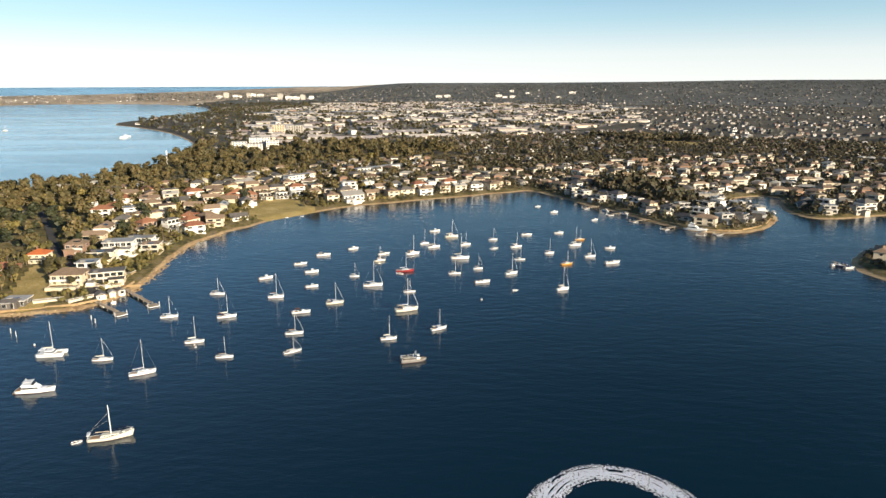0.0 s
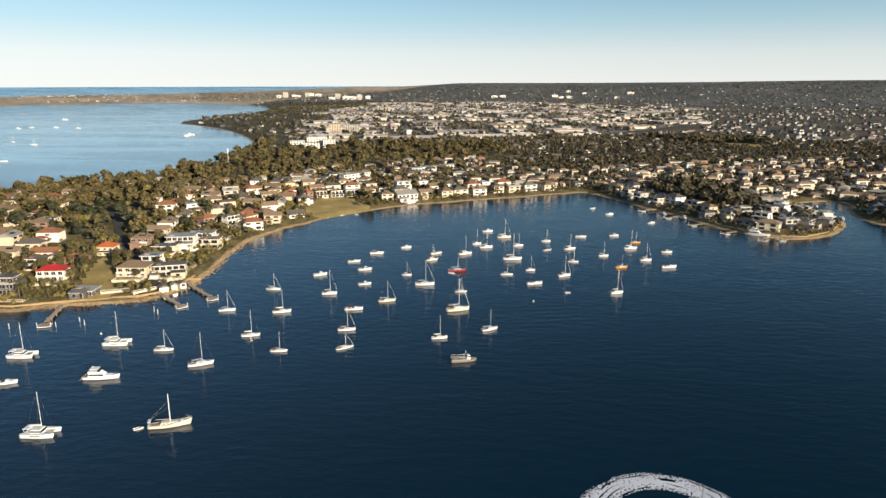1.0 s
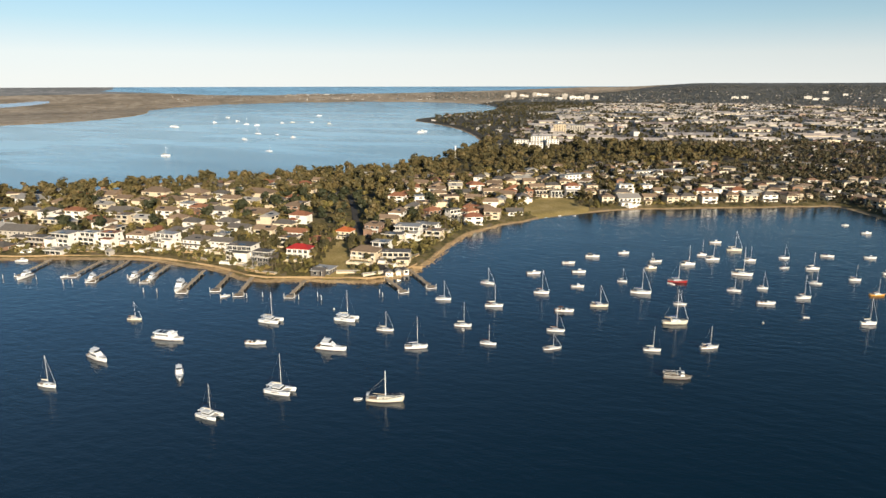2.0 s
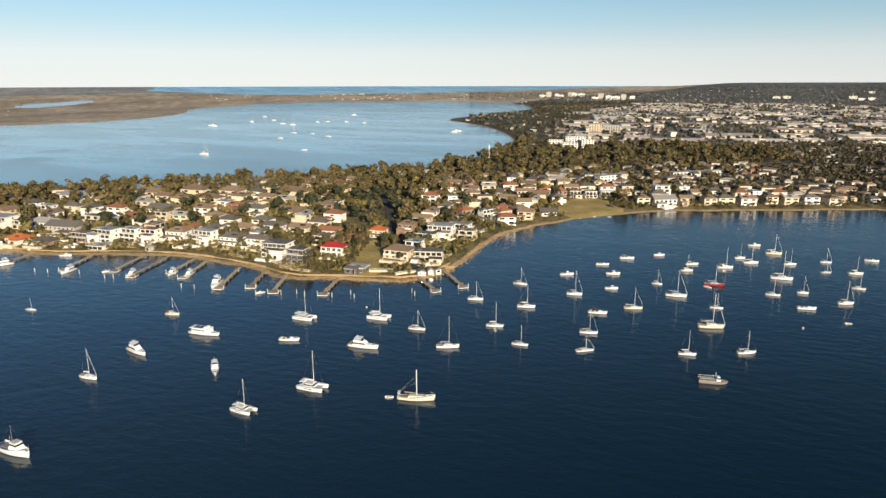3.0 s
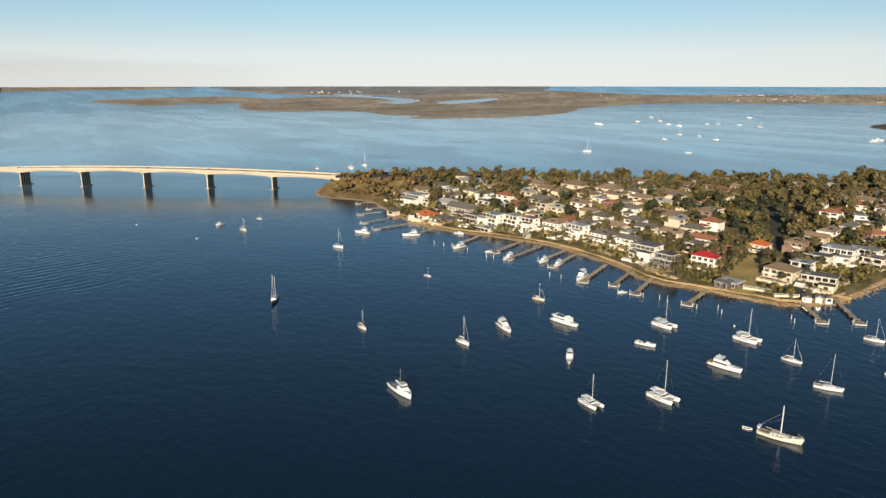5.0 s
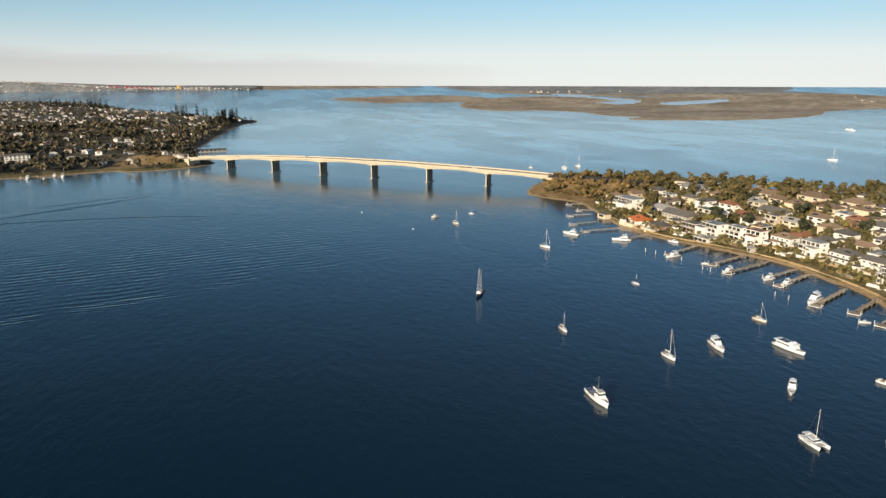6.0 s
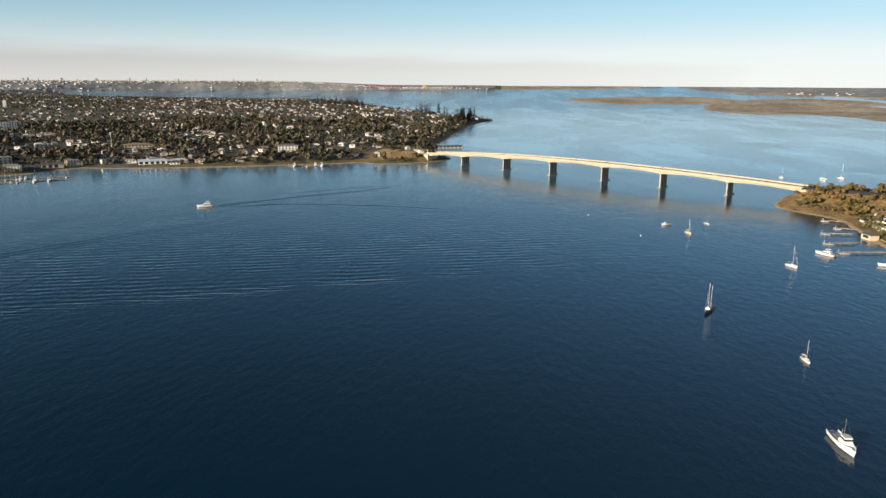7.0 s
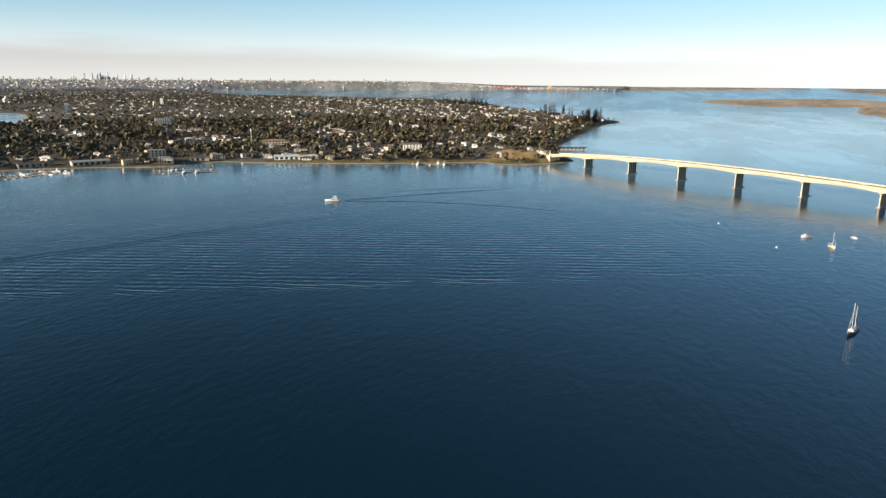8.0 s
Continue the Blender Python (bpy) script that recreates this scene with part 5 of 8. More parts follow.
# ---- jetties, piles, sea walls ----
def jetty(x0, y0, x1, y1, wide=2.2, deck=None):
    L = math.hypot(x1 - x0, y1 - y0)
    j = thing("jetty", "weathered timber jetty on piles with a landing at its end", "jetty", "private jetties")
    j.matrix_basis = pose(x0, y0, 0, 0, 0, math.degrees(math.atan2(y1 - y0, x1 - x0)))
    n = int(L / 0.6)
    g = Geo()
    for i in range(n):
        g.box(i * 0.6, -wide / 2, 1.25, i * 0.6 + 0.52, wide / 2, 1.34)
    part("decking", g, deck or TIMBER, j)
    part("bearer", Geo().box(0, -wide / 2 + 0.1, 1.0, L, -wide / 2 + 0.3, 1.25).box(0, wide / 2 - 0.3, 1.0, L, wide / 2 - 0.1, 1.25), TIMBER, j)
    for i in range(1, int(L / 7) + 1):
        for y in (-wide / 2, wide / 2):
            part("pile", Geo().rod((i * 7, y, -2.5), (i * 7, y, 2.1 if i % 2 else 1.3), 0.16, n=7), TIMBER, j)
    lan = part("landing", Geo().box(L - 0.5, -2.6, 0.35, L + 5.0, 2.6, 0.6), TIMBER, j, "pale floating pontoon")
    part("landing_edge", Geo().box(L - 0.6, -2.75, 0.3, L + 5.1, -2.6, 0.66).box(L - 0.6, 2.6, 0.3, L + 5.1, 2.75, 0.66).box(L + 5.0, -2.6, 0.3, L + 5.1, 2.6, 0.66), GEL, lan)
    for y in (-3.0, 3.0):
        p = part("mooring_pile", Geo().rod((L + 3.5, y, -2.5), (L + 3.5, y, 2.3), 0.16, n=8), PILE, j, "white-painted mooring pile")
        part("pile_cone", Geo().rod((L + 3.5, y, 2.3), (L + 3.5, y, 2.6), 0.18, 0.03, 8), PILE, p)


for row in ((-181, 366, -156, 341), (-190, 347, -167, 327), (-227, 320, -219, 295), (-260, 313, -247, 286), (-279, 317, -265, 288), (-298, 314, -280, 278), (-328, 316, -315, 285), (-340, 317, -330, 290), (-361, 315, -345, 273), (-379, 311, -365, 277), (-411, 296, -396, 265), (-450, 279, -446, 261), (-479, 271, -476, 241), (-507, 264, -504, 244)):
    jetty(*row)
for row in ((-585, 293, -590, 280), (-554, 287, -559, 276), (-537, 275, -538, 257)):
    jetty(*row, 1.8, DECK)


front = rounded(COAST_BEACH[8:15])
for i in range(1, len(front) - 1, 2):
    d = front[i + 1] - front[i - 1]
    n = np.array([d[1], -d[0]]) / np.hypot(*d)
    if n @ front[i] > 0:
        n = -n
    a, b = front[i] - n * 3, front[i] + n * 12
    jetty(float(a[0]), float(a[1]), float(b[0]), float(b[1]))


def mooring_post():
    t = thing("mooring_post", "white-painted mooring pile standing in shallow water", "mooring post", "mooring posts")
    part("post", Geo().rod((0, 0, -2.5), (0, 0, 2.4), 0.16, n=8), PILE, t)
    part("cap", Geo().rod((0, 0, 2.4), (0, 0, 2.7), 0.18, 0.04, 8), PILE, t)
    return t


POST = Kind(mooring_post())
for x, y in ((-205, 300), (-200, 296), (-233, 288), (-240, 283), (-252, 276), (-292, 270), (-300, 268), (-352, 264), (-357, 262), (-380, 262), (-400, 255), (-408, 252), (-176, 318), (-172, 314), (-212, 292), (-226, 286)):
    POST.put(at(x, y, 0, 0))


def buoy():
    t = thing("mooring_buoy", "small white mooring buoy floating on the water", "buoy", "mooring buoys")
    g = Geo()
    rings = []
    for i in range(7):
        q = math.pi * i / 6
        rings.append([(0.5 * math.sin(q) * math.cos(a) + 1e-4, 0.5 * math.sin(q) * math.sin(a), 0.2 - 0.5 * math.cos(q)) for a in (2 * math.pi * j / 10 for j in range(11))])
    part("float_ball", g.loft(rings), PILE, t, smooth=True)
    part("pickup_ring", Geo().rod((0, 0, 0.65), (0, 0, 1.0), 0.06), ALLOY, t)
    return t


BUOY = Kind(buoy())
for x, y in ((39, 366), (20, 350), (-520, 110), (-600, 80), (-185, 285)):
    BUOY.put(at(x, y, 0, 0))


def sea_wall(pts, group):
    """Low sandstone wall between garden and shore, one block-built length after another."""
    p = rounded(pts)
    q = p[1:] - p[:-1]
    for a, d in zip(p, q):
        L = float(np.hypot(*d))
        if L < 3:
            continue
        nrm = np.array([d[1], -d[0]]) / L
        m = a - nrm * 5.6
        w = thing("sea_wall", "tan sandstone sea wall along the river edge", "wall", group, "structure", Geo().taper(0, -0.35, L + 0.4, 0.35, 0.5, 1.9 + boat_rng.uniform(-0.35, 0.35), 0.0, 0.08), SANDSTONE)
        w.matrix_basis = pose(m[0], m[1], 0, 0, 0, math.degrees(math.atan2(d[1], d[0])))


sea_wall(COAST_HEADLAND[5:19], "sea walls of the headland")
sea_wall(COAST_BEACH[7:17], "sea walls of the far point")
road("bridge_road", [(-684, 298), (-650, 341), (-612, 390), (-560, 452), (-505, 520), (-440, 600)], 16)
road("lane", [(-187, 347), (-204, 371), (-224, 396), (-246, 420), (-264, 444), (-300, 500), (-340, 560)], 5)
road("headland_street", [(-560, 345), (-500, 352), (-430, 372), (-350, 410), (-280, 430)], 8)
road("beach_street", [(-330, 560), (-262, 612), (-190, 650), (-110, 690), (0, 742), (80, 790)], 8)


# ---- houses ----
WIN = {}


def window_meshes(w, h):
    if (w, h) not in WIN:
        t = 0.09
        fr = Geo().box(-w / 2, -0.1, 0, w / 2, 0.02, t).box(-w / 2, -0.1, h - t, w / 2, 0.02, h).box(-w / 2, -0.1, t, -w / 2 + t, 0.02, h - t).box(w / 2 - t, -0.1, t, w / 2, 0.02, h - t).box(-t / 2, -0.1, t, t / 2, 0.02, h - t)
        pn = Geo().box(-w / 2 + t, -0.04, t, w / 2 - t, 0.0, h - t)
        whole = Geo().box(-w / 2, -0.1, 0, w / 2, 0.02, h, 0).box(-w / 2 + t, -0.13, t, w / 2 - t, -0.09, h - t, 1)
        WIN[(w, h)] = (finish("window_frame", fr, FRAME), finish("pane", pn, GLASS), finish("window", whole, [FRAME, GLASS]))
    return WIN[(w, h)]


def add_window(house, x, y, z, turn, w, h, fine):
    fr, pn, whole = window_meshes(w, h)
    if fine:
        o = part("window", fr, None, house, at=pose(x, y, z, 0, 0, turn))
        part("pane", pn, None, o)
    else:
        part("window", whole, None, house, at=pose(x, y, z, 0, 0, turn))


def hip_roof(w, d, z, rise, over=0.7, gable=False):
    a, b = w / 2 + over, d / 2 + over
    g = Geo()
    long = w >= d
    r = (0.0 if gable else (b if long else a)) * 0.96
    g.box(-a, -b, z - 0.05, a, b, z + 0.16)
    if long:
        p = [(-a, -b, z + 0.16), (a, -b, z + 0.16), (a, b, z + 0.16), (-a, b, z + 0.16), (-a + r, 0, z + rise), (a - r, 0, z + rise)]
        f = [(0, 1, 5, 4), (2, 3, 4, 5), (1, 2, 5), (3, 0, 4)]
    else:
        p = [(-a, -b, z + 0.16), (a, -b, z + 0.16), (a, b, z + 0.16), (-a, b, z + 0.16), (0, -b + r, z + rise), (0, b - r, z + rise)]
        f = [(0, 1, 4), (1, 2, 5, 4), (2, 3, 5), (3, 0, 4, 5)]
    g.add(p, f)
    e = p[4], p[5]
    g.rod((e[0][0], e[0][1], e[0][2] - 0.02), (e[1][0] + 0.01, e[1][1], e[1][2] - 0.02), 0.14, n=5)
    return g


STOREY = {1: "single-storey", 2: "two-storey", 3: "three-storey"}
WALL_WORD = {"white": "white rendered", "cream": "cream rendered", "brick": "brown brick", "grey": "grey rendered", "dark": "charcoal clad"}
ROOF_WORD = {"orange": "orange tiled roof", "red": "bright red roof", "terracotta": "terracotta tiled roof", "brown": "brown tiled roof", "slate": "dark grey roof", "metal": "pale metal roof"}


def house(w, d, st, wall, roof, shape, rng, fine=True, group="riverside houses", balcony=None, panes=False):
    """Front towards -y, middle of the front at the origin of x; the base goes 2.5 m down into the slope."""
    t = thing("house", f"{STOREY[st]} {WALL_WORD[wall]} house with {ROOF_WORD[roof]}", "house", group)
    H0, wm, rm = 3.05, WALLS[wall], ROOFS[roof]
    top = st * H0
    g = Geo()
    setback = 1.8 if shape == "flat" and st > 1 else 0.0
    levels = []
    for i in range(st):
        y0 = -d / 2 + (setback if i == st - 1 else 0)
        x0, x1 = -w / 2 + (0.8 if setback and i == st - 1 else 0), w / 2 - (0.6 if setback and i == st - 1 else 0)
        g.box(x0, y0, -2.5 if i == 0 else i * H0, x1, d / 2, (i + 1) * H0)
        levels.append((x0, x1, y0))
    if shape == "gable" and w >= d:
        for x, q in ((-w / 2, 1), (w / 2 - 0.2, -1)):
            g.add([(x, -d / 2, top), (x, d / 2, top), (x, 0, top + 0.2 * d), (x + 0.2, -d / 2, top), (x + 0.2, d / 2, top), (x + 0.2, 0, top + 0.2 * d)], [(0, 2, 1), (3, 4, 5), (0, 3, 5, 2), (1, 2, 5, 4)])
    side = rng.choice((-1, 1))
    ww_, wd_, wh = w * rng.uniform(0.4, 0.55), d * rng.uniform(0.35, 0.5), max(1, st - 1) * H0
    wx = side * (w / 2 - ww_ / 2 - 0.4)
    wy = -d / 2 - wd_ / 2 + 0.3 if rng.random() < 0.5 else d / 2 + wd_ / 2 - 0.3
    g.box(wx - ww_ / 2, wy - wd_ / 2, -2.5, wx + ww_ / 2, wy + wd_ / 2, wh - 0.03)
    part("wall", g, wm, t)
    wing = Geo().box(-ww_ / 2 - 0.4, -wd_ / 2 - 0.4, wh, ww_ / 2 + 0.4, wd_ / 2 + 0.4, wh + 0.25) if shape == "flat" else hip_roof(ww_, wd_, wh, 0.2 * min(ww_, wd_) + 0.4, 0.5)
    part("wing_roof", finish("wing_roof", wing, rm), None, t, at=pose(wx, wy, 0))
    if fine:
        add_window(t, wx, wy - wd_ / 2, 0.7, 0, 2.4, 1.9, False)
    if shape == "flat":
        x0, x1, y0 = levels[-1]
        part("roof", Geo().box(x0 - 0.9, y0 - 1.1, top, x1 + 0.7, d / 2 + 0.5, top + 0.32).box(x0 + 1.5, y0 + 2, top + 0.3, x0 + 4.0, y0 + 4.5, top + 1.0), rm, t)
        part("fascia", Geo().box(x0 - 0.95, y0 - 1.15, top + 0.02, x1 + 0.75, y0 - 1.1, top + 0.36).box(x1 + 0.7, y0 - 1.1, top + 0.02, x1 + 0.75, d / 2 + 0.5, top + 0.36), FRAME, t)
        if setback:
            part("terrace", Geo().box(-w / 2 - 0.3, -d / 2 - 0.8, top - H0 - 0.05, w / 2 + 0.3, -d / 2 + setback, top - H0 + 0.22), FRAME, t)
    else:
        rise = 0.21 * min(w, d) if shape == "gable" else 0.23 * min(w, d)
        part("roof", hip_roof(w, d, top, rise + 0.5, gable=shape == "gable"), rm, t)
        if fine and rng.random() < 0.5:
            cx = rng.uniform(-w / 4, w / 4)
            part("chimney", Geo().box(cx - 0.4, 0.6, top, cx + 0.4, 1.4, top + rise + 1.6).box(cx - 0.5, 0.5, top + rise + 1.5, cx + 0.5, 1.5, top + rise + 1.75), WALLS["brick"], t)
    n = max(2, int(w / 3.6)) if fine else 2
    if rng.random() < 0.3:
        sx = rng.uniform(-w / 5, w / 5)
        rise_at = 0.34 if shape == "flat" else 0.5 + 0.1 * d
        tilt = Geo().add([(-2.2, -1.4, -0.42 * (shape != "flat")), (2.2, -1.4, -0.42 * (shape != "flat")), (2.2, 1.4, 0.42 * (shape != "flat")), (-2.2, 1.4, 0.42 * (shape != "flat")), (-2.2, -1.4, 0.1 - 0.42 * (shape != "flat")), (2.2, -1.4, 0.1 - 0.42 * (shape != "flat")), (2.2, 1.4, 0.1 + 0.42 * (shape != "flat")), (-2.2, 1.4, 0.1 + 0.42 * (shape != "flat"))], [(0, 3, 2, 1), (4, 5, 6, 7), (0, 1, 5, 4), (1, 2, 6, 5), (2, 3, 7, 6), (3, 0, 4, 7)])
        part("solar_panel", finish("solar_panel", tilt, GLASS), None, t, at=pose(sx, -d / 4 + 0.5, top + rise_at + 0.25))
    for i, (x0, x1, y0) in enumerate(levels):
        big = shape == "flat" or rng.random() < 0.3
        room = (x1 - x0) / n
        ww = round(min(room * (0.86 if shape == "flat" else 0.62), 4.2) * 2) / 2 if big or not fine else 1.7
        hh = 2.3 if big and shape == "flat" else 2.1 if big else 1.35 if fine else 1.6
        for k in range(n):
            add_window(t, x0 + (x1 - x0) * (k + 0.5) / n, y0, i * H0 + (0.35 if big else 0.95), 0, ww, hh, panes)
        m = 1
        for k in range(m):
            yy = y0 + (d / 2 - y0) * (k + 0.5) / m
            add_window(t, x1, yy, i * H0 + 0.95, 90, 1.7, 1.35, False)
            if not fine and i == st - 1:
                add_window(t, (x0 + x1) / 2, d / 2, i * H0 + 0.95, 180, 3.2, 1.35, False)
            if fine and i == st - 1:
                add_window(t, x0, yy, i * H0 + 0.95, -90, 1.7, 1.35, False)
    if balcony if balcony is not None else (fine and st > 1 and rng.random() < 0.75):
        for i in range(1, st):
            y0 = levels[i - 1][2]
            z = i * H0
            bx = w * rng.choice((0.3, 0.42, 0.48))
            b = part("balcony", Geo().box(-bx, y0 - 2.0, z - 0.25, bx, y0 + (0.02 if not setback else 0.5), z), FRAME, t)
            part("balustrade", Geo().box(-bx, y0 - 1.98, z + 0.95, bx, y0 - 1.9, z + 1.03).box(-bx, y0 - 1.96, z, bx, y0 - 1.92, z + 0.92), GLASS if rng.random() < 0.6 else FRAME, b)
            for px in (-bx, bx - 0.22):
                part("post", Geo().box(px, y0 - 1.95, z - H0, px + 0.22, y0 - 1.73, z - 0.25), FRAME, b)
    if fine:
        dx = rng.uniform(-w / 4, w / 4)
        dr = part("door", Geo().box(dx - 0.55, levels[0][2] - 0.06, 0, dx + 0.55, levels[0][2] + 0.02, 2.1), TIMBER, t)
        part("door_handle", Geo().box(dx + 0.38, levels[0][2] - 0.12, 1.0, dx + 0.42, levels[0][2] - 0.05, 1.15), ALLOY, dr)
    return t


def one(x, y):
    a, b = np.array([float(x)]), np.array([float(y)])
    s = shore(a, b)
    return float(s[0]), float(height(a, b, s)[0])


def facing(x, y):
    """Turn that sets the front of a house towards the nearest water of its shore."""
    e = 15.0
    a, b = np.array([x + e, x - e, x, x], float), np.array([y, y, y + e, y - e], float)
    s = shore(a, b)
    return math.degrees(math.atan2(-(s[2] - s[3]), -(s[0] - s[1]))) + 90


house_rng = random.Random(11)
HOUSES = []
WATERFRONT = [(-550, 312, 25, 3, "white", "metal", "flat"), (-579, 317, 17, 2, "white", "brown", "hip"), (-489, 290, 18, 1, "white", "orange", "hip"), (-479, 319, 27, 2, "grey", "slate", "gable"), (-504, 322, 21, 2, "white", "metal", "gable"), (-464, 294, 15, 1, "brick", "slate", "hip"), (-448, 311, 15, 2, "brick", "slate", "flat"), (-431, 317, 17, 3, "white", "metal", "flat"), (-416, 327, 14, 3, "white", "metal", "flat"), (-402, 332, 14, 3, "white", "terracotta", "flat"), (-388, 345, 15, 2, "white", "brown", "hip"), (-419, 303, 12, 1, "white", "metal", "flat")]
POINT_FRONT = [(-362, 345, 16, 3, "white", "metal", "flat"), (-339, 349, 17, 2, "white", "slate", "hip"), (-318, 352, 15, 2, "white", "slate", "gable"), (-291, 338, 18, 3, "white", "slate", "flat"), (-268, 331, 12, 3, "dark", "slate", "flat"), (-256, 354, 15, 2, "white", "red", "hip"), (-284, 388, 15, 2, "white", "terracotta", "gable"), (-224, 333, 11, 1, "dark", "metal", "flat"), (-214, 366, 17, 2, "cream", "brown", "hip"), (-239, 423, 12, 3, "brick", "brown", "hip"), (-253, 405, 11, 2, "cream", "orange", "hip"), (-262, 385, 13, 1, "brick", "terracotta", "hip"), (-216, 432, 19, 3, "white", "metal", "flat"), (-214, 458, 19, 2, "white", "metal", "flat")]
SECOND_ROW = [(-386, 425, 19, 2, "white", "slate", "gable"), (-410, 429, 13, 2, "brick", "terracotta", "hip"), (-452, 443, 18, 2, "cream", "brown", "hip"), (-466, 399, 23, 1, "white", "slate", "gable"), (-359, 437, 21, 1, "cream", "brown", "gable"), (-329, 450, 13, 3, "brick", "brown", "hip"), (-406, 501, 30, 2, "cream", "brown", "hip"), (-504, 474, 26, 2, "cream", "brown", "hip"), (-533, 444, 22, 2, "cream", "brown", "gable"), (-465, 482, 23, 2, "cream", "brown", "hip"), (-353, 397, 15, 2, "white", "slate", "hip"), (-332, 386, 15, 2, "white", "slate", "gable"), (-310, 388, 15, 2, "cream", "brown", "gable"), (-574, 397, 25, 2, "white", "metal", "gable")]
BEACH_ROW = [(-255, 580, 16, 2, "cream", "brown", "hip"), (-237, 594, 18, 2, "cream", "slate", "gable"), (-215, 617, 15, 2, "cream", "brown", "gable"), (-199, 626, 13, 2, "brick", "terracotta", "hip"), (-185, 636, 13, 2, "brick", "terracotta", "hip"), (-172, 643, 12, 2, "cream", "brown", "flat"), (-158, 649, 12, 2, "white", "slate", "flat"), (-144, 657, 13, 2, "white", "metal", "flat"), (-129, 665, 13, 2, "cream", "brown", "hip"), (-115, 673, 12, 2, "cream", "slate", "flat"), (-98, 696, 16, 3, "white", "metal", "flat"), (-88, 650, 21, 2, "white", "metal", "gable"), (-172, 557, 14, 1, "white", "slate", "gable")]
CORNER_ROW = [(-195, 374, 19, 2, "cream", "slate", "flat"), (-208, 510, 12, 3, "white", "slate", "flat"), (-200, 528, 12, 2, "cream", "terracotta", "hip"), (-192, 545, 12, 2, "brick", "brown", "hip"), (-228, 512, 13, 2, "brick", "terracotta", "hip"), (-222, 485, 12, 2, "cream", "brown", "flat"), (-571, 445, 13, 1, "brick", "orange", "hip")]


def set_house(x, y, w, st, wall, roof, shape, turn, panes=False, fine=True):
    d = min(max(w * house_rng.uniform(0.55, 0.75), 9), 15)
    t = house(w, d, st, wall, roof, shape, house_rng, fine, panes=panes)
    r = radians(turn)
    cx, cy = x - math.sin(r) * d / 2, y + math.cos(r) * d / 2
    t.matrix_basis = pose(cx, cy, max(one(x, y)[1], 1.6), 0, 0, turn)
    HOUSES.append((cx, cy, w / 2 + 2))


for row in WATERFRONT + POINT_FRONT:
    set_house(*row, 8 + house_rng.uniform(-4, 4), row in POINT_FRONT)
for row in SECOND_ROW:
    set_house(*row, 8, fine=False)
for row in BEACH_ROW:
    set_house(*row, 28 if row[0] < -90 else 30, fine=row[1] < 660)
for row in CORNER_ROW:
    set_house(*row, 60 if row[1] > 450 else 20)


def terrace(x, y, w, turn, style):
    """Garden terrace between a riverside house and the shore: walls, paving, steps, a pool or a summer house."""
    t = thing("garden_terrace", "walled garden terrace with paving and steps below a riverside house", "terrace", "garden terraces")
    m = WALLS["white"] if style % 3 == 0 else SANDSTONE if style % 3 == 1 else WALLS["cream"]
    d = 6.5
    part("retaining_wall", Geo().box(-w / 2, -d, -2.0, w / 2, -d + 0.35, 1.0).box(-w / 2, -d + 0.35, -2.0, -w / 2 + 0.3, 0, 1.0).box(w / 2 - 0.3, -d + 0.35, -2.0, w / 2, 0, 1.0), m, t)
    part("paving", Geo().box(-w / 2 + 0.3, -d + 0.35, -1.5, w / 2 - 0.3, 0.0, 0.35), DECK if style % 2 else SANDSTONE, t)
    part("garden_steps", Geo().box(-1, -d - 0.5, -2, 1, -d, 0.1).box(-1, -d - 1.0, -2, 1, -d - 0.5, -0.25).box(-1, -d - 1.5, -2, 1, -d - 1.0, -0.6), m, t)
    if style % 4 == 0:
        p = part("pool_coping", Geo().box(-w / 2 + 1.5, -d + 1.4, 0.3, w / 2 - 1.5, -d + 4.6, 0.42), FRAME, t)
        part("pool_water", Geo().box(-w / 2 + 1.9, -d + 1.8, 0.36, w / 2 - 1.9, -d + 4.2, 0.44), POOL, p, "blue-green pool water")
    elif style % 4 == 2:
        p = part("summer_house", Geo().box(-w / 2 + 0.5, -d + 0.6, 0.3, -w / 2 + 4.5, -d + 3.8, 2.7), WALLS["white"], t)
        part("summer_house_roof", Geo().taper(-w / 2 + 0.1, -d + 0.2, -w / 2 + 4.9, -d + 4.2, 2.7, 3.6, 1.4, 1.4), ROOFS["slate"], p)
    part("balustrade", Geo().box(-w / 2, -d + 0.05, 1.0, w / 2, -d + 0.15, 1.08).box(-w / 2, -d + 0.05, 1.45, w / 2, -d + 0.15, 1.52), FRAME, t)
    q = radians(turn)
    gx, gy = x + math.sin(q) * 5.0, y - math.cos(q) * 5.0
    t.matrix_basis = pose(x + math.sin(q) * 2.6, y - math.cos(q) * 2.6, max(one(gx, gy)[1], 1.4) + 0.35, 0, 0, turn)


for n, row in enumerate(WATERFRONT + POINT_FRONT + CORNER_ROW[:1] + [(-90, 650, 18), (-214, 458, 17)]):
    if row[0] in (-224, -419, -284, -239, -253, -262, -579, -504) or n > 30:
        continue
    terrace(row[0], row[1], row[2] * 0.95, 8 if row[1] < 420 else 60, n)

# The streets behind: a stock of house designs, set down in rows.
FOREST = [(-383, 712), (-388, 880), (-404, 1099), (-300, 1175), (-182, 1173), (-46, 1171), (59, 972), (3, 960), (-145, 905), (-239, 775), (-310, 700)]
GULLY = [(-262, 405), (-240, 440), (-275, 500), (-310, 590), (-345, 660), (-420, 680), (-400, 600), (-345, 520), (-305, 430)]
WOODS_WEST = [(150, 720), (185, 640), (215, 610), (245, 640), (235, 720), (200, 760)]
PARK_FAR = [(251, 1358), (475, 1427), (462, 1153), (348, 1155)]


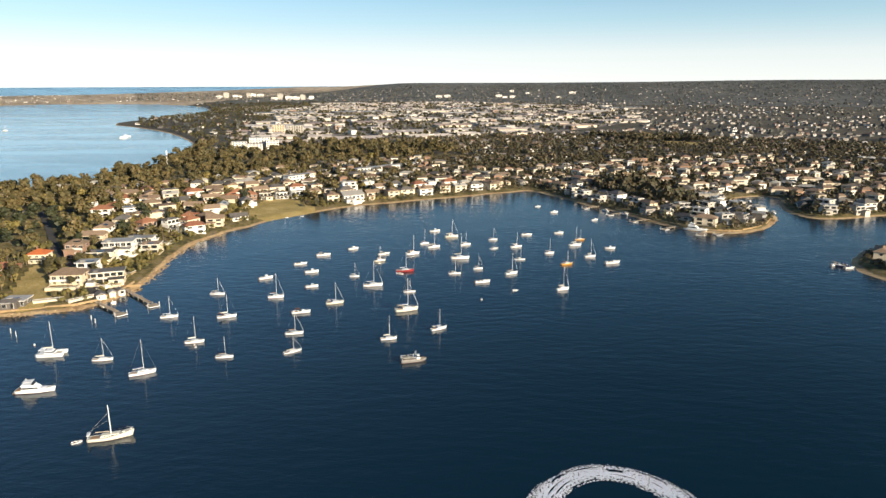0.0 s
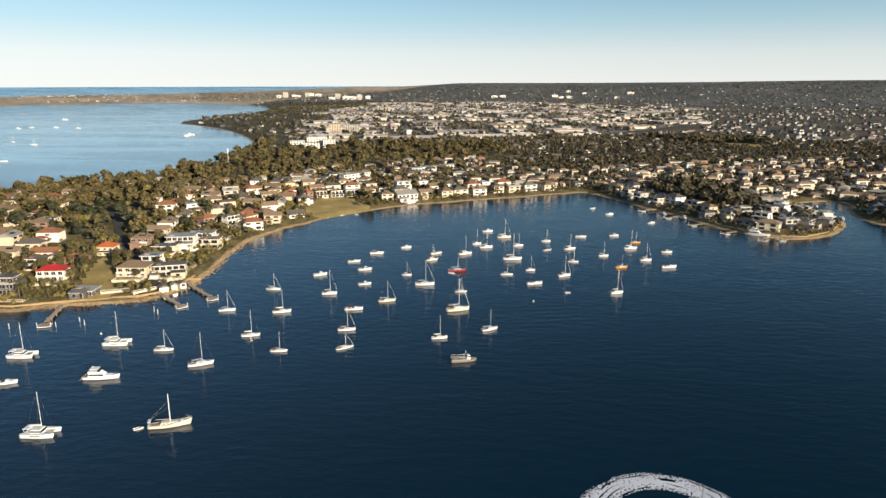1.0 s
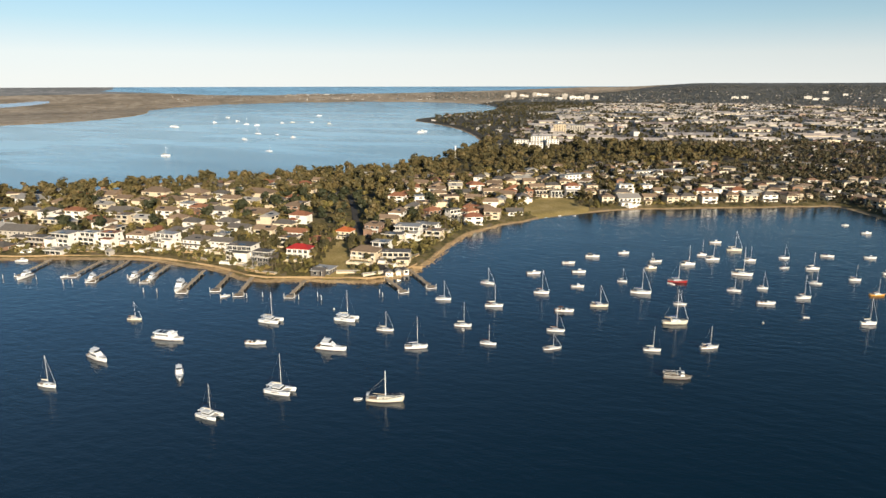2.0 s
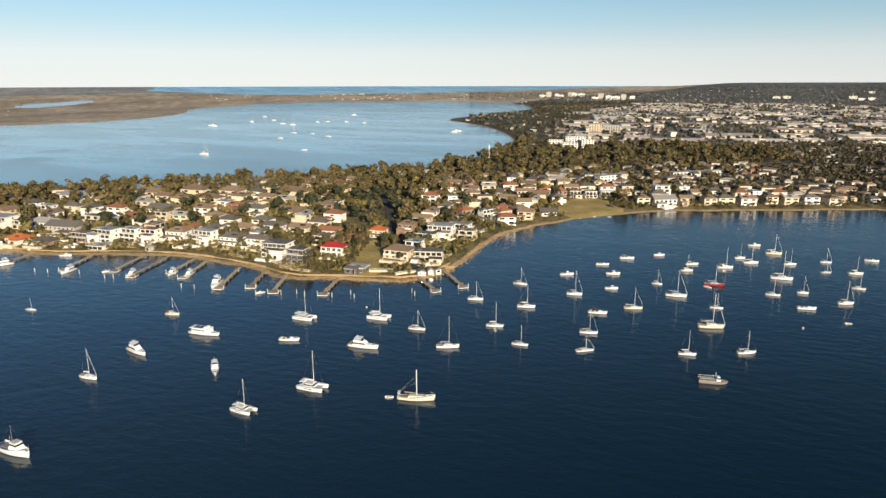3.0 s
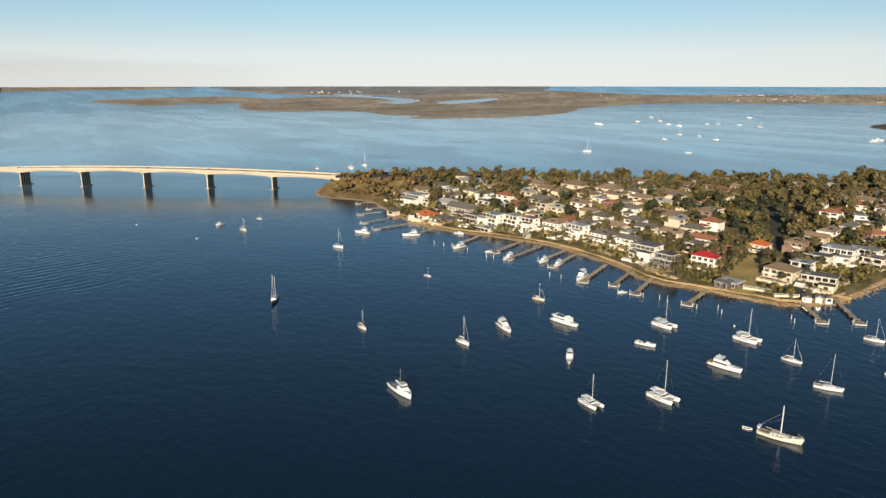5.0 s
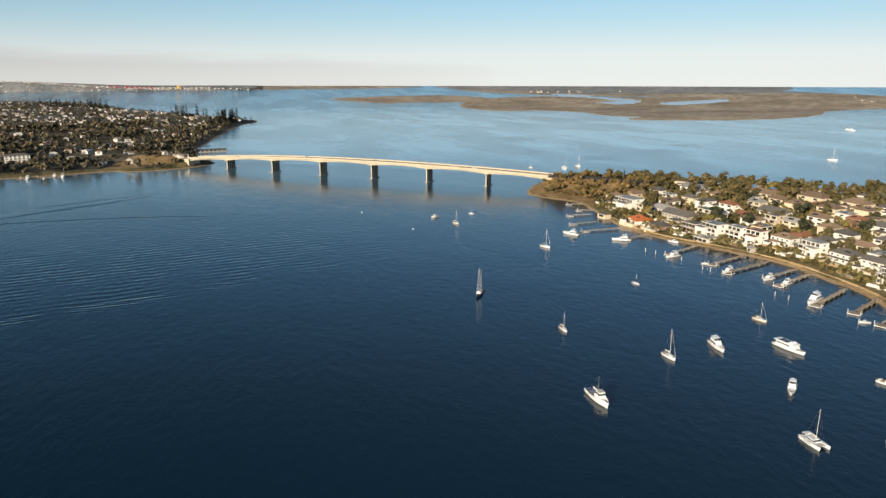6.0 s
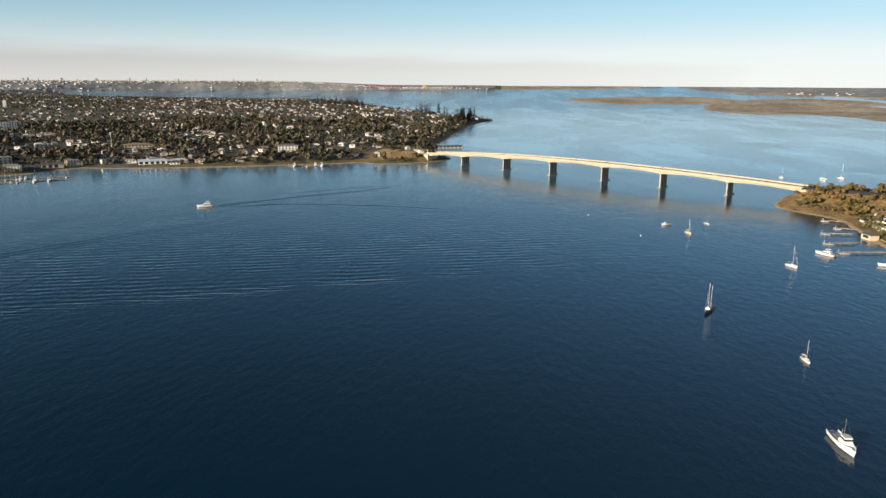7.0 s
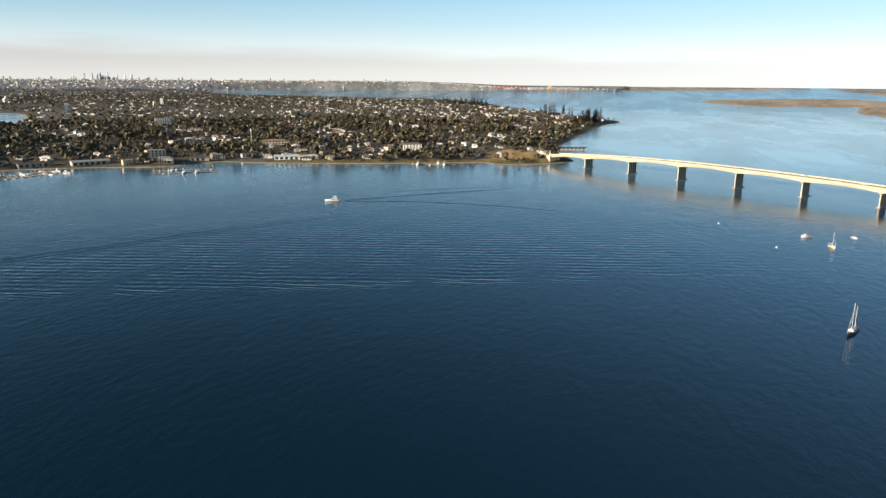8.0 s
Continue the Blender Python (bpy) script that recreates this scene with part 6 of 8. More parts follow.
def stock(n, fine, seed, group, walls, roofs):
    r = random.Random(seed)
    out = []
    for i in range(n):
        wall, roof = r.choice(walls), r.choice(roofs)
        out.append(Kind(house(r.uniform(11.5, 16.5), r.uniform(8.5, 12), r.choice((1, 2, 2, 2)), wall, roof, r.choice(("hip", "gable", "flat", "flat", "hip")), r, fine, group)))
    return out


def free(x, y, gap):
    return all((x - a) ** 2 + (y - b) ** 2 > (gap + c) ** 2 for a, b, c in HOUSES)


def rows(x0, x1, y0, y1, turn, dx, dy, seed):
    r = random.Random(seed)
    c, s = math.cos(radians(turn)), math.sin(radians(turn))
    mx, my = (x0 + x1) / 2, (y0 + y1) / 2
    for i in range(int((x1 - x0) / dx) + 1):
        for j in range(int((y1 - y0) / dy) + 1):
            u, v = x0 + i * dx - mx + r.uniform(-3, 3), y0 + j * dy - my + r.uniform(-3, 3) + (6 if i % 2 else 0)
            yield mx + u * c - v * s, my + u * s + v * c


LONG_BLOCKS = ((-72, 838, 96, 44, 1), (-160, 737, 34, 50, 2))
for x, y, w, turn, _ in LONG_BLOCKS:
    for k in range(int(w / 12) + 1):
        q = (k / int(w / 12) - 0.5) * w
        HOUSES.append((x + q * math.cos(radians(turn)), y + q * math.sin(radians(turn)), 6.0))
HOMES_A = stock(12, False, 21, "headland houses", ("cream", "cream", "white", "brick", "cream", "grey", "white", "cream", "white"), ("brown", "slate", "slate", "brown", "metal", "brown", "terracotta"))
HOMES_B = stock(10, False, 22, "waterfront houses across the bay", ("brick", "grey", "dark", "white", "cream", "grey", "dark"), ("slate", "slate", "brown", "slate", "metal"))
spots = [(p, 8, HOMES_A) for p in rows(-720, -170, 330, 760, 8, 23, 27, 1)] + [(p, 28, HOMES_A) for p in rows(-330, 60, 560, 900, 28, 20, 27, 2)]
spots += [(p, 20, HOMES_B) for p in rows(80, 520, 500, 900, 20, 20, 25, 3)] + [(p, 0, HOMES_B) for p in rows(262, 420, 370, 500, 0, 20, 24, 4)]
pts = np.array([p for p, _, _ in spots])
in_s = shore(pts[:, 0], pts[:, 1])
bad = np.maximum.reduce([inside_by(pts[:, 0], pts[:, 1], q) for q in (FIELD, LAWN, FOREST, WOODS_WEST, GULLY)])
in_z = height(pts[:, 0], pts[:, 1], in_s)
roads = np.array([(-650, 341), (-612, 390), (-560, 452), (-505, 520), (-470, 560), (-580, 425), (-535, 485), (-630, 366)])
order = sorted(range(len(spots)), key=lambda i: pts[i][0] ** 2 + pts[i][1] ** 2)
placed = 0
for i in order:
    (x, y), turn, kinds = spots[i]
    if in_s[i] < (17 if kinds is HOMES_A else 11) or bad[i] > -5 or placed >= 178 or (x < -585 and y < 405) or np.hypot(*(roads - (x, y)).T).min() < 24 or not free(x, y, 7):
        continue
    if kinds is HOMES_A and y > 560 and in_s[i] < 120 and x < -330 and house_rng.random() < 0.6:
        continue
    tt = turn if kinds is HOMES_A else facing(x, y) if in_s[i] < 45 else turn
    house_rng.choice(kinds).put(pose(x, y, in_z[i] + 0.3, 0, 0, tt + house_rng.choice((0, 0, 90, 180, -90)) * (in_s[i] > 45)))
    HOUSES.append((x, y, 8.5))
    placed += 1
# Back streets of the headland, filled up to the ridge.
back = []
for i in order:
    (x, y), turn, kinds = spots[i]
    if in_s[i] > (30 if kinds is HOMES_A else 11) and bad[i] < -5 and not (x < -585 and y < 405) and np.hypot(*(roads - (x, y)).T).min() > 22 and free(x, y, 6):
        back.append((x, y, in_z[i]))
        HOUSES.append((x, y, 8.5))
BACK_ROWS = np.array(back)


# ---- trees ----
def leaf_cloud(rng, blobs, n, size):
    """Small bent leaf clumps over a lumpy crown of several blobs; arrays of corners and triangles."""
    vol = np.array([b[3] * b[3] * b[4] for b in blobs])
    pick = rng.choice(len(blobs), n, p=vol / vol.sum())
    b = np.array(blobs)[pick]
    d = rng.normal(size=(n, 3))
    d /= np.linalg.norm(d, axis=1, keepdims=True)
    d[:, 2] = np.where(d[:, 2] < -0.35, -d[:, 2], d[:, 2])
    c = b[:, :3] + d * b[:, [3, 3, 4]] * rng.uniform(0.72, 1.08, (n, 1))
    u = np.cross(d, rng.normal(size=(n, 3)))
    u /= np.linalg.norm(u, axis=1, keepdims=True)
    w = np.cross(d, u) + d * rng.normal(0, 0.5, (n, 1))
    s = size * rng.uniform(0.6, 1.3, (n, 1))
    v = np.stack([c - u * s, c + w * s * 0.8 + d * s * 0.3, c + u * s, c - w * s * 0.8 + d * s * 0.25], 1).reshape(-1, 3)
    k = np.arange(n)[:, None] * 4
    mid = np.average(np.array(blobs)[:, :3], axis=0, weights=vol)
    out = (c - mid) / (np.abs(c - mid).max() + 1e-6)
    nrm = 0.5 * d + 0.8 * out + (0, 0, 0.15) + rng.normal(0, 0.17, (n, 3))
    nrm /= np.linalg.norm(nrm, axis=1, keepdims=True)
    return v, np.concatenate([k + [0, 2, 1], k + [0, 3, 2]]), np.repeat(nrm, 4, 0)


ICO = np.array([(0, 0, -1), (0.72, -0.53, -0.45), (-0.28, -0.85, -0.45), (-0.89, 0, -0.45), (-0.28, 0.85, -0.45), (0.72, 0.53, -0.45), (0.28, -0.85, 0.45), (-0.72, -0.53, 0.45), (-0.72, 0.53, 0.45), (0.28, 0.85, 0.45), (0.89, 0, 0.45), (0, 0, 1)])
ICO_F = np.array([(0, 1, 2), (1, 0, 5), (0, 2, 3), (0, 3, 4), (0, 4, 5), (1, 5, 10), (2, 1, 6), (3, 2, 7), (4, 3, 8), (5, 4, 9), (1, 10, 6), (2, 6, 7), (3, 7, 8), (4, 8, 9), (5, 9, 10), (6, 10, 11), (7, 6, 11), (8, 7, 11), (9, 8, 11), (10, 9, 11)])


OCT = np.array([(1, 0, 0), (-1, 0, 0), (0, 1, 0), (0, -1, 0), (0, 0, 1), (0, 0, -0.8)])
OCT_F = np.array([(0, 2, 4), (2, 1, 4), (1, 3, 4), (3, 0, 4), (2, 0, 5), (1, 2, 5), (3, 1, 5), (0, 3, 5)])


def crown_of(rng, tall, wide, n_blobs, n, size, core=0.74, light=False):
    blobs = []
    for i in range(n_blobs):
        a, r = rng.uniform(0, 6.28), wide * rng.uniform(0.1, 0.55) * (i > 0)
        h = tall * (0.58 if i == 0 else rng.uniform(0.42, 0.86))
        q = wide * (rng.uniform(0.52, 0.68) if i == 0 else rng.uniform(0.28, 0.55))
        blobs.append((r * math.cos(a), r * math.sin(a), h, q, q * rng.uniform(0.6, 0.95)))
    v, f, nrm = leaf_cloud(rng, blobs, n, size)
    vs, fs, ns, k = [v], [f], [nrm], len(v)
    for b in blobs:
        base, tri = (OCT, OCT_F) if light else (ICO, ICO_F)
        vs.append(np.array(b[:3]) + base * np.array([b[3], b[3], b[4]]) * core * rng.uniform(0.8, 1.2, (len(base), 1)))
        fs.append(tri + k)
        ns.append(base / np.linalg.norm(base, axis=1, keepdims=True))
        k += len(base)
    return np.concatenate(vs), np.concatenate(fs), blobs, np.concatenate(ns)


def pine_of(rng, tall, n, size):
    h = rng.uniform(0.1, 1.0, n) ** 1.1
    layer = np.round(h * 11) / 11
    r = tall * 0.2 * (1.05 - layer) + 0.2
    a = rng.uniform(0, 6.28, n)
    rr = r * rng.uniform(0.45, 1.05, n)
    c = np.stack([rr * np.cos(a), rr * np.sin(a), tall * layer + rng.normal(0, 0.15, n)], 1)
    o = np.stack([np.cos(a), np.sin(a), np.full(n, 0.25)], 1) * size * 1.3
    u = np.stack([-np.sin(a), np.cos(a), np.zeros(n)], 1) * size * 0.6
    v = np.stack([c - o - u, c + o, c - o + u], 1).reshape(-1, 3)
    return v, np.arange(3 * n).reshape(-1, 3)


def broadleaf(seed, tall, wide, leaf, label, n=420):
    rng = np.random.default_rng(seed)
    t = thing("tree", label, "tree", "garden and street trees")
    v, f, blobs, nrm = crown_of(rng, tall, wide, 7, n, 0.55, 0.7)
    g = Geo().rod((0, 0, -1.5), (0.15, 0.1, tall * 0.42), 0.035 * tall, 0.022 * tall, 7)
    for b in blobs[:5]:
        g.rod((0.15, 0.1, tall * 0.34), (b[0] * 0.8, b[1] * 0.8, b[2] - b[4] * 0.2), 0.014 * tall, 0.006 * tall, 5)
    part("trunk", g, BARK, t)
    part("crown", mesh_np("crown", v, f, [leaf], normals=nrm), None, t)
    return t


def norfolk_pine(seed):
    t = thing("pine_tree", "tall dark Norfolk pine with tiered branches", "tree", "pines")
    v, f = pine_of(np.random.default_rng(seed), 20, 1000, 0.95)
    part("trunk", Geo().rod((0, 0, -1.5), (0, 0, 19.6), 0.38, 0.06, 7), BARK, t)
    part("crown", mesh_np("crown", v, f, [LEAF_DARK]), None, t)
    return t


def palm(seed):
    rng = np.random.default_rng(seed)
    t = thing("palm_tree", "slender garden palm with arching fronds", "tree", "palms")
    part("trunk", Geo().rod((0, 0, -1), (0.3, 0.1, 7.0), 0.22, 0.14, 7), BARK, t)
    v, f = [], []
    for i in range(16):
        a, dr = 2 * math.pi * i / 16 + rng.uniform(-0.2, 0.2), rng.uniform(0.2, 1.0)
        k = len(v)
        for j in range(5):
            s = j / 4
            r, z = 2.6 * s, 7.0 + 1.5 * s - 2.4 * dr * s * s
            wd = 0.42 * math.sin(math.pi * min(s * 0.9 + 0.1, 1))
            v += [(0.3 + r * math.cos(a) - wd * math.sin(a), 0.1 + r * math.sin(a) + wd * math.cos(a), z - 0.15), (0.3 + r * math.cos(a) + wd * math.sin(a), 0.1 + r * math.sin(a) - wd * math.cos(a), z - 0.15)]
        for j in range(4):
            q = k + 2 * j
            f += [(q, q + 1, q + 3), (q, q + 3, q + 2)]
    part("crown", mesh_np("crown", v, f, [LEAF_LIGHT]), None, t)
    return t


TREES = [Kind(broadleaf(s, ta, wi, lf, lb)) for s, ta, wi, lf, lb in (
    (1, 11, 4.6, LEAF, "broad olive-green eucalypt with open crown"), (2, 13, 5.0, LEAF, "tall olive eucalypt with lumpy crown"), (3, 9, 4.2, LEAF_LIGHT, "yellow-green garden tree with round clumps"),
    (4, 10, 4.4, LEAF, "grey-green street tree with dense crown"), (5, 7, 3.4, LEAF_LIGHT, "small bright garden tree"))]
PALM, PINE = Kind(palm(5)), Kind(norfolk_pine(6))
tree_rng = np.random.default_rng(77)


def scatter(n, a0, a1, r0, r1):
    a = np.radians(tree_rng.uniform(a0, a1, n))
    r = np.sqrt(tree_rng.uniform(r0 * r0, r1 * r1, n))
    x, y = -np.sin(a) * r, np.cos(a) * r
    s = shore(x, y)
    return x, y, s, height(x, y, s)


def patch(x, y, size):
    """Slow variation over the country, 0 to 1: built-up blocks against parks."""
    a, b = x / size, y / size
    return 0.5 + 0.25 * (np.sin(a * 6.1 + 1.7 * np.sin(b * 4.3)) + np.sin(b * 5.7 + 1.9 * np.sin(a * 3.9 + 1)))


HP = np.array(HOUSES)


def clear_of_houses(x, y, gap=0.0):
    ok = np.ones(x.shape, bool)
    for a, b, c in HP:
        ok &= (x - a) ** 2 + (y - b) ** 2 > (c * 0.85 + gap) ** 2
    return ok


def clear_of_roads(x, y):
    ok = np.ones(x.shape, bool)
    for (ax, ay), (bx, by), w in (((-684, 298), (-440, 600), 11), ((-187, 347), (-246, 420), 4), ((-246, 420), (-340, 560), 4), ((-560, 345), (-280, 430), 6), ((-330, 560), (80, 790), 6)):
        dx, dy = bx - ax, by - ay
        t = np.clip(((x - ax) * dx + (y - ay) * dy) / (dx * dx + dy * dy), 0, 1)
        ok &= (x - ax - t * dx) ** 2 + (y - ay - t * dy) ** 2 > w * w
    return ok


# Headland gardens: the nearest trees are things of their own, the rest one mass.
x, y, s, z = scatter(19000, 2, 67, 300, 950)
point_end = (x < -600) & (y < 420)
back_shore = (np.hypot(x, y) > 640) & (x < -330)
keep = (s > 9) & (inside_by(x, y, FIELD) < -2) & (inside_by(x, y, LAWN) < 0) & (inside_by(x, y, FOREST) < 0) & clear_of_roads(x, y)
keep &= clear_of_houses(x, y, 0.2) | (back_shore & (tree_rng.random(x.shape) < 0.25))
keep &= ~point_end | (inside_by(x, y, POINT_BANK) < 0) | ((s > 13) & (patch(x, y, 60) > 0.2))
keep &= (tree_rng.random(x.shape) < np.where(point_end, 0.8, np.where(back_shore, 0.36, np.where(inside_by(x, y, GULLY) > 0, 0.26, np.where(s < 25, 0.4, np.where((y > 600) & (x > -260), 0.36, 0.48))))))
x, y, s, z = x[keep], y[keep], s[keep], z[keep]
near = np.argsort(np.hypot(x, y))
for i in near[:196]:
    low = s[i] < 30
    k = tree_rng.choice((0, 2, 2, 4, 4, 4)) if low else tree_rng.choice((0, 1, 3, 3, 0, 2, 2))
    if low and tree_rng.random() < 0.25:
        PALM.put(at(x[i], y[i], z[i], tree_rng.uniform(0, 360), tree_rng.uniform(0.7, 1.1)))
    else:
        TREES[k].put(at(x[i], y[i], z[i], tree_rng.uniform(0, 360), tree_rng.uniform(0.45, 0.85) * (0.62 if low else 1.1)))


def grove(name, label, x, y, z, tall, leaf, n_leaf=26, size=1.5, kinds=6, pines=False, blobs=3):
    """Many trees as one mass; each has its own clumps, trunk height and turn."""
    rng = np.random.default_rng(len(x) + 5)
    temps = []
    for i in range(kinds):
        if pines:
            v, f = pine_of(rng, 1.0, n_leaf, 0.05)
            temps.append((v, f, v * (1, 1, 0.2) + (0, 0, 0.1)))
        else:
            v, f, _, nrm = crown_of(rng, 1.0, 0.4, blobs, n_leaf, size / 10.0, 0.74, True)
            temps.append((v, f, nrm))
    which = rng.integers(0, kinds, len(x))
    px, py, pz, k = sink(x, y, z)
    V, F, N, off = [], [], [], 0
    for i, (v, f, nrm) in enumerate(temps):
        m = which == i
        c = m.sum()
        if not c:
            continue
        a = rng.uniform(0, 6.28, c)
        h = (tall if np.isscalar(tall) else tall[m]) * rng.uniform(0.5, 1.35, c) * k[m]
        w = h * rng.uniform(0.85, 1.25, c)
        ca, sa = np.cos(a)[:, None], np.sin(a)[:, None]
        q = np.stack([(v[:, 0] * ca - v[:, 1] * sa) * w[:, None] + px[m][:, None], (v[:, 0] * sa + v[:, 1] * ca) * w[:, None] + py[m][:, None], v[:, 2] * h[:, None] + pz[m][:, None] - 0.12 * h[:, None]], -1)
        V.append(q.reshape(-1, 3))
        N.append(np.stack([nrm[:, 0] * ca - nrm[:, 1] * sa, nrm[:, 0] * sa + nrm[:, 1] * ca, np.broadcast_to(nrm[:, 2], (c, len(v)))], -1).reshape(-1, 3))
        F.append((f[None] + (np.arange(c) * len(v))[:, None, None] + off).reshape(-1, 3))
        off += c * len(v)
    return tagged(new(name, mesh_np(name, np.concatenate(V), np.concatenate(F), [leaf], normals=np.concatenate(N))), label, "trees", kind="stuff")


r = near[196:]
tall = np.where(((np.hypot(x[r], y[r]) > 640) & (x[r] < -260)) | (inside_by(x[r], y[r], GULLY) > 0), tree_rng.choice((7.0, 10.5, 15.0), len(r), p=(0.3, 0.4, 0.3)), np.where(s[r] < 30, 4.2, np.where(x[r] < -585, 6.5, tree_rng.choice((5.5, 7.5, 11.0), len(r), p=(0.4, 0.4, 0.2)))))
tip = inside_by(x[r], y[r], POINT_BANK) > 0
grove("point_scrub", "olive and golden-brown scrub and small trees on the grassy point", x[r[tip]], y[r[tip]], z[r[tip]], np.where(s[r[tip]] < 22, 5.5, tree_rng.choice((8.0, 10.5), tip.sum())), LEAF_TIP, 60, 0.95, blobs=6)
tall, r = tall[~tip], r[~tip]
dull = tree_rng.random(len(r)) < np.where(tall > 8, 0.92, 0.42)
# Some tall gully trees take dark leaves: the gully's shade, put into colour.
deep = dull & (tall > 10) & (np.hypot(x[r], y[r]) < 660) & (tree_rng.random(len(r)) < 0.45)
grove("gully_trees", "tall gully trees with the gully's shade in their dark leaf colour", x[r[deep]], y[r[deep]], z[r[deep]], 12.0, LEAF_DARK, 60, 1.0, blobs=6)
dull &= ~deep
r1, r2 = r[dull], r[~dull & ~deep]
grove("headland_trees", "dense olive-green garden trees between the houses", x[r1], y[r1], z[r1], tall[dull], LEAF, 70, 0.9, blobs=6)
grove("garden_trees", "yellow-green garden trees between the houses", x[r2], y[r2], z[r2], tall[~dull & ~deep], LEAF_LIGHT, 48, 1.05, blobs=5)

# Shrubs along the gardens and shore.
x, y, s, z = scatter(16000, 2, 66, 330, 760)
keep = (s > 7) & (s < 260) & (inside_by(x, y, POINT_BANK) < 0) & (inside_by(x, y, FIELD) < 0) & (inside_by(x, y, GULLY) < 0) & (inside_by(x, y, LAWN) < 0) & clear_of_houses(x, y, -1.5) & clear_of_roads(x, y) & (tree_rng.random(x.shape) < np.where(s < 40, 0.95, 0.8))
grove("garden_shrubs", "yellow-green shrubs and hedges in riverside gardens", x[keep], y[keep], z[keep], 3.8, LEAF_LIGHT, 10, 2.0, blobs=2)

# Forest behind the beach houses and round the bay.
x, y, s, z = scatter(10000, -6, 38, 680, 1350)
keep = (s > 6) & (np.hypot(x + 318, y - 1100) > 62) & ((inside_by(x, y, FOREST) > 0) | ((s < 38) & (x < -330))) & (tree_rng.random(x.shape) < np.clip(1.05 - 1.0 * patch(x, y, 110), 0.12, 0.9))
grove("forest", "dense brown-green eucalypt forest behind the houses", x[keep], y[keep], z[keep], tree_rng.choice((6.0, 9.0, 12.5, 17.0), keep.sum(), p=(0.3, 0.35, 0.25, 0.1)), LEAF, 84, 0.85, blobs=6)

# Boulders and rock shelves at the water's edge.
x, y, s, z = scatter(160000, 0, 66, 320, 760)
rocky = (x > -235) & (x < -150) & (y < 520)
keep = (s > -3.0) & (s < 3.5) & (tree_rng.random(x.shape) < np.where(rocky, 0.55, 0.16))
x, y, z = x[keep], y[keep], z[keep]
size = tree_rng.uniform(0.25, 0.9, len(x)) * np.where(rocky[keep], 1.3, 0.8)
rot = tree_rng.uniform(0, 6.28, len(x))
shape = ICO[None] * tree_rng.uniform(0.7, 1.25, (len(x), 12, 1)) * np.stack([size, size * 0.75, size * 0.5], -1)[:, None]
ca, sa = np.cos(rot)[:, None], np.sin(rot)[:, None]
V = np.stack([shape[..., 0] * ca - shape[..., 1] * sa + x[:, None], shape[..., 0] * sa + shape[..., 1] * ca + y[:, None], shape[..., 2] + z[:, None]], -1).reshape(-1, 3)
F = (ICO_F[None] + (np.arange(len(x)) * 12)[:, None, None]).reshape(-1, 3)
tagged(new("shore_rocks", mesh_np("shore_rocks", V, F, [SANDSTONE])), "tan sandstone boulders along the waterline", "rocks", kind="stuff")

# Across the bay.
x, y, s, z = scatter(22000, -40, 12, 480, 1350)
woods = (inside_by(x, y, WOODS_WEST) > 0) | (inside_by(x, y, PARK_FAR) > 0)
keep = (s > 8) & (inside_by(x, y, FOREST) < 0) & (inside_by(x, y, INDUSTRY) < 0) & (inside_by(x, y, OVAL) < 0) & (woods | (clear_of_houses(x, y, 0.5) & (tree_rng.random(x.shape) < np.where(s < 60, 0.3, 0.5))))
grove("suburb_trees", "street and garden trees among suburban roofs", x[keep], y[keep], z[keep], np.where(woods[keep], 12.0, 7.5), LEAF_MID, 11, 1.75, blobs=2)


x, y, s, z = scatter(9000, -36, 4, 490, 1000)
keep = (s > 4) & (inside_by(x, y, FOREST) < 0) & (inside_by(x, y, WOODS_WEST) < 0) & clear_of_houses(x, y, -1.2)
grove("bay_gardens", "olive shrubs and hedges round the houses across the bay", x[keep], y[keep], z[keep], 4.2, LEAF_MID, 8, 2.0, blobs=1)


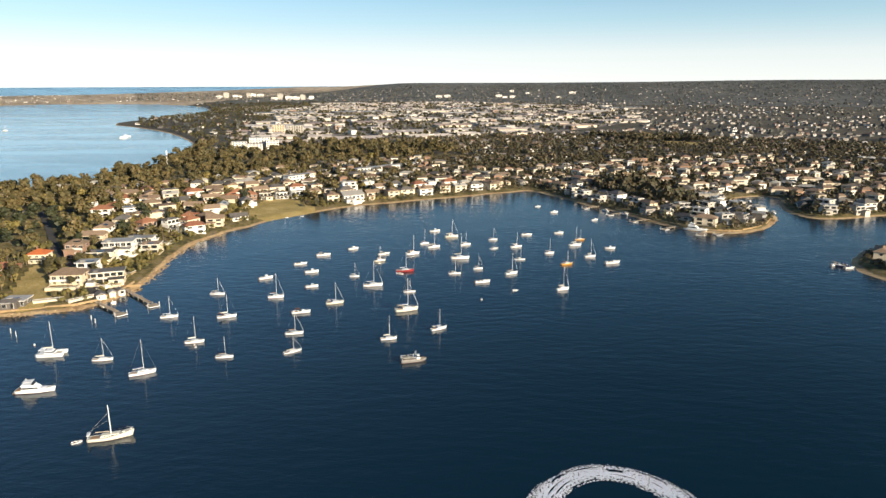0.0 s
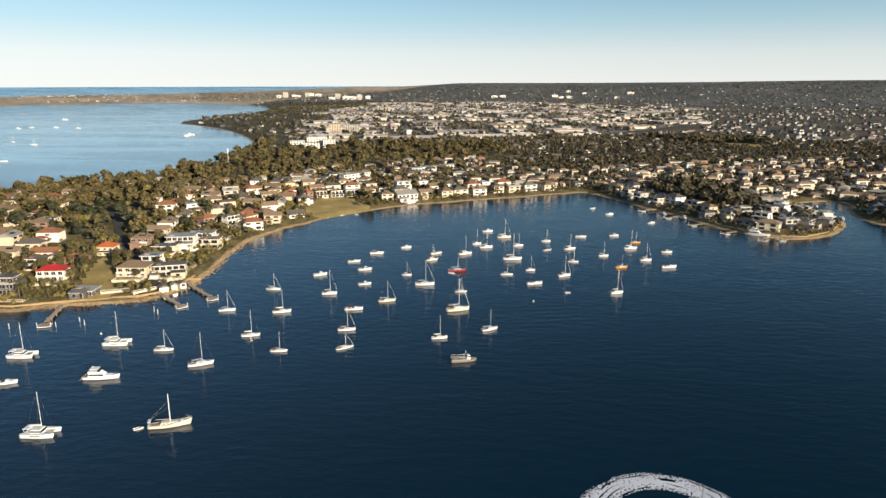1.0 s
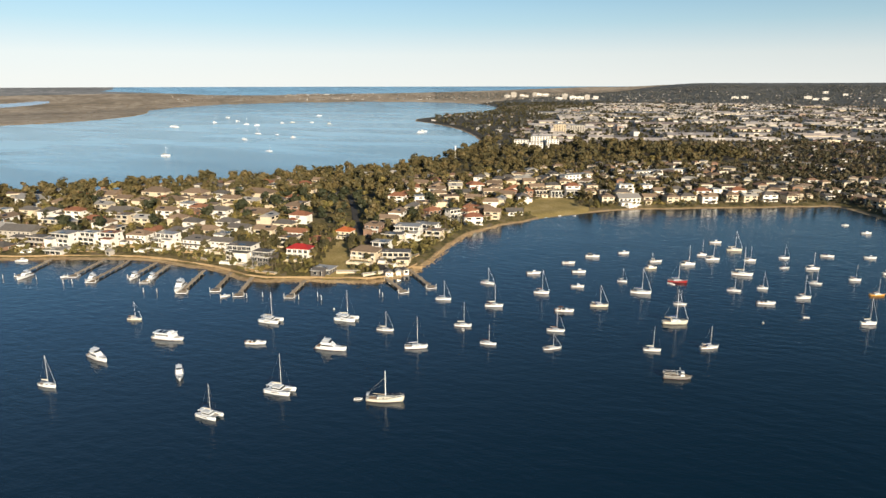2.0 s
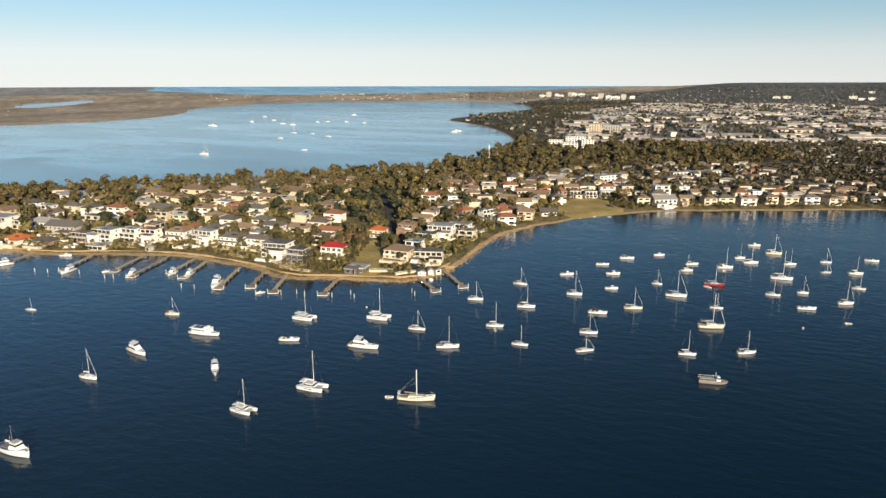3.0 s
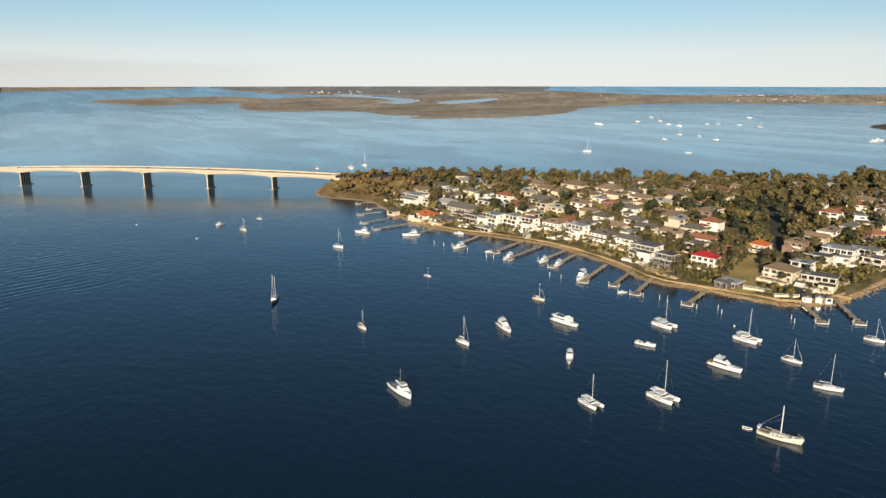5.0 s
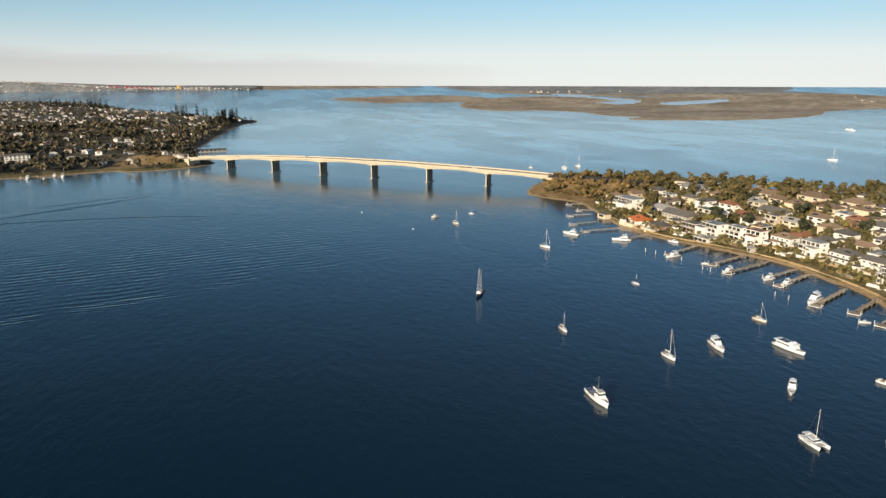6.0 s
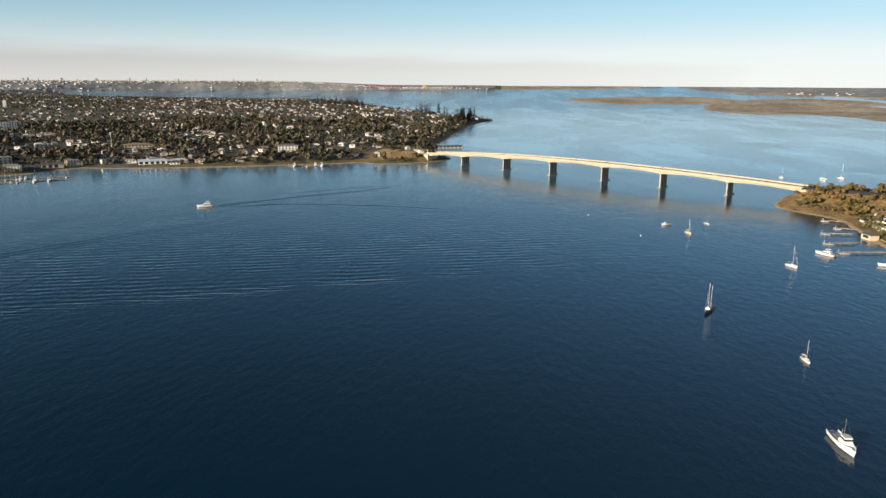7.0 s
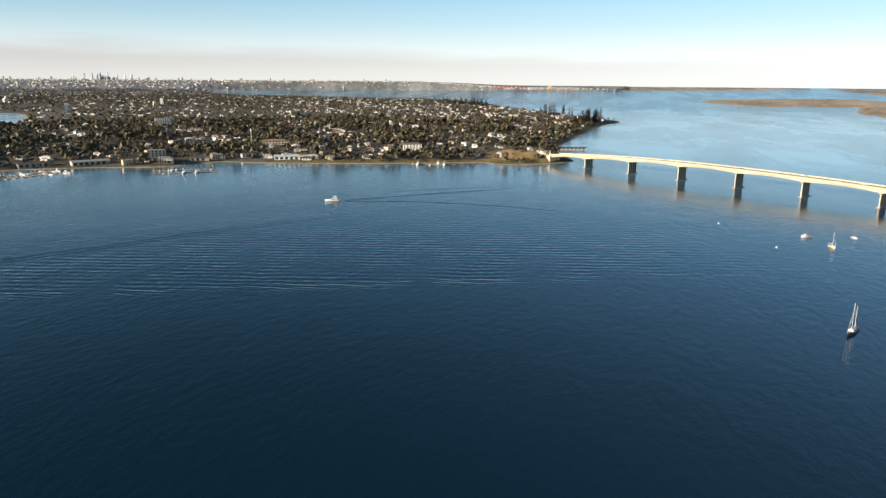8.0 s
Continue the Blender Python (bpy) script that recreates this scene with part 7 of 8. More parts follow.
# ---- town beyond: houses, sheds, trees ----
def town(name, label, x, y, z, seed, big=1.0, walls=None, roofs=None, pitched=0.75, glazed=True):
    """Far houses: body with hipped or flat roof, joined as one mass."""
    rng = np.random.default_rng(seed)
    n = len(x)
    px, py, pz, k = sink(x, y, z)
    size = rng.uniform(0.5, 1.1, n) * big
    w, d = rng.uniform(6, 10, n) * size, rng.uniform(4.5, 7, n) * size
    h = rng.choice([3.2, 5.8, 6.2], n) * big
    rise = np.where(rng.random(n) < pitched, 1.9, 0.35)
    a = radians(18) + rng.choice([0, math.pi / 2], n) + rng.normal(0, 0.25, n)
    ox = np.array([-1, 1, 1, -1, -1, 1, 1, -1, -1.12, 1.12, 1.12, -1.12, -0.45, 0.45])
    oy = np.array([-1, -1, 1, 1, -1, -1, 1, 1, -1.14, -1.14, 1.14, 1.14, 0, 0])
    flat = rise < 1
    lx, ly = w[:, None] * ox, d[:, None] * oy
    lz = np.zeros((n, 14))
    lz[:, :4], lz[:, 4:8], lz[:, 8:12], lz[:, 12:] = -2, h[:, None], h[:, None] - 0.05, (h + rise)[:, None]
    ca, sa = np.cos(a)[:, None], np.sin(a)[:, None]
    V = np.stack([px[:, None] + (lx * ca - ly * sa) * k[:, None], py[:, None] + (lx * sa + ly * ca) * k[:, None], pz[:, None] + lz * k[:, None]], -1)
    glaze = []
    for nx, ny in ((0, -1), (1, 0), (0, 1), (-1, 0)):
        for u, v in ((-0.55, 0.45), (0.5, 0.45), (0.5, 0.78), (-0.55, 0.78)):
            gx, gy = np.where(nx, nx * (w + 0.07), -ny * u * w), np.where(ny, ny * (d + 0.07), nx * u * d)
            gx, gy = (gx, gy) if glazed else (gx * 0.9, gy * 0.9)
            glaze.append(np.stack([px + (gx * ca[:, 0] - gy * sa[:, 0]) * k, py + (gx * sa[:, 0] + gy * ca[:, 0]) * k, pz + v * h * k], -1))
    V = np.concatenate([V, np.stack(glaze, 1)], 1)
    f = np.array([(0, 1, 5, 4), (1, 2, 6, 5), (2, 3, 7, 6), (3, 0, 4, 7), (8, 9, 13, 12), (10, 11, 12, 13), (9, 10, 13, 13), (11, 8, 12, 12)])
    tri = []
    for q in f:
        tri.append(q[[0, 1, 2]])
        if q[2] != q[3]:
            tri.append(q[[0, 2, 3]])
    tri = np.array(tri)
    mi = np.array([0] * 8 + [1] * (len(tri) - 8) + [2] * 8)
    win = np.array([(0, 1, 2), (0, 2, 3)])
    tri = np.concatenate([tri] + [win + 14 + 4 * i for i in range(4)])
    F = (tri[None] + (np.arange(n) * 30)[:, None, None]).reshape(-1, 3)
    return tagged(new(name, mesh_np(name, V.reshape(-1, 3), F, [walls or FAR_WALL, roofs or FAR_ROOF, DULL_PANE], np.tile(mi, n))), label, "houses", kind="stuff")


def thin(x, y, cell):
    """Keeps one place in each cell, so that houses stand apart."""
    key = np.floor(x / cell).astype(np.int64) * 100003 + np.floor(y / cell).astype(np.int64)
    return np.unique(key, return_index=True)[1]


town("headland_back_houses", "houses with tiled roofs in the back streets of the headland", BACK_ROWS[:, 0], BACK_ROWS[:, 1], BACK_ROWS[:, 2], 36, 1.0, BACK_WALL, BACK_ROOF)
x, y, s, z = scatter(40000, -46, 46, 600, 6500)
r = np.hypot(x, y)
keep = (s > 16) & (inside_by(x, y, MUD) < 0) & ~((x < -1300) & (y > 0) & (r < 4500)) & (np.minimum(inside_by(x, y, INDUSTRY), 3600 - r) < 0) & (inside_by(x, y, FOREST) < 0) & (inside_by(x, y, PARK_FAR) < 0) & (inside_by(x, y, OVAL) < -5) & (inside_by(x, y, WOODS_WEST) < 0) & (inside_by(x, y, FIELD) < 0)
keep &= tree_rng.random(x.shape) < np.clip((1400 / r) ** 2.0, 0.035, 1) * np.clip(1.6 * patch(x, y, 500), np.where(r < 1400, 0.6, 0.15), 1)
x, y, z = x[keep], y[keep], z[keep]
open_land = ((x < -230) & (y > 1150)) | (np.hypot(x, y) > 2600)
some = ~open_land | (tree_rng.random(x.shape) < 0.5)
x, y, z = x[some], y[some], z[some]
x, y = x + tree_rng.normal(0, 4, x.shape), y + tree_rng.normal(0, 4, x.shape)
i = thin(x, y, 19.0)
x, y, z = x[i], y[i], z[i]
ok = clear_of_houses(x, y, 8) & clear_of_roads(x, y) & ((y > 520) | (x > 60)) & ~((x < -330) & (np.hypot(x, y) > 800) & (np.hypot(x, y) < 1180))
town("suburb_houses", "suburban houses with tiled and metal roofs", x[ok], y[ok], z[ok], 31, 0.76, None, None, 0.6)

x, y, s, z = scatter(36000, 74, 150, 880, 6000)
keep = (s > 24) & (y < -20) & (tree_rng.random(x.shape) < np.clip(1.9 * patch(x, y, 260) - 0.15, 0.06, 1) ** 1.3)
x, y, s, z = x[keep], y[keep], s[keep], z[keep]
i = thin(x, y, 20.0)
ok = tree_rng.random(len(i)) < np.clip(1050 / np.hypot(x[i], y[i]), 0.12, 0.72) * np.where(x[i] < 1.9 * y[i], 1.0, 0.62)
NX, NY = x[i][ok], y[i][ok]
town("north_shore_houses", "suburban houses on the far shore", NX, NY, z[i][ok], 32, 0.8, NORTH_WALL, NORTH_ROOF, 0.65)

NORTH_SITES = ((-878, -494, 30), (-900, -470, 20), (-925, -236, 22), (-762, -700, 38), (-720, -752, 34), (-850, -590, 24), (-845, -660, 26), (-1015, -560, 34), (-1040, -330, 20))


def clear_of_sites(x, y):
    ok = np.ones(x.shape, bool)
    for a, b, c in NORTH_SITES:
        ok &= (x - a * 0.985) ** 2 + (y - b * 0.985) ** 2 > c * c
    return ok


x, y, s, z = scatter(22000, 72, 150, 860, 1900)
az = np.degrees(np.arctan2(-x, y))
grove_at = patch(x, y, 260)
keep = (s > 8) & (y < -20) & clear_of_sites(x, y) & ((inside_by(x, y, NORTH_BANK) < 0) | (tree_rng.random(x.shape) < 0.12)) & (tree_rng.random(x.shape) < np.where(s < 70, np.where((az > 93) & (az < 109), 0.9, 0.6), np.clip((1.35 - 1.2 * grove_at) * np.where(az > 112, 1.15, 0.85), 0.22, 0.95)))
grove("north_front_trees", "mixed trees between the northern houses", x[keep], y[keep], z[keep], tree_rng.choice((6.0, 9.0, 14.0), keep.sum(), p=(0.45, 0.4, 0.15)) * np.where(s[keep] < 70, 1.15, np.clip(1.45 - 0.9 * grove_at[keep], 0.6, 1.3)), LEAF_MID, 13, 1.9, blobs=2)
x, y, s, z = scatter(40000, 72, 150, 1900, 6500)
keep = (s > 8) & (y < -20) & (tree_rng.random(x.shape) < np.clip(1.15 - 0.95 * patch(x, y, 420), 0.25, 0.85))
grove("north_shore_trees", "dark suburban trees on the far shore", x[keep], y[keep], z[keep], 9.5, LEAF_MID, 7, 2.6, blobs=1)
# Far trees: leaf colour paled and blued in place of haze.
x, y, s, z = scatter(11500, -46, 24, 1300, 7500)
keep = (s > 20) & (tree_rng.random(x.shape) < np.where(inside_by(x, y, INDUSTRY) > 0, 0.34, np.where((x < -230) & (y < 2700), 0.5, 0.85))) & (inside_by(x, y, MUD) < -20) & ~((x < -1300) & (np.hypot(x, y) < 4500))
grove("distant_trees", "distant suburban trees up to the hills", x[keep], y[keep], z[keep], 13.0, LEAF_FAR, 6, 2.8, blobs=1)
x, y, s, z = scatter(9000, 30, 90, 1500, 5200)
keep = (s > 12) & (tree_rng.random(x.shape) < np.clip(1.1 - 1.3 * patch(x, y, 420), 0.04, 1)) & (x < -1300) & (y > 0) & (np.maximum(inside_by(x, y, DUNES), inside_by(x, y, SAND_FLAT)) < 0)
grove("mangroves", "low brown-green mangroves on the flat point", x[keep], y[keep], z[keep], 4.2, MARSH_LEAF, 5, 3.0, 4, blobs=1)


def shed(w, d, h, seed):
    t = thing("warehouse", "large low warehouse with pale metal roof", "warehouse", "industrial sheds")
    wall = part("wall", Geo().box(-w / 2, -d / 2, -2, w / 2, d / 2, h), WALLS[("grey", "grey", "cream", "dark", "grey")[seed % 5]], t)
    g = Geo()
    n = 1 + seed % 3
    for i in range(n):
        y0, y1 = -d / 2 + d * i / n - 0.4, -d / 2 + d * (i + 1) / n + 0.4
        ym = (y0 + y1) / 2
        g.add([(-w / 2 - 0.5, y0, h), (w / 2 + 0.5, y0, h), (w / 2 + 0.5, y1, h), (-w / 2 - 0.5, y1, h), (-w / 2 - 0.5, ym, h + 2.2), (w / 2 + 0.5, ym, h + 2.2)], [(0, 1, 5, 4), (2, 3, 4, 5), (1, 2, 5), (3, 0, 4)])
    part("roof", g, SHED_ROOF, t)
    for i in range(2):
        x = -w / 4 + w * i / 2
        part("roller_door", Geo().box(x - 3, -d / 2 - 0.12, 0, x + 3, -d / 2 + 0.02, h - 1.2), DULL_PANE, wall)
    part("roof_vent", Geo().taper(-5, -d / (2 * n) - 1.0, 5, -d / (2 * n) + 1.0, h + 1.2, h + 2.9, 0.2, 0.3), SHED_ROOF, t)
    return t


SHED_SIZES = ((62, 44, 4.5), (110, 66, 5), (84, 52, 4.5), (165, 84, 6), (48, 40, 4), (130, 60, 5), (200, 70, 6))
SHEDS = [Kind(shed(w, d, h, i)) for i, (w, d, h) in enumerate(SHED_SIZES)]
shed_rng = random.Random(5)
x, y, s, z = scatter(5200, -18, 20, 1130, 3700)
inn = inside_by(x, y, INDUSTRY) > 0
taken = []
c18, s18 = math.cos(radians(18)), math.sin(radians(18))
for a, b, c in zip(x[inn], y[inn], z[inn]):
    k = shed_rng.choice((0, 1, 1, 2, 2, 3, 4, 5, 6) if math.hypot(a, b) > 1500 else (0, 1, 2, 4, 2))
    w, d, _ = SHED_SIZES[k]
    u, v = a * c18 + b * s18, -a * s18 + b * c18
    if len(taken) < 120 and all(abs(u - p) > (w + e) / 2 + 14 or abs(v - q) > (d + f) / 2 + 40 for p, q, e, f in taken):
        taken.append((u, v, w, d))
        q = sink(np.array([a]), np.array([b]), np.array([c]))
        SHEDS[k].put(at(float(q[0][0]), float(q[1][0]), float(q[2][0]), 18, float(q[3][0])))


def clear_of_sheds(x, y, gap):
    u, v = x * c18 + y * s18, -x * s18 + y * c18
    ok = np.ones(x.shape, bool)
    for p, q, e, f in taken:
        ok &= (np.abs(u - p) > e / 2 + gap) | (np.abs(v - q) > f / 2 + gap)
    return ok


# Specks of far suburbs: beach houses on the outer spit and pale blocks round the northern bay.
x, y, s, z = scatter(5000, 12, 36, 4600, 7000)
keep = (s > 10) & (s < 420) & (tree_rng.random(x.shape) < 0.35)
town("spit_houses", "white beach houses on the distant spit", x[keep], y[keep], z[keep], 33)
x, y, s, z = scatter(9000, 94, 142, 6800, 13000)
keep = (s > 30) & (tree_rng.random(x.shape) < 0.5)
town("bay_suburb_blocks", "pale distant buildings round the northern bay", x[keep], y[keep], z[keep], 34, 1.15, NORTH_WALL, NORTH_ROOF, 0.1, False)


x, y, s, z = scatter(9000, -16, 20, 1130, 3600)
keep = (inside_by(x, y, INDUSTRY) > 0) & (tree_rng.random(x.shape) < 0.07)
keep &= clear_of_sheds(x, y, 12)
town("industrial_units", "small factory units and yards between the warehouses", x[keep], y[keep], z[keep], 35, 1.45, FACTORY, FACTORY, 0.2, False)


x, y, s, z = scatter(15000, -16, 24, 1130, 3600)
keep = (s > 10) & ((inside_by(x, y, INDUSTRY) > 0) | ((x < -230) & (y > 1150))) & (tree_rng.random(x.shape) < np.clip(1.25 - 1.0 * patch(x, y, 260), 0.25, 0.9))
keep &= clear_of_sheds(x, y, 5)
grove("industrial_trees", "brown-green trees between the warehouses and along the bay", x[keep], y[keep], z[keep], 9.5, LEAF, 6, 2.3, blobs=2)


# ---- landmarks of the distance ----
def tower(w, d, h, mat):
    t = thing("apartment_tower", "distant pale apartment tower", "tower", "distant towers")
    part("shaft", Geo().box(-w / 2, -d / 2, -5, w / 2, d / 2, h).box(-w / 4, -d / 4, h, w / 4, d / 4, h + 4), mat, t)
    return t


def slab_block(w, d, floors, mat):
    """A long apartment block: shaft, a band of glass to each floor, a lift house."""
    t = thing("apartment_block", "distant white apartment block with window bands", "apartment block", "distant towers")
    h = floors * 3.2
    s = part("shaft", Geo().box(-w / 2, -d / 2, -6, w / 2, d / 2, h), mat, t)
    for i in range(1, floors, 3):
        part("window_band", Geo().box(-w / 2 + 2, -d / 2 - 0.3, i * 3.2 + 1.0, w / 2 - 2, -d / 2 + 0.1, i * 3.2 + 3.4), DULL_PANE, s)
    part("lift_house", Geo().box(-w / 8, -d / 4, h, w / 8, d / 4, h + 4), mat, t)
    return t


TOWERS = [Kind(tower(26, 18, 42, WALLS["white"])), Kind(tower(20, 18, 30, WALLS["cream"])), Kind(tower(34, 16, 24, WALLS["white"]))]
SLABS = [Kind(slab_block(62, 20, 12, WALLS["white"])), Kind(slab_block(48, 20, 15, WALLS["grey"])), Kind(slab_block(80, 22, 9, WALLS["white"]))]
# Skyline towers carry the distance haze in their blue-grey base colour.
CITY_HAZED = surface("hazed_tower_blue_grey", two((0.52, 0.56, 0.62), (0.62, 0.66, 0.70)), 0.5, vary=0.1, bump=0)
CITY = [Kind(tower(30, 28, 165, CITY_HAZED)), Kind(tower(34, 30, 115, CITY_HAZED)), Kind(tower(44, 30, 62, WALLS["grey"]))]


def set_far(kind, a, r, turn, size=1.0, up=0.0):
    x, y = np.array([-math.sin(radians(a)) * r]), np.array([math.cos(radians(a)) * r])
    s = shore(x, y)
    q = sink(x, y, height(x, y, s) + up)
    return kind.put(at(float(q[0][0]), float(q[1][0]), float(q[2][0]), turn, float(q[3][0]) * size))


far_rng = random.Random(9)
for i in range(6):
    set_far(SLABS[i % 3], 10.9 + i * 0.6 + far_rng.uniform(-0.1, 0.1), far_rng.uniform(4250, 4500), 12, far_rng.uniform(0.45, 0.8))
for i in range(7):
    set_far(SLABS[(2, 0, 1)[i % 3]], 14.9 + i * 0.5 + far_rng.uniform(-0.15, 0.15), far_rng.uniform(5300, 5800), 15, far_rng.uniform(0.4, 0.85))
for i in range(9):
    set_far(SLABS[2], far_rng.uniform(-12, 1), far_rng.uniform(4300, 5600), 0, far_rng.uniform(0.35, 0.6))
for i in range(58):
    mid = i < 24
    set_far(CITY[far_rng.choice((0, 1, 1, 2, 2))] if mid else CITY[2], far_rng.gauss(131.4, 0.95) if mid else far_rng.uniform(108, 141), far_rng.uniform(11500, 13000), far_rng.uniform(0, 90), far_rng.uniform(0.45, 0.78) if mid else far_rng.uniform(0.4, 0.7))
for i in range(5):
    set_far(TOWERS[i % 3], far_rng.uniform(120, 140), far_rng.uniform(2600, 4500), far_rng.uniform(0, 90), 0.6)
PORT_RED = surface("port_crane_red", two((0.5, 0.05, 0.06), (0.55, 0.08, 0.08)), 0.6, vary=0.1, bump=0)
PORT_YELLOW = surface("port_block_yellow", two((0.62, 0.42, 0.12), (0.66, 0.46, 0.15)), 0.7, vary=0.1, bump=0)


def crane():
    t = thing("gantry_crane", "distant red container gantry crane", "crane", "port cranes")
    for x in (-12, 12):
        part("leg", Geo().box(x - 2, -9, 0, x + 2, -6, 45).box(x - 2, 6, 0, x + 2, 9, 45), PORT_RED, t)
    part("boom", Geo().box(-4, -45, 44, 4, 30, 50), PORT_RED, t)
    part("container_stack", Geo().box(-40, -40, 0, 40, -14, 30).box(-25, -40, 30, 32, -14, 42), PORT_RED, t)
    return t


def block():
    t = thing("port_silo", "distant pale yellow block building in the port", "building", "port buildings")
    part("body", Geo().box(-55, -30, 0, 55, 30, 70), PORT_YELLOW, t)
    part("roof_house", Geo().box(-20, -15, 70, 20, 15, 82), PORT_YELLOW, t)
    return t


def tank():
    t = thing("storage_tank", "distant white cylindrical storage tank", "tank", "storage tanks")
    part("shell", Geo().rod((0, 0, 0), (0, 0, 22), 42, n=20), WALLS["grey"], t)
    part("roof_cone", Geo().rod((0, 0, 22), (0, 0, 27), 42, 2, n=20), WALLS["white"], t)
    return t


CRANE, TANK = Kind(crane()), Kind(tank())
for i in range(9):
    set_far(CRANE, 98.2 + i * 0.34, 10700, far_rng.uniform(10, 40), far_rng.uniform(0.4, 0.55), 3)
set_far(Kind(block()), 96.3, 10400, 20, 0.55, 3)
for i in range(12):
    set_far(TANK, 91.2 + i * 0.42 + far_rng.uniform(-0.12, 0.12), 10300, 0, far_rng.uniform(0.3, 0.55), 3)
for i in range(14):
    set_far(TANK, far_rng.choice((61.6, 64.2, 65.3, 66.4, 67.8)) + far_rng.uniform(-0.5, 0.5), far_rng.uniform(6900, 8600), 0, far_rng.uniform(0.2, 0.42), 3)

# Norfolk pines on the northern point and headland.
for i in range(60):
    x0, y0, x1, y1 = ((-2340, -290, -2400, -190), (-1860, -112, -2110, -80), (-3180, -640, -3190, -900))[(0, 1, 1, 2, 2)[i % 5]]
    k = far_rng.uniform(0, 1)
    x, y = x0 + (x1 - x0) * k + far_rng.uniform(-25, 25), y0 + (y1 - y0) * k + far_rng.uniform(-18, 18)
    s1, z1 = one(x, y)
    if s1 > 4:
        PINE.put(at(x, y, z1, far_rng.uniform(0, 360), far_rng.uniform(1.35, 1.95)))
for x, y in ((-684, 388), (-560, 470), (-640, 420)):
    PINE.put(at(x, y, one(x, y)[1], 30, 0.75))


# ---- boathouses, garden terraces and palms on the headland shore ----
def boathouse(w, d, h, wall, roof):
    t = thing("boathouse", "small white boathouse with grey roof at the water's edge", "boathouse", "boathouses")
    part("wall", Geo().box(-w / 2, -d / 2, -2.0, w / 2, d / 2, h), WALLS[wall], t)
    part("roof", hip_roof(w, d, h, 1.3, 0.4, gable=True), ROOFS[roof], t)
    part("boat_door", Geo().box(-w * 0.3, -d / 2 - 0.07, 0.1, w * 0.3, -d / 2 + 0.02, h - 0.5), GLASS, t)
    part("door_frame", Geo().box(-w * 0.3 - 0.2, -d / 2 - 0.1, 0.0, -w * 0.3, -d / 2, h - 0.3).box(w * 0.3, -d / 2 - 0.1, 0.0, w * 0.3 + 0.2, -d / 2, h - 0.3), FRAME, t)
    return t


for x, y, w, d, h, wall, roof, turn in ((-187, 350, 4.6, 5.5, 2.3, "white", "slate", 35), (-183, 354.5, 3.2, 4, 2.0, "cream", "metal", 35), (-180.5, 359, 3.4, 4, 2.0, "white", "slate", 50), (-225, 333, 8.0, 7, 3.0, "dark", "slate", 10), (-384, 319, 4, 4, 2.4, "grey", "metal", 0), (-524, 281, 10, 7, 2.6, "cream", "slate", 10)):
    o = boathouse(w, d, h, wall, roof)
    o.matrix_basis = pose(x, y, max(one(x, y)[1], 1.3), 0, 0, turn)


def sea_terrace(L, high, mat):
    t = thing("garden_terrace", "pale rendered garden terrace wall with balustrade above the shore", "wall", "garden terraces")
    part("retaining_wall", Geo().box(-L / 2, -0.3, -2.0, L / 2, 0.3, high), mat, t)
    part("paving", Geo().box(-L / 2, 0.3, -2.0, L / 2, 4.2, high - 0.15), CONCRETE, t)
    part("balustrade", Geo().box(-L / 2, -0.25, high + 0.75, L / 2, -0.05, high + 0.9).box(-L / 2, -0.2, high, -L / 2 + 0.25, 0.0, high + 0.8).box(L / 2 - 0.25, -0.2, high, L / 2, 0.0, high + 0.8).box(-0.12, -0.2, high, 0.12, 0.0, high + 0.8), FRAME, t)
    return t


TERRACES = [Kind(sea_terrace(14, 1.1, WALLS["cream"])), Kind(sea_terrace(10, 1.5, WALLS["white"])), Kind(sea_terrace(17, 0.9, SANDSTONE))]
terrace_rng = random.Random(41)
edge = rounded(COAST_HEADLAND[3:22])
for i in range(0, len(edge) - 1, 2):
    d = edge[i + 1] - edge[i]
    if np.hypot(*d) < 1e-3:
        continue
    nrm = np.array([d[1], -d[0]]) / np.hypot(*d)
    for sgn in (1, -1):
        p = edge[i] + sgn * nrm * terrace_rng.uniform(10.5, 13.5)
        s1, z1 = one(float(p[0]), float(p[1]))
        if s1 > 8.5 and terrace_rng.random() < 0.8:
            if all((p[0] - a) ** 2 + (p[1] - b) ** 2 > (c * 0.8 + 3) ** 2 for a, b, c in HOUSES):
                terrace_rng.choice(TERRACES).put(at(float(p[0]), float(p[1]), z1, facing(float(p[0]), float(p[1])) + terrace_rng.uniform(-6, 6), terrace_rng.uniform(0.8, 1.1)))
            break
for x, y in ((-207, 484), (-204, 488), (-201, 492), (-198, 496), (-196, 500), (-203, 478), (-264, 333), (-268, 335), (-272, 337), (-258, 330), (-255, 329), (-262, 338), (-216, 445), (-214, 440), (-219, 450), (-222, 446)):
    PALM.put(at(x, y, one(x, y)[1], terrace_rng.uniform(0, 360), terrace_rng.uniform(0.75, 1.15)))


# ---- north shore waterfront ----
def boat_shed(w, d, roof, label):
    t = thing("boat_shed", label, "shed", "boat sheds")
    part("wall", Geo().box(-w / 2, -d / 2, -2.5, w / 2, d / 2, 4.2), WALLS["white" if roof == "blue" else "grey"], t)
    part("roof", hip_roof(w, d, 4.2, 2.0, gable=True), ROOFS[roof], t)
    for i in range(int(w / 7)):
        part("boat_door", Geo().box(-w / 2 + 1.4 + i * 7, -d / 2 - 0.1, 0, -w / 2 + 5.6 + i * 7, -d / 2 + 0.02, 3.4), GLASS, t)
    return t


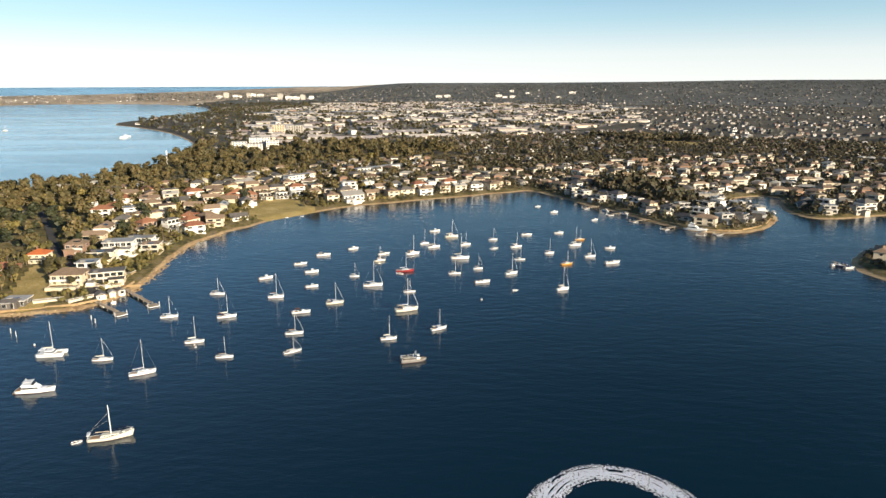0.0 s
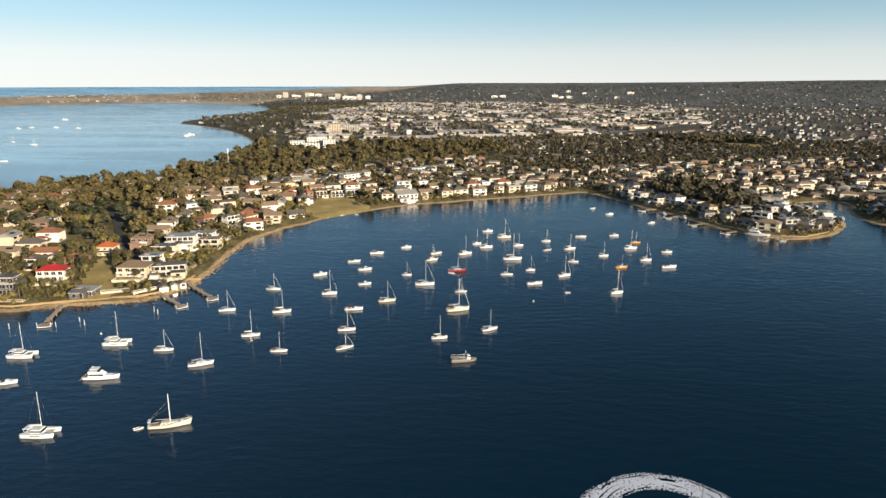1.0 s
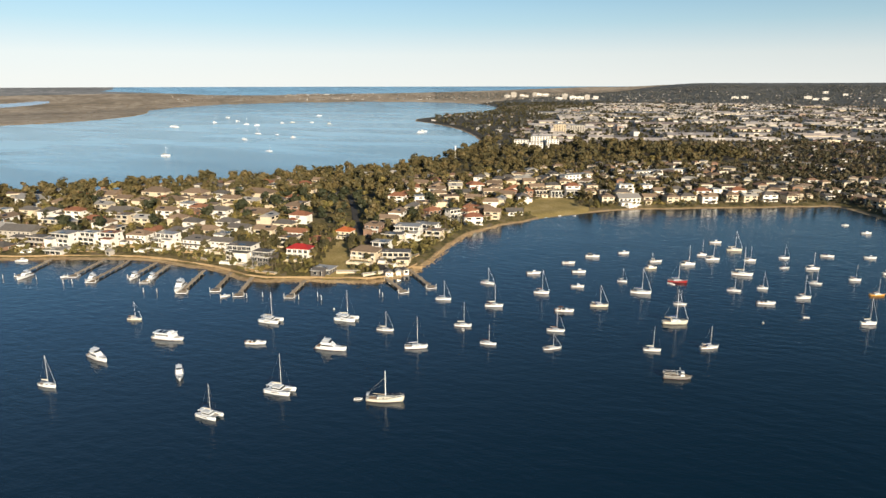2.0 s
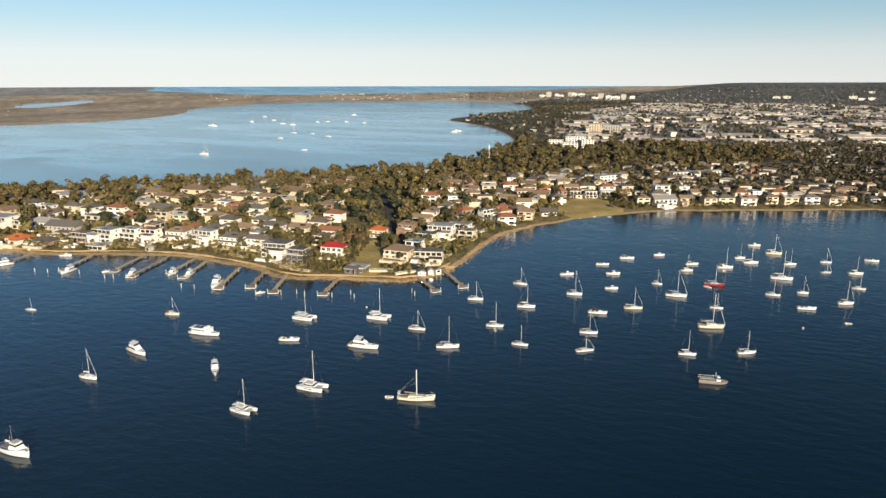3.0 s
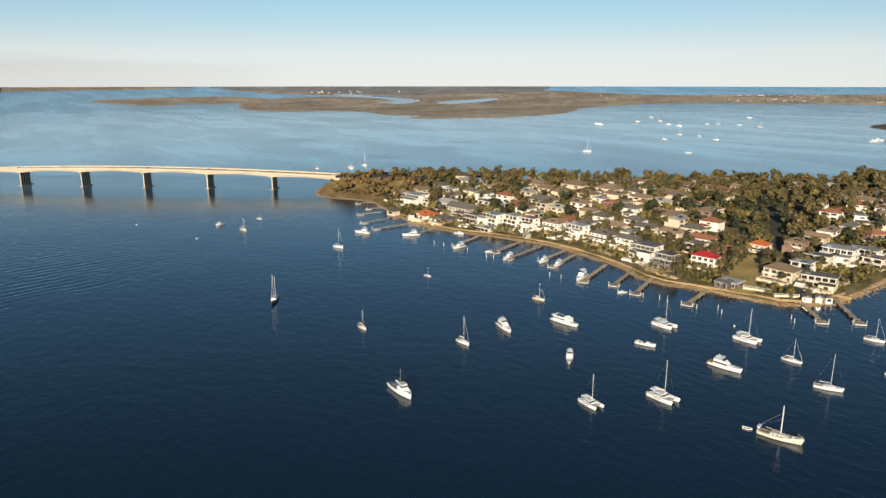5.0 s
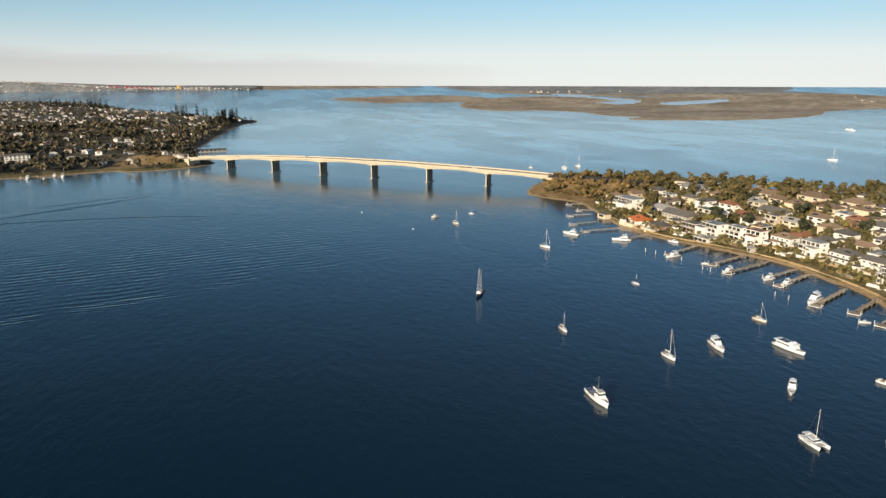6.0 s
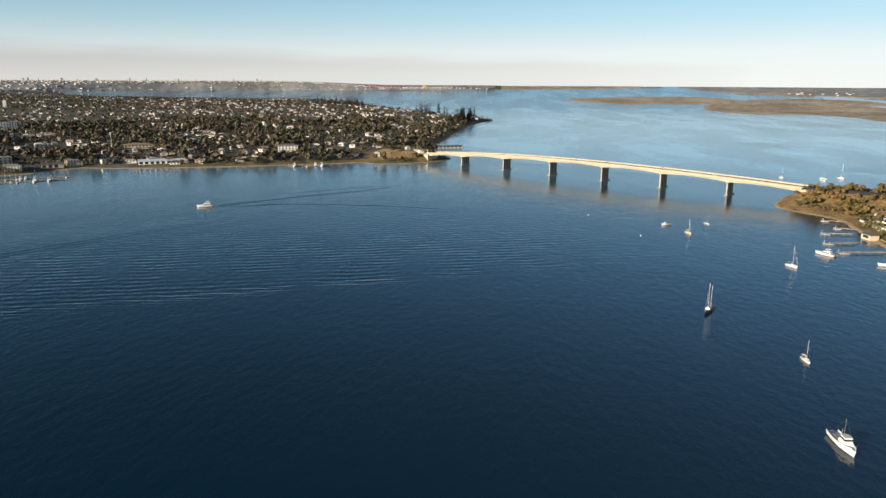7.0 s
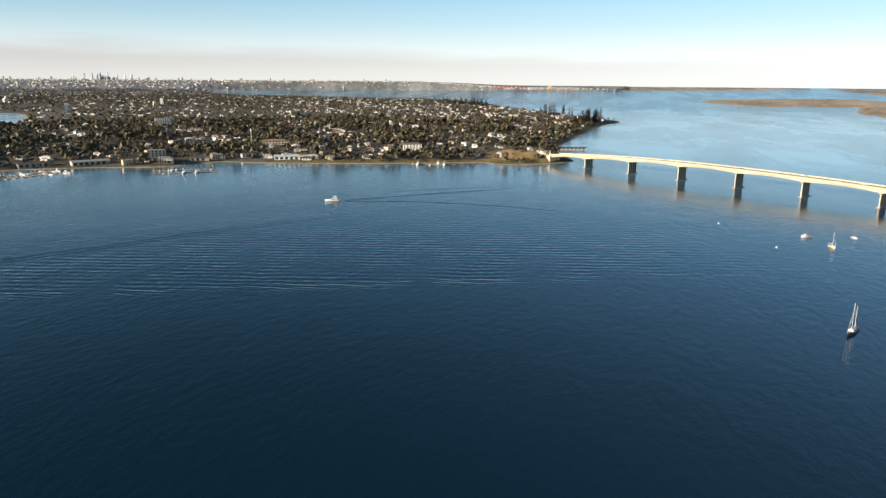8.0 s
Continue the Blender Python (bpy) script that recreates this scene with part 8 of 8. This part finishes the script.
for (px_, py_, w, d, roof, turn) in ((-903, -466, 60, 12, "blue", 295), (-1206, -95, 58, 14, "slate", 289), (-762, -700, 46, 14, "metal", 325), (-720, -752, 36, 12, "slate", 325), (-850, -590, 26, 9, "slate", 300)):
    o = boat_shed(w, d, roof, "white waterfront boat shed with pale blue metal roof" if roof == "blue" else "long waterfront boat shed with grey roof")
    o.matrix_basis = at(px_, py_, max(one(px_, py_)[1], 1.5), turn - 180, 1.0, 1.0, 0.55 if w == 58 else 1.0)


def shore_house(w, d, floors, wall, roof, label):
    t = thing("waterfront_house", label, "house", "north shore houses")
    h = 3.1 * floors
    part("wall", Geo().box(-w / 2, -d / 2, -2.5, w / 2, d / 2, h), WALLS[wall], t)
    if roof:
        part("roof", hip_roof(w + 1, d + 1, h, 2.2), ROOFS[roof], t)
    else:
        part("roof", Geo().box(-w / 2 - 0.5, -d / 2 - 0.5, h, w / 2 + 0.5, d / 2 + 0.5, h + 0.35), ROOFS["metal"], t)
    for f in range(floors):
        n = max(2, int(w / 4.5))
        for i in range(n):
            x = -w / 2 + w * (i + 0.5) / n
            part("window", Geo().box(x - 1.2, -d / 2 - 0.08, 3.1 * f + 0.8, x + 1.2, -d / 2 + 0.02, 3.1 * f + 2.4), GLASS, t)
        if f:
            part("balcony", Geo().box(-w / 2, -d / 2 - 2.0, 3.1 * f - 0.25, w / 2, -d / 2, 3.1 * f).box(-w / 2, -d / 2 - 2.0, 3.1 * f, w / 2, -d / 2 - 1.9, 3.1 * f + 0.9), WALLS[wall], t)
    return t


NORTH_HOMES = [Kind(shore_house(*a)) for a in ((16, 11, 2, "white", "", "white flat-roofed waterfront house with balcony"), (13, 10, 2, "cream", "brown", "cream two-storey house with brown tiled roof"), (14, 10, 1, "white", "slate", "low white cottage with slate roof"), (18, 12, 3, "cream", "", "cream three-storey terraced waterfront house"))]
north_rng = random.Random(12)
n_put = 0
for i in range(60):
    a = radians(north_rng.choice((north_rng.uniform(119, 131), north_rng.uniform(114, 134))))
    rr = np.arange(760.0, 1500.0, 6.0)
    inland = shore(-math.sin(a) * rr, math.cos(a) * rr) > north_rng.choice((14, 20, 34))
    r = float(rr[inland.argmax()]) if inland.any() else 1500.0
    x, y = -math.sin(a) * r, math.cos(a) * r
    if r < 1500 and n_put < 17 and clear_of_sites(np.array([x]), np.array([y]))[0]:
        NORTH_HOMES[north_rng.randrange(4)].put(at(x, y, max(one(x, y)[1], 1.5), math.degrees(a) + north_rng.uniform(-15, 15), north_rng.uniform(0.7, 0.95)))
        n_put += 1
for x, y, w, turn, wall, roof, lab in ((-1015, -560, 40, 300, "cream", "brown", "long cream brick apartment block with brown roof"), (-845, -660, 26, 320, "cream", "", "cream terraced waterfront villa with stepped balconies"), (-1040, -330, 30, 288, "white", "slate", "white row of gabled townhouses"), (-1330, -1010, 34, 310, "white", "", "tall white apartment building above the suburb")):
    o = shore_house(w, 14, 6 if w == 34 else 3, wall, roof, lab)
    o.matrix_basis = pose(x, y, max(one(x, y)[1], 1.5), 0, 0, turn - 180)


for x, y, w, turn, floors in LONG_BLOCKS:
    o = shore_house(w, 10, floors, "white", "", "long white flat-roofed building at the edge of the forest")
    o.matrix_basis = pose(x, y, one(x, y)[1] + 2.5, 0, 0, turn)
for x, y, w, d, floors, wall, turn in ((-338, 1122, 24, 14, 4, "white", 16), (-308, 1100, 26, 14, 3, "white", 14), (-312, 1150, 34, 18, 5, "white", 16), (-285, 1128, 20, 14, 4, "white", 14), (-350, 1440, 26, 18, 6, "cream", 13), (-316, 1455, 30, 18, 5, "grey", 12)):
    o = shore_house(w, d, floors, wall, "", "long pale flat-roofed apartment block beyond the forest")
    o.matrix_basis = pose(x, y, one(x, y)[1] + 1, 0, 0, turn)


def pontoon(x0, y0, x1, y1, boats, seed):
    L = math.hypot(x1 - x0, y1 - y0)
    t = thing("marina_pontoon", "long floating marina pontoon with berthed boats", "pontoon", "marina pontoons")
    a = math.atan2(y1 - y0, x1 - x0)
    t.matrix_basis = pose(x0, y0, 0, 0, 0, math.degrees(a))
    part("walkway", Geo().box(0, -1.5, 0.2, L, 1.5, 0.7), TIMBER, t)
    for i in range(int(L / 9)):
        part("finger", Geo().box(i * 9 + 2, -10, 0.25, i * 9 + 3, 10, 0.6), TIMBER, t)
    for i in range(int(L / 18)):
        part("pile", Geo().rod((i * 18 + 2.5, 1.8, -2), (i * 18 + 2.5, 1.8, 3.6), 0.25, n=7), PILE, t)
    r = random.Random(seed)
    for i in range(boats):
        s, q = r.uniform(4, L - 3), r.choice((-7, 7))
        k = r.choice((FLY, FLY, SPORTS[1], SAILS[2]))
        k.put(at(x0 + math.cos(a) * s - math.sin(a) * q, y0 + math.sin(a) * s + math.cos(a) * q, 0, math.degrees(a) + (90 if q > 0 else 270), r.uniform(0.75, 1.0)), "white boat berthed at the marina pontoon")


pontoon(-600, -712, -700, -676, 9, 1)
pontoon(-612, -735, -712, -700, 8, 2)
pontoon(-722, -572, -762, -502, 6, 3)
pontoon(-912, -292, -930, -232, 6, 5)
pontoon(-742, -588, -785, -520, 5, 4)


def floodlight_mast(x, y, h, label):
    t = thing("lattice_mast", label, "mast", "masts")
    g = Geo()
    for a, b in ((-0.6, -0.6), (0.6, -0.6), (0.6, 0.6), (-0.6, 0.6)):
        g.rod((a, b, -1), (a * 0.5, b * 0.5, h), 0.12, 0.08, 5)
    part("lattice_frame", g, ALLOY, t)
    part("antenna_ring", Geo().rod((0, 0, h - 5), (0, 0, h), 0.9, 0.9, 8), GEL, t)
    t.matrix_basis = pose(x, y, one(x, y)[1], 0, 0, 20)


floodlight_mast(-333, 812, 30, "pale slender communications mast above the forest")
floodlight_mast(-1010, -600, 28, "slender brown mast behind the north shore houses")
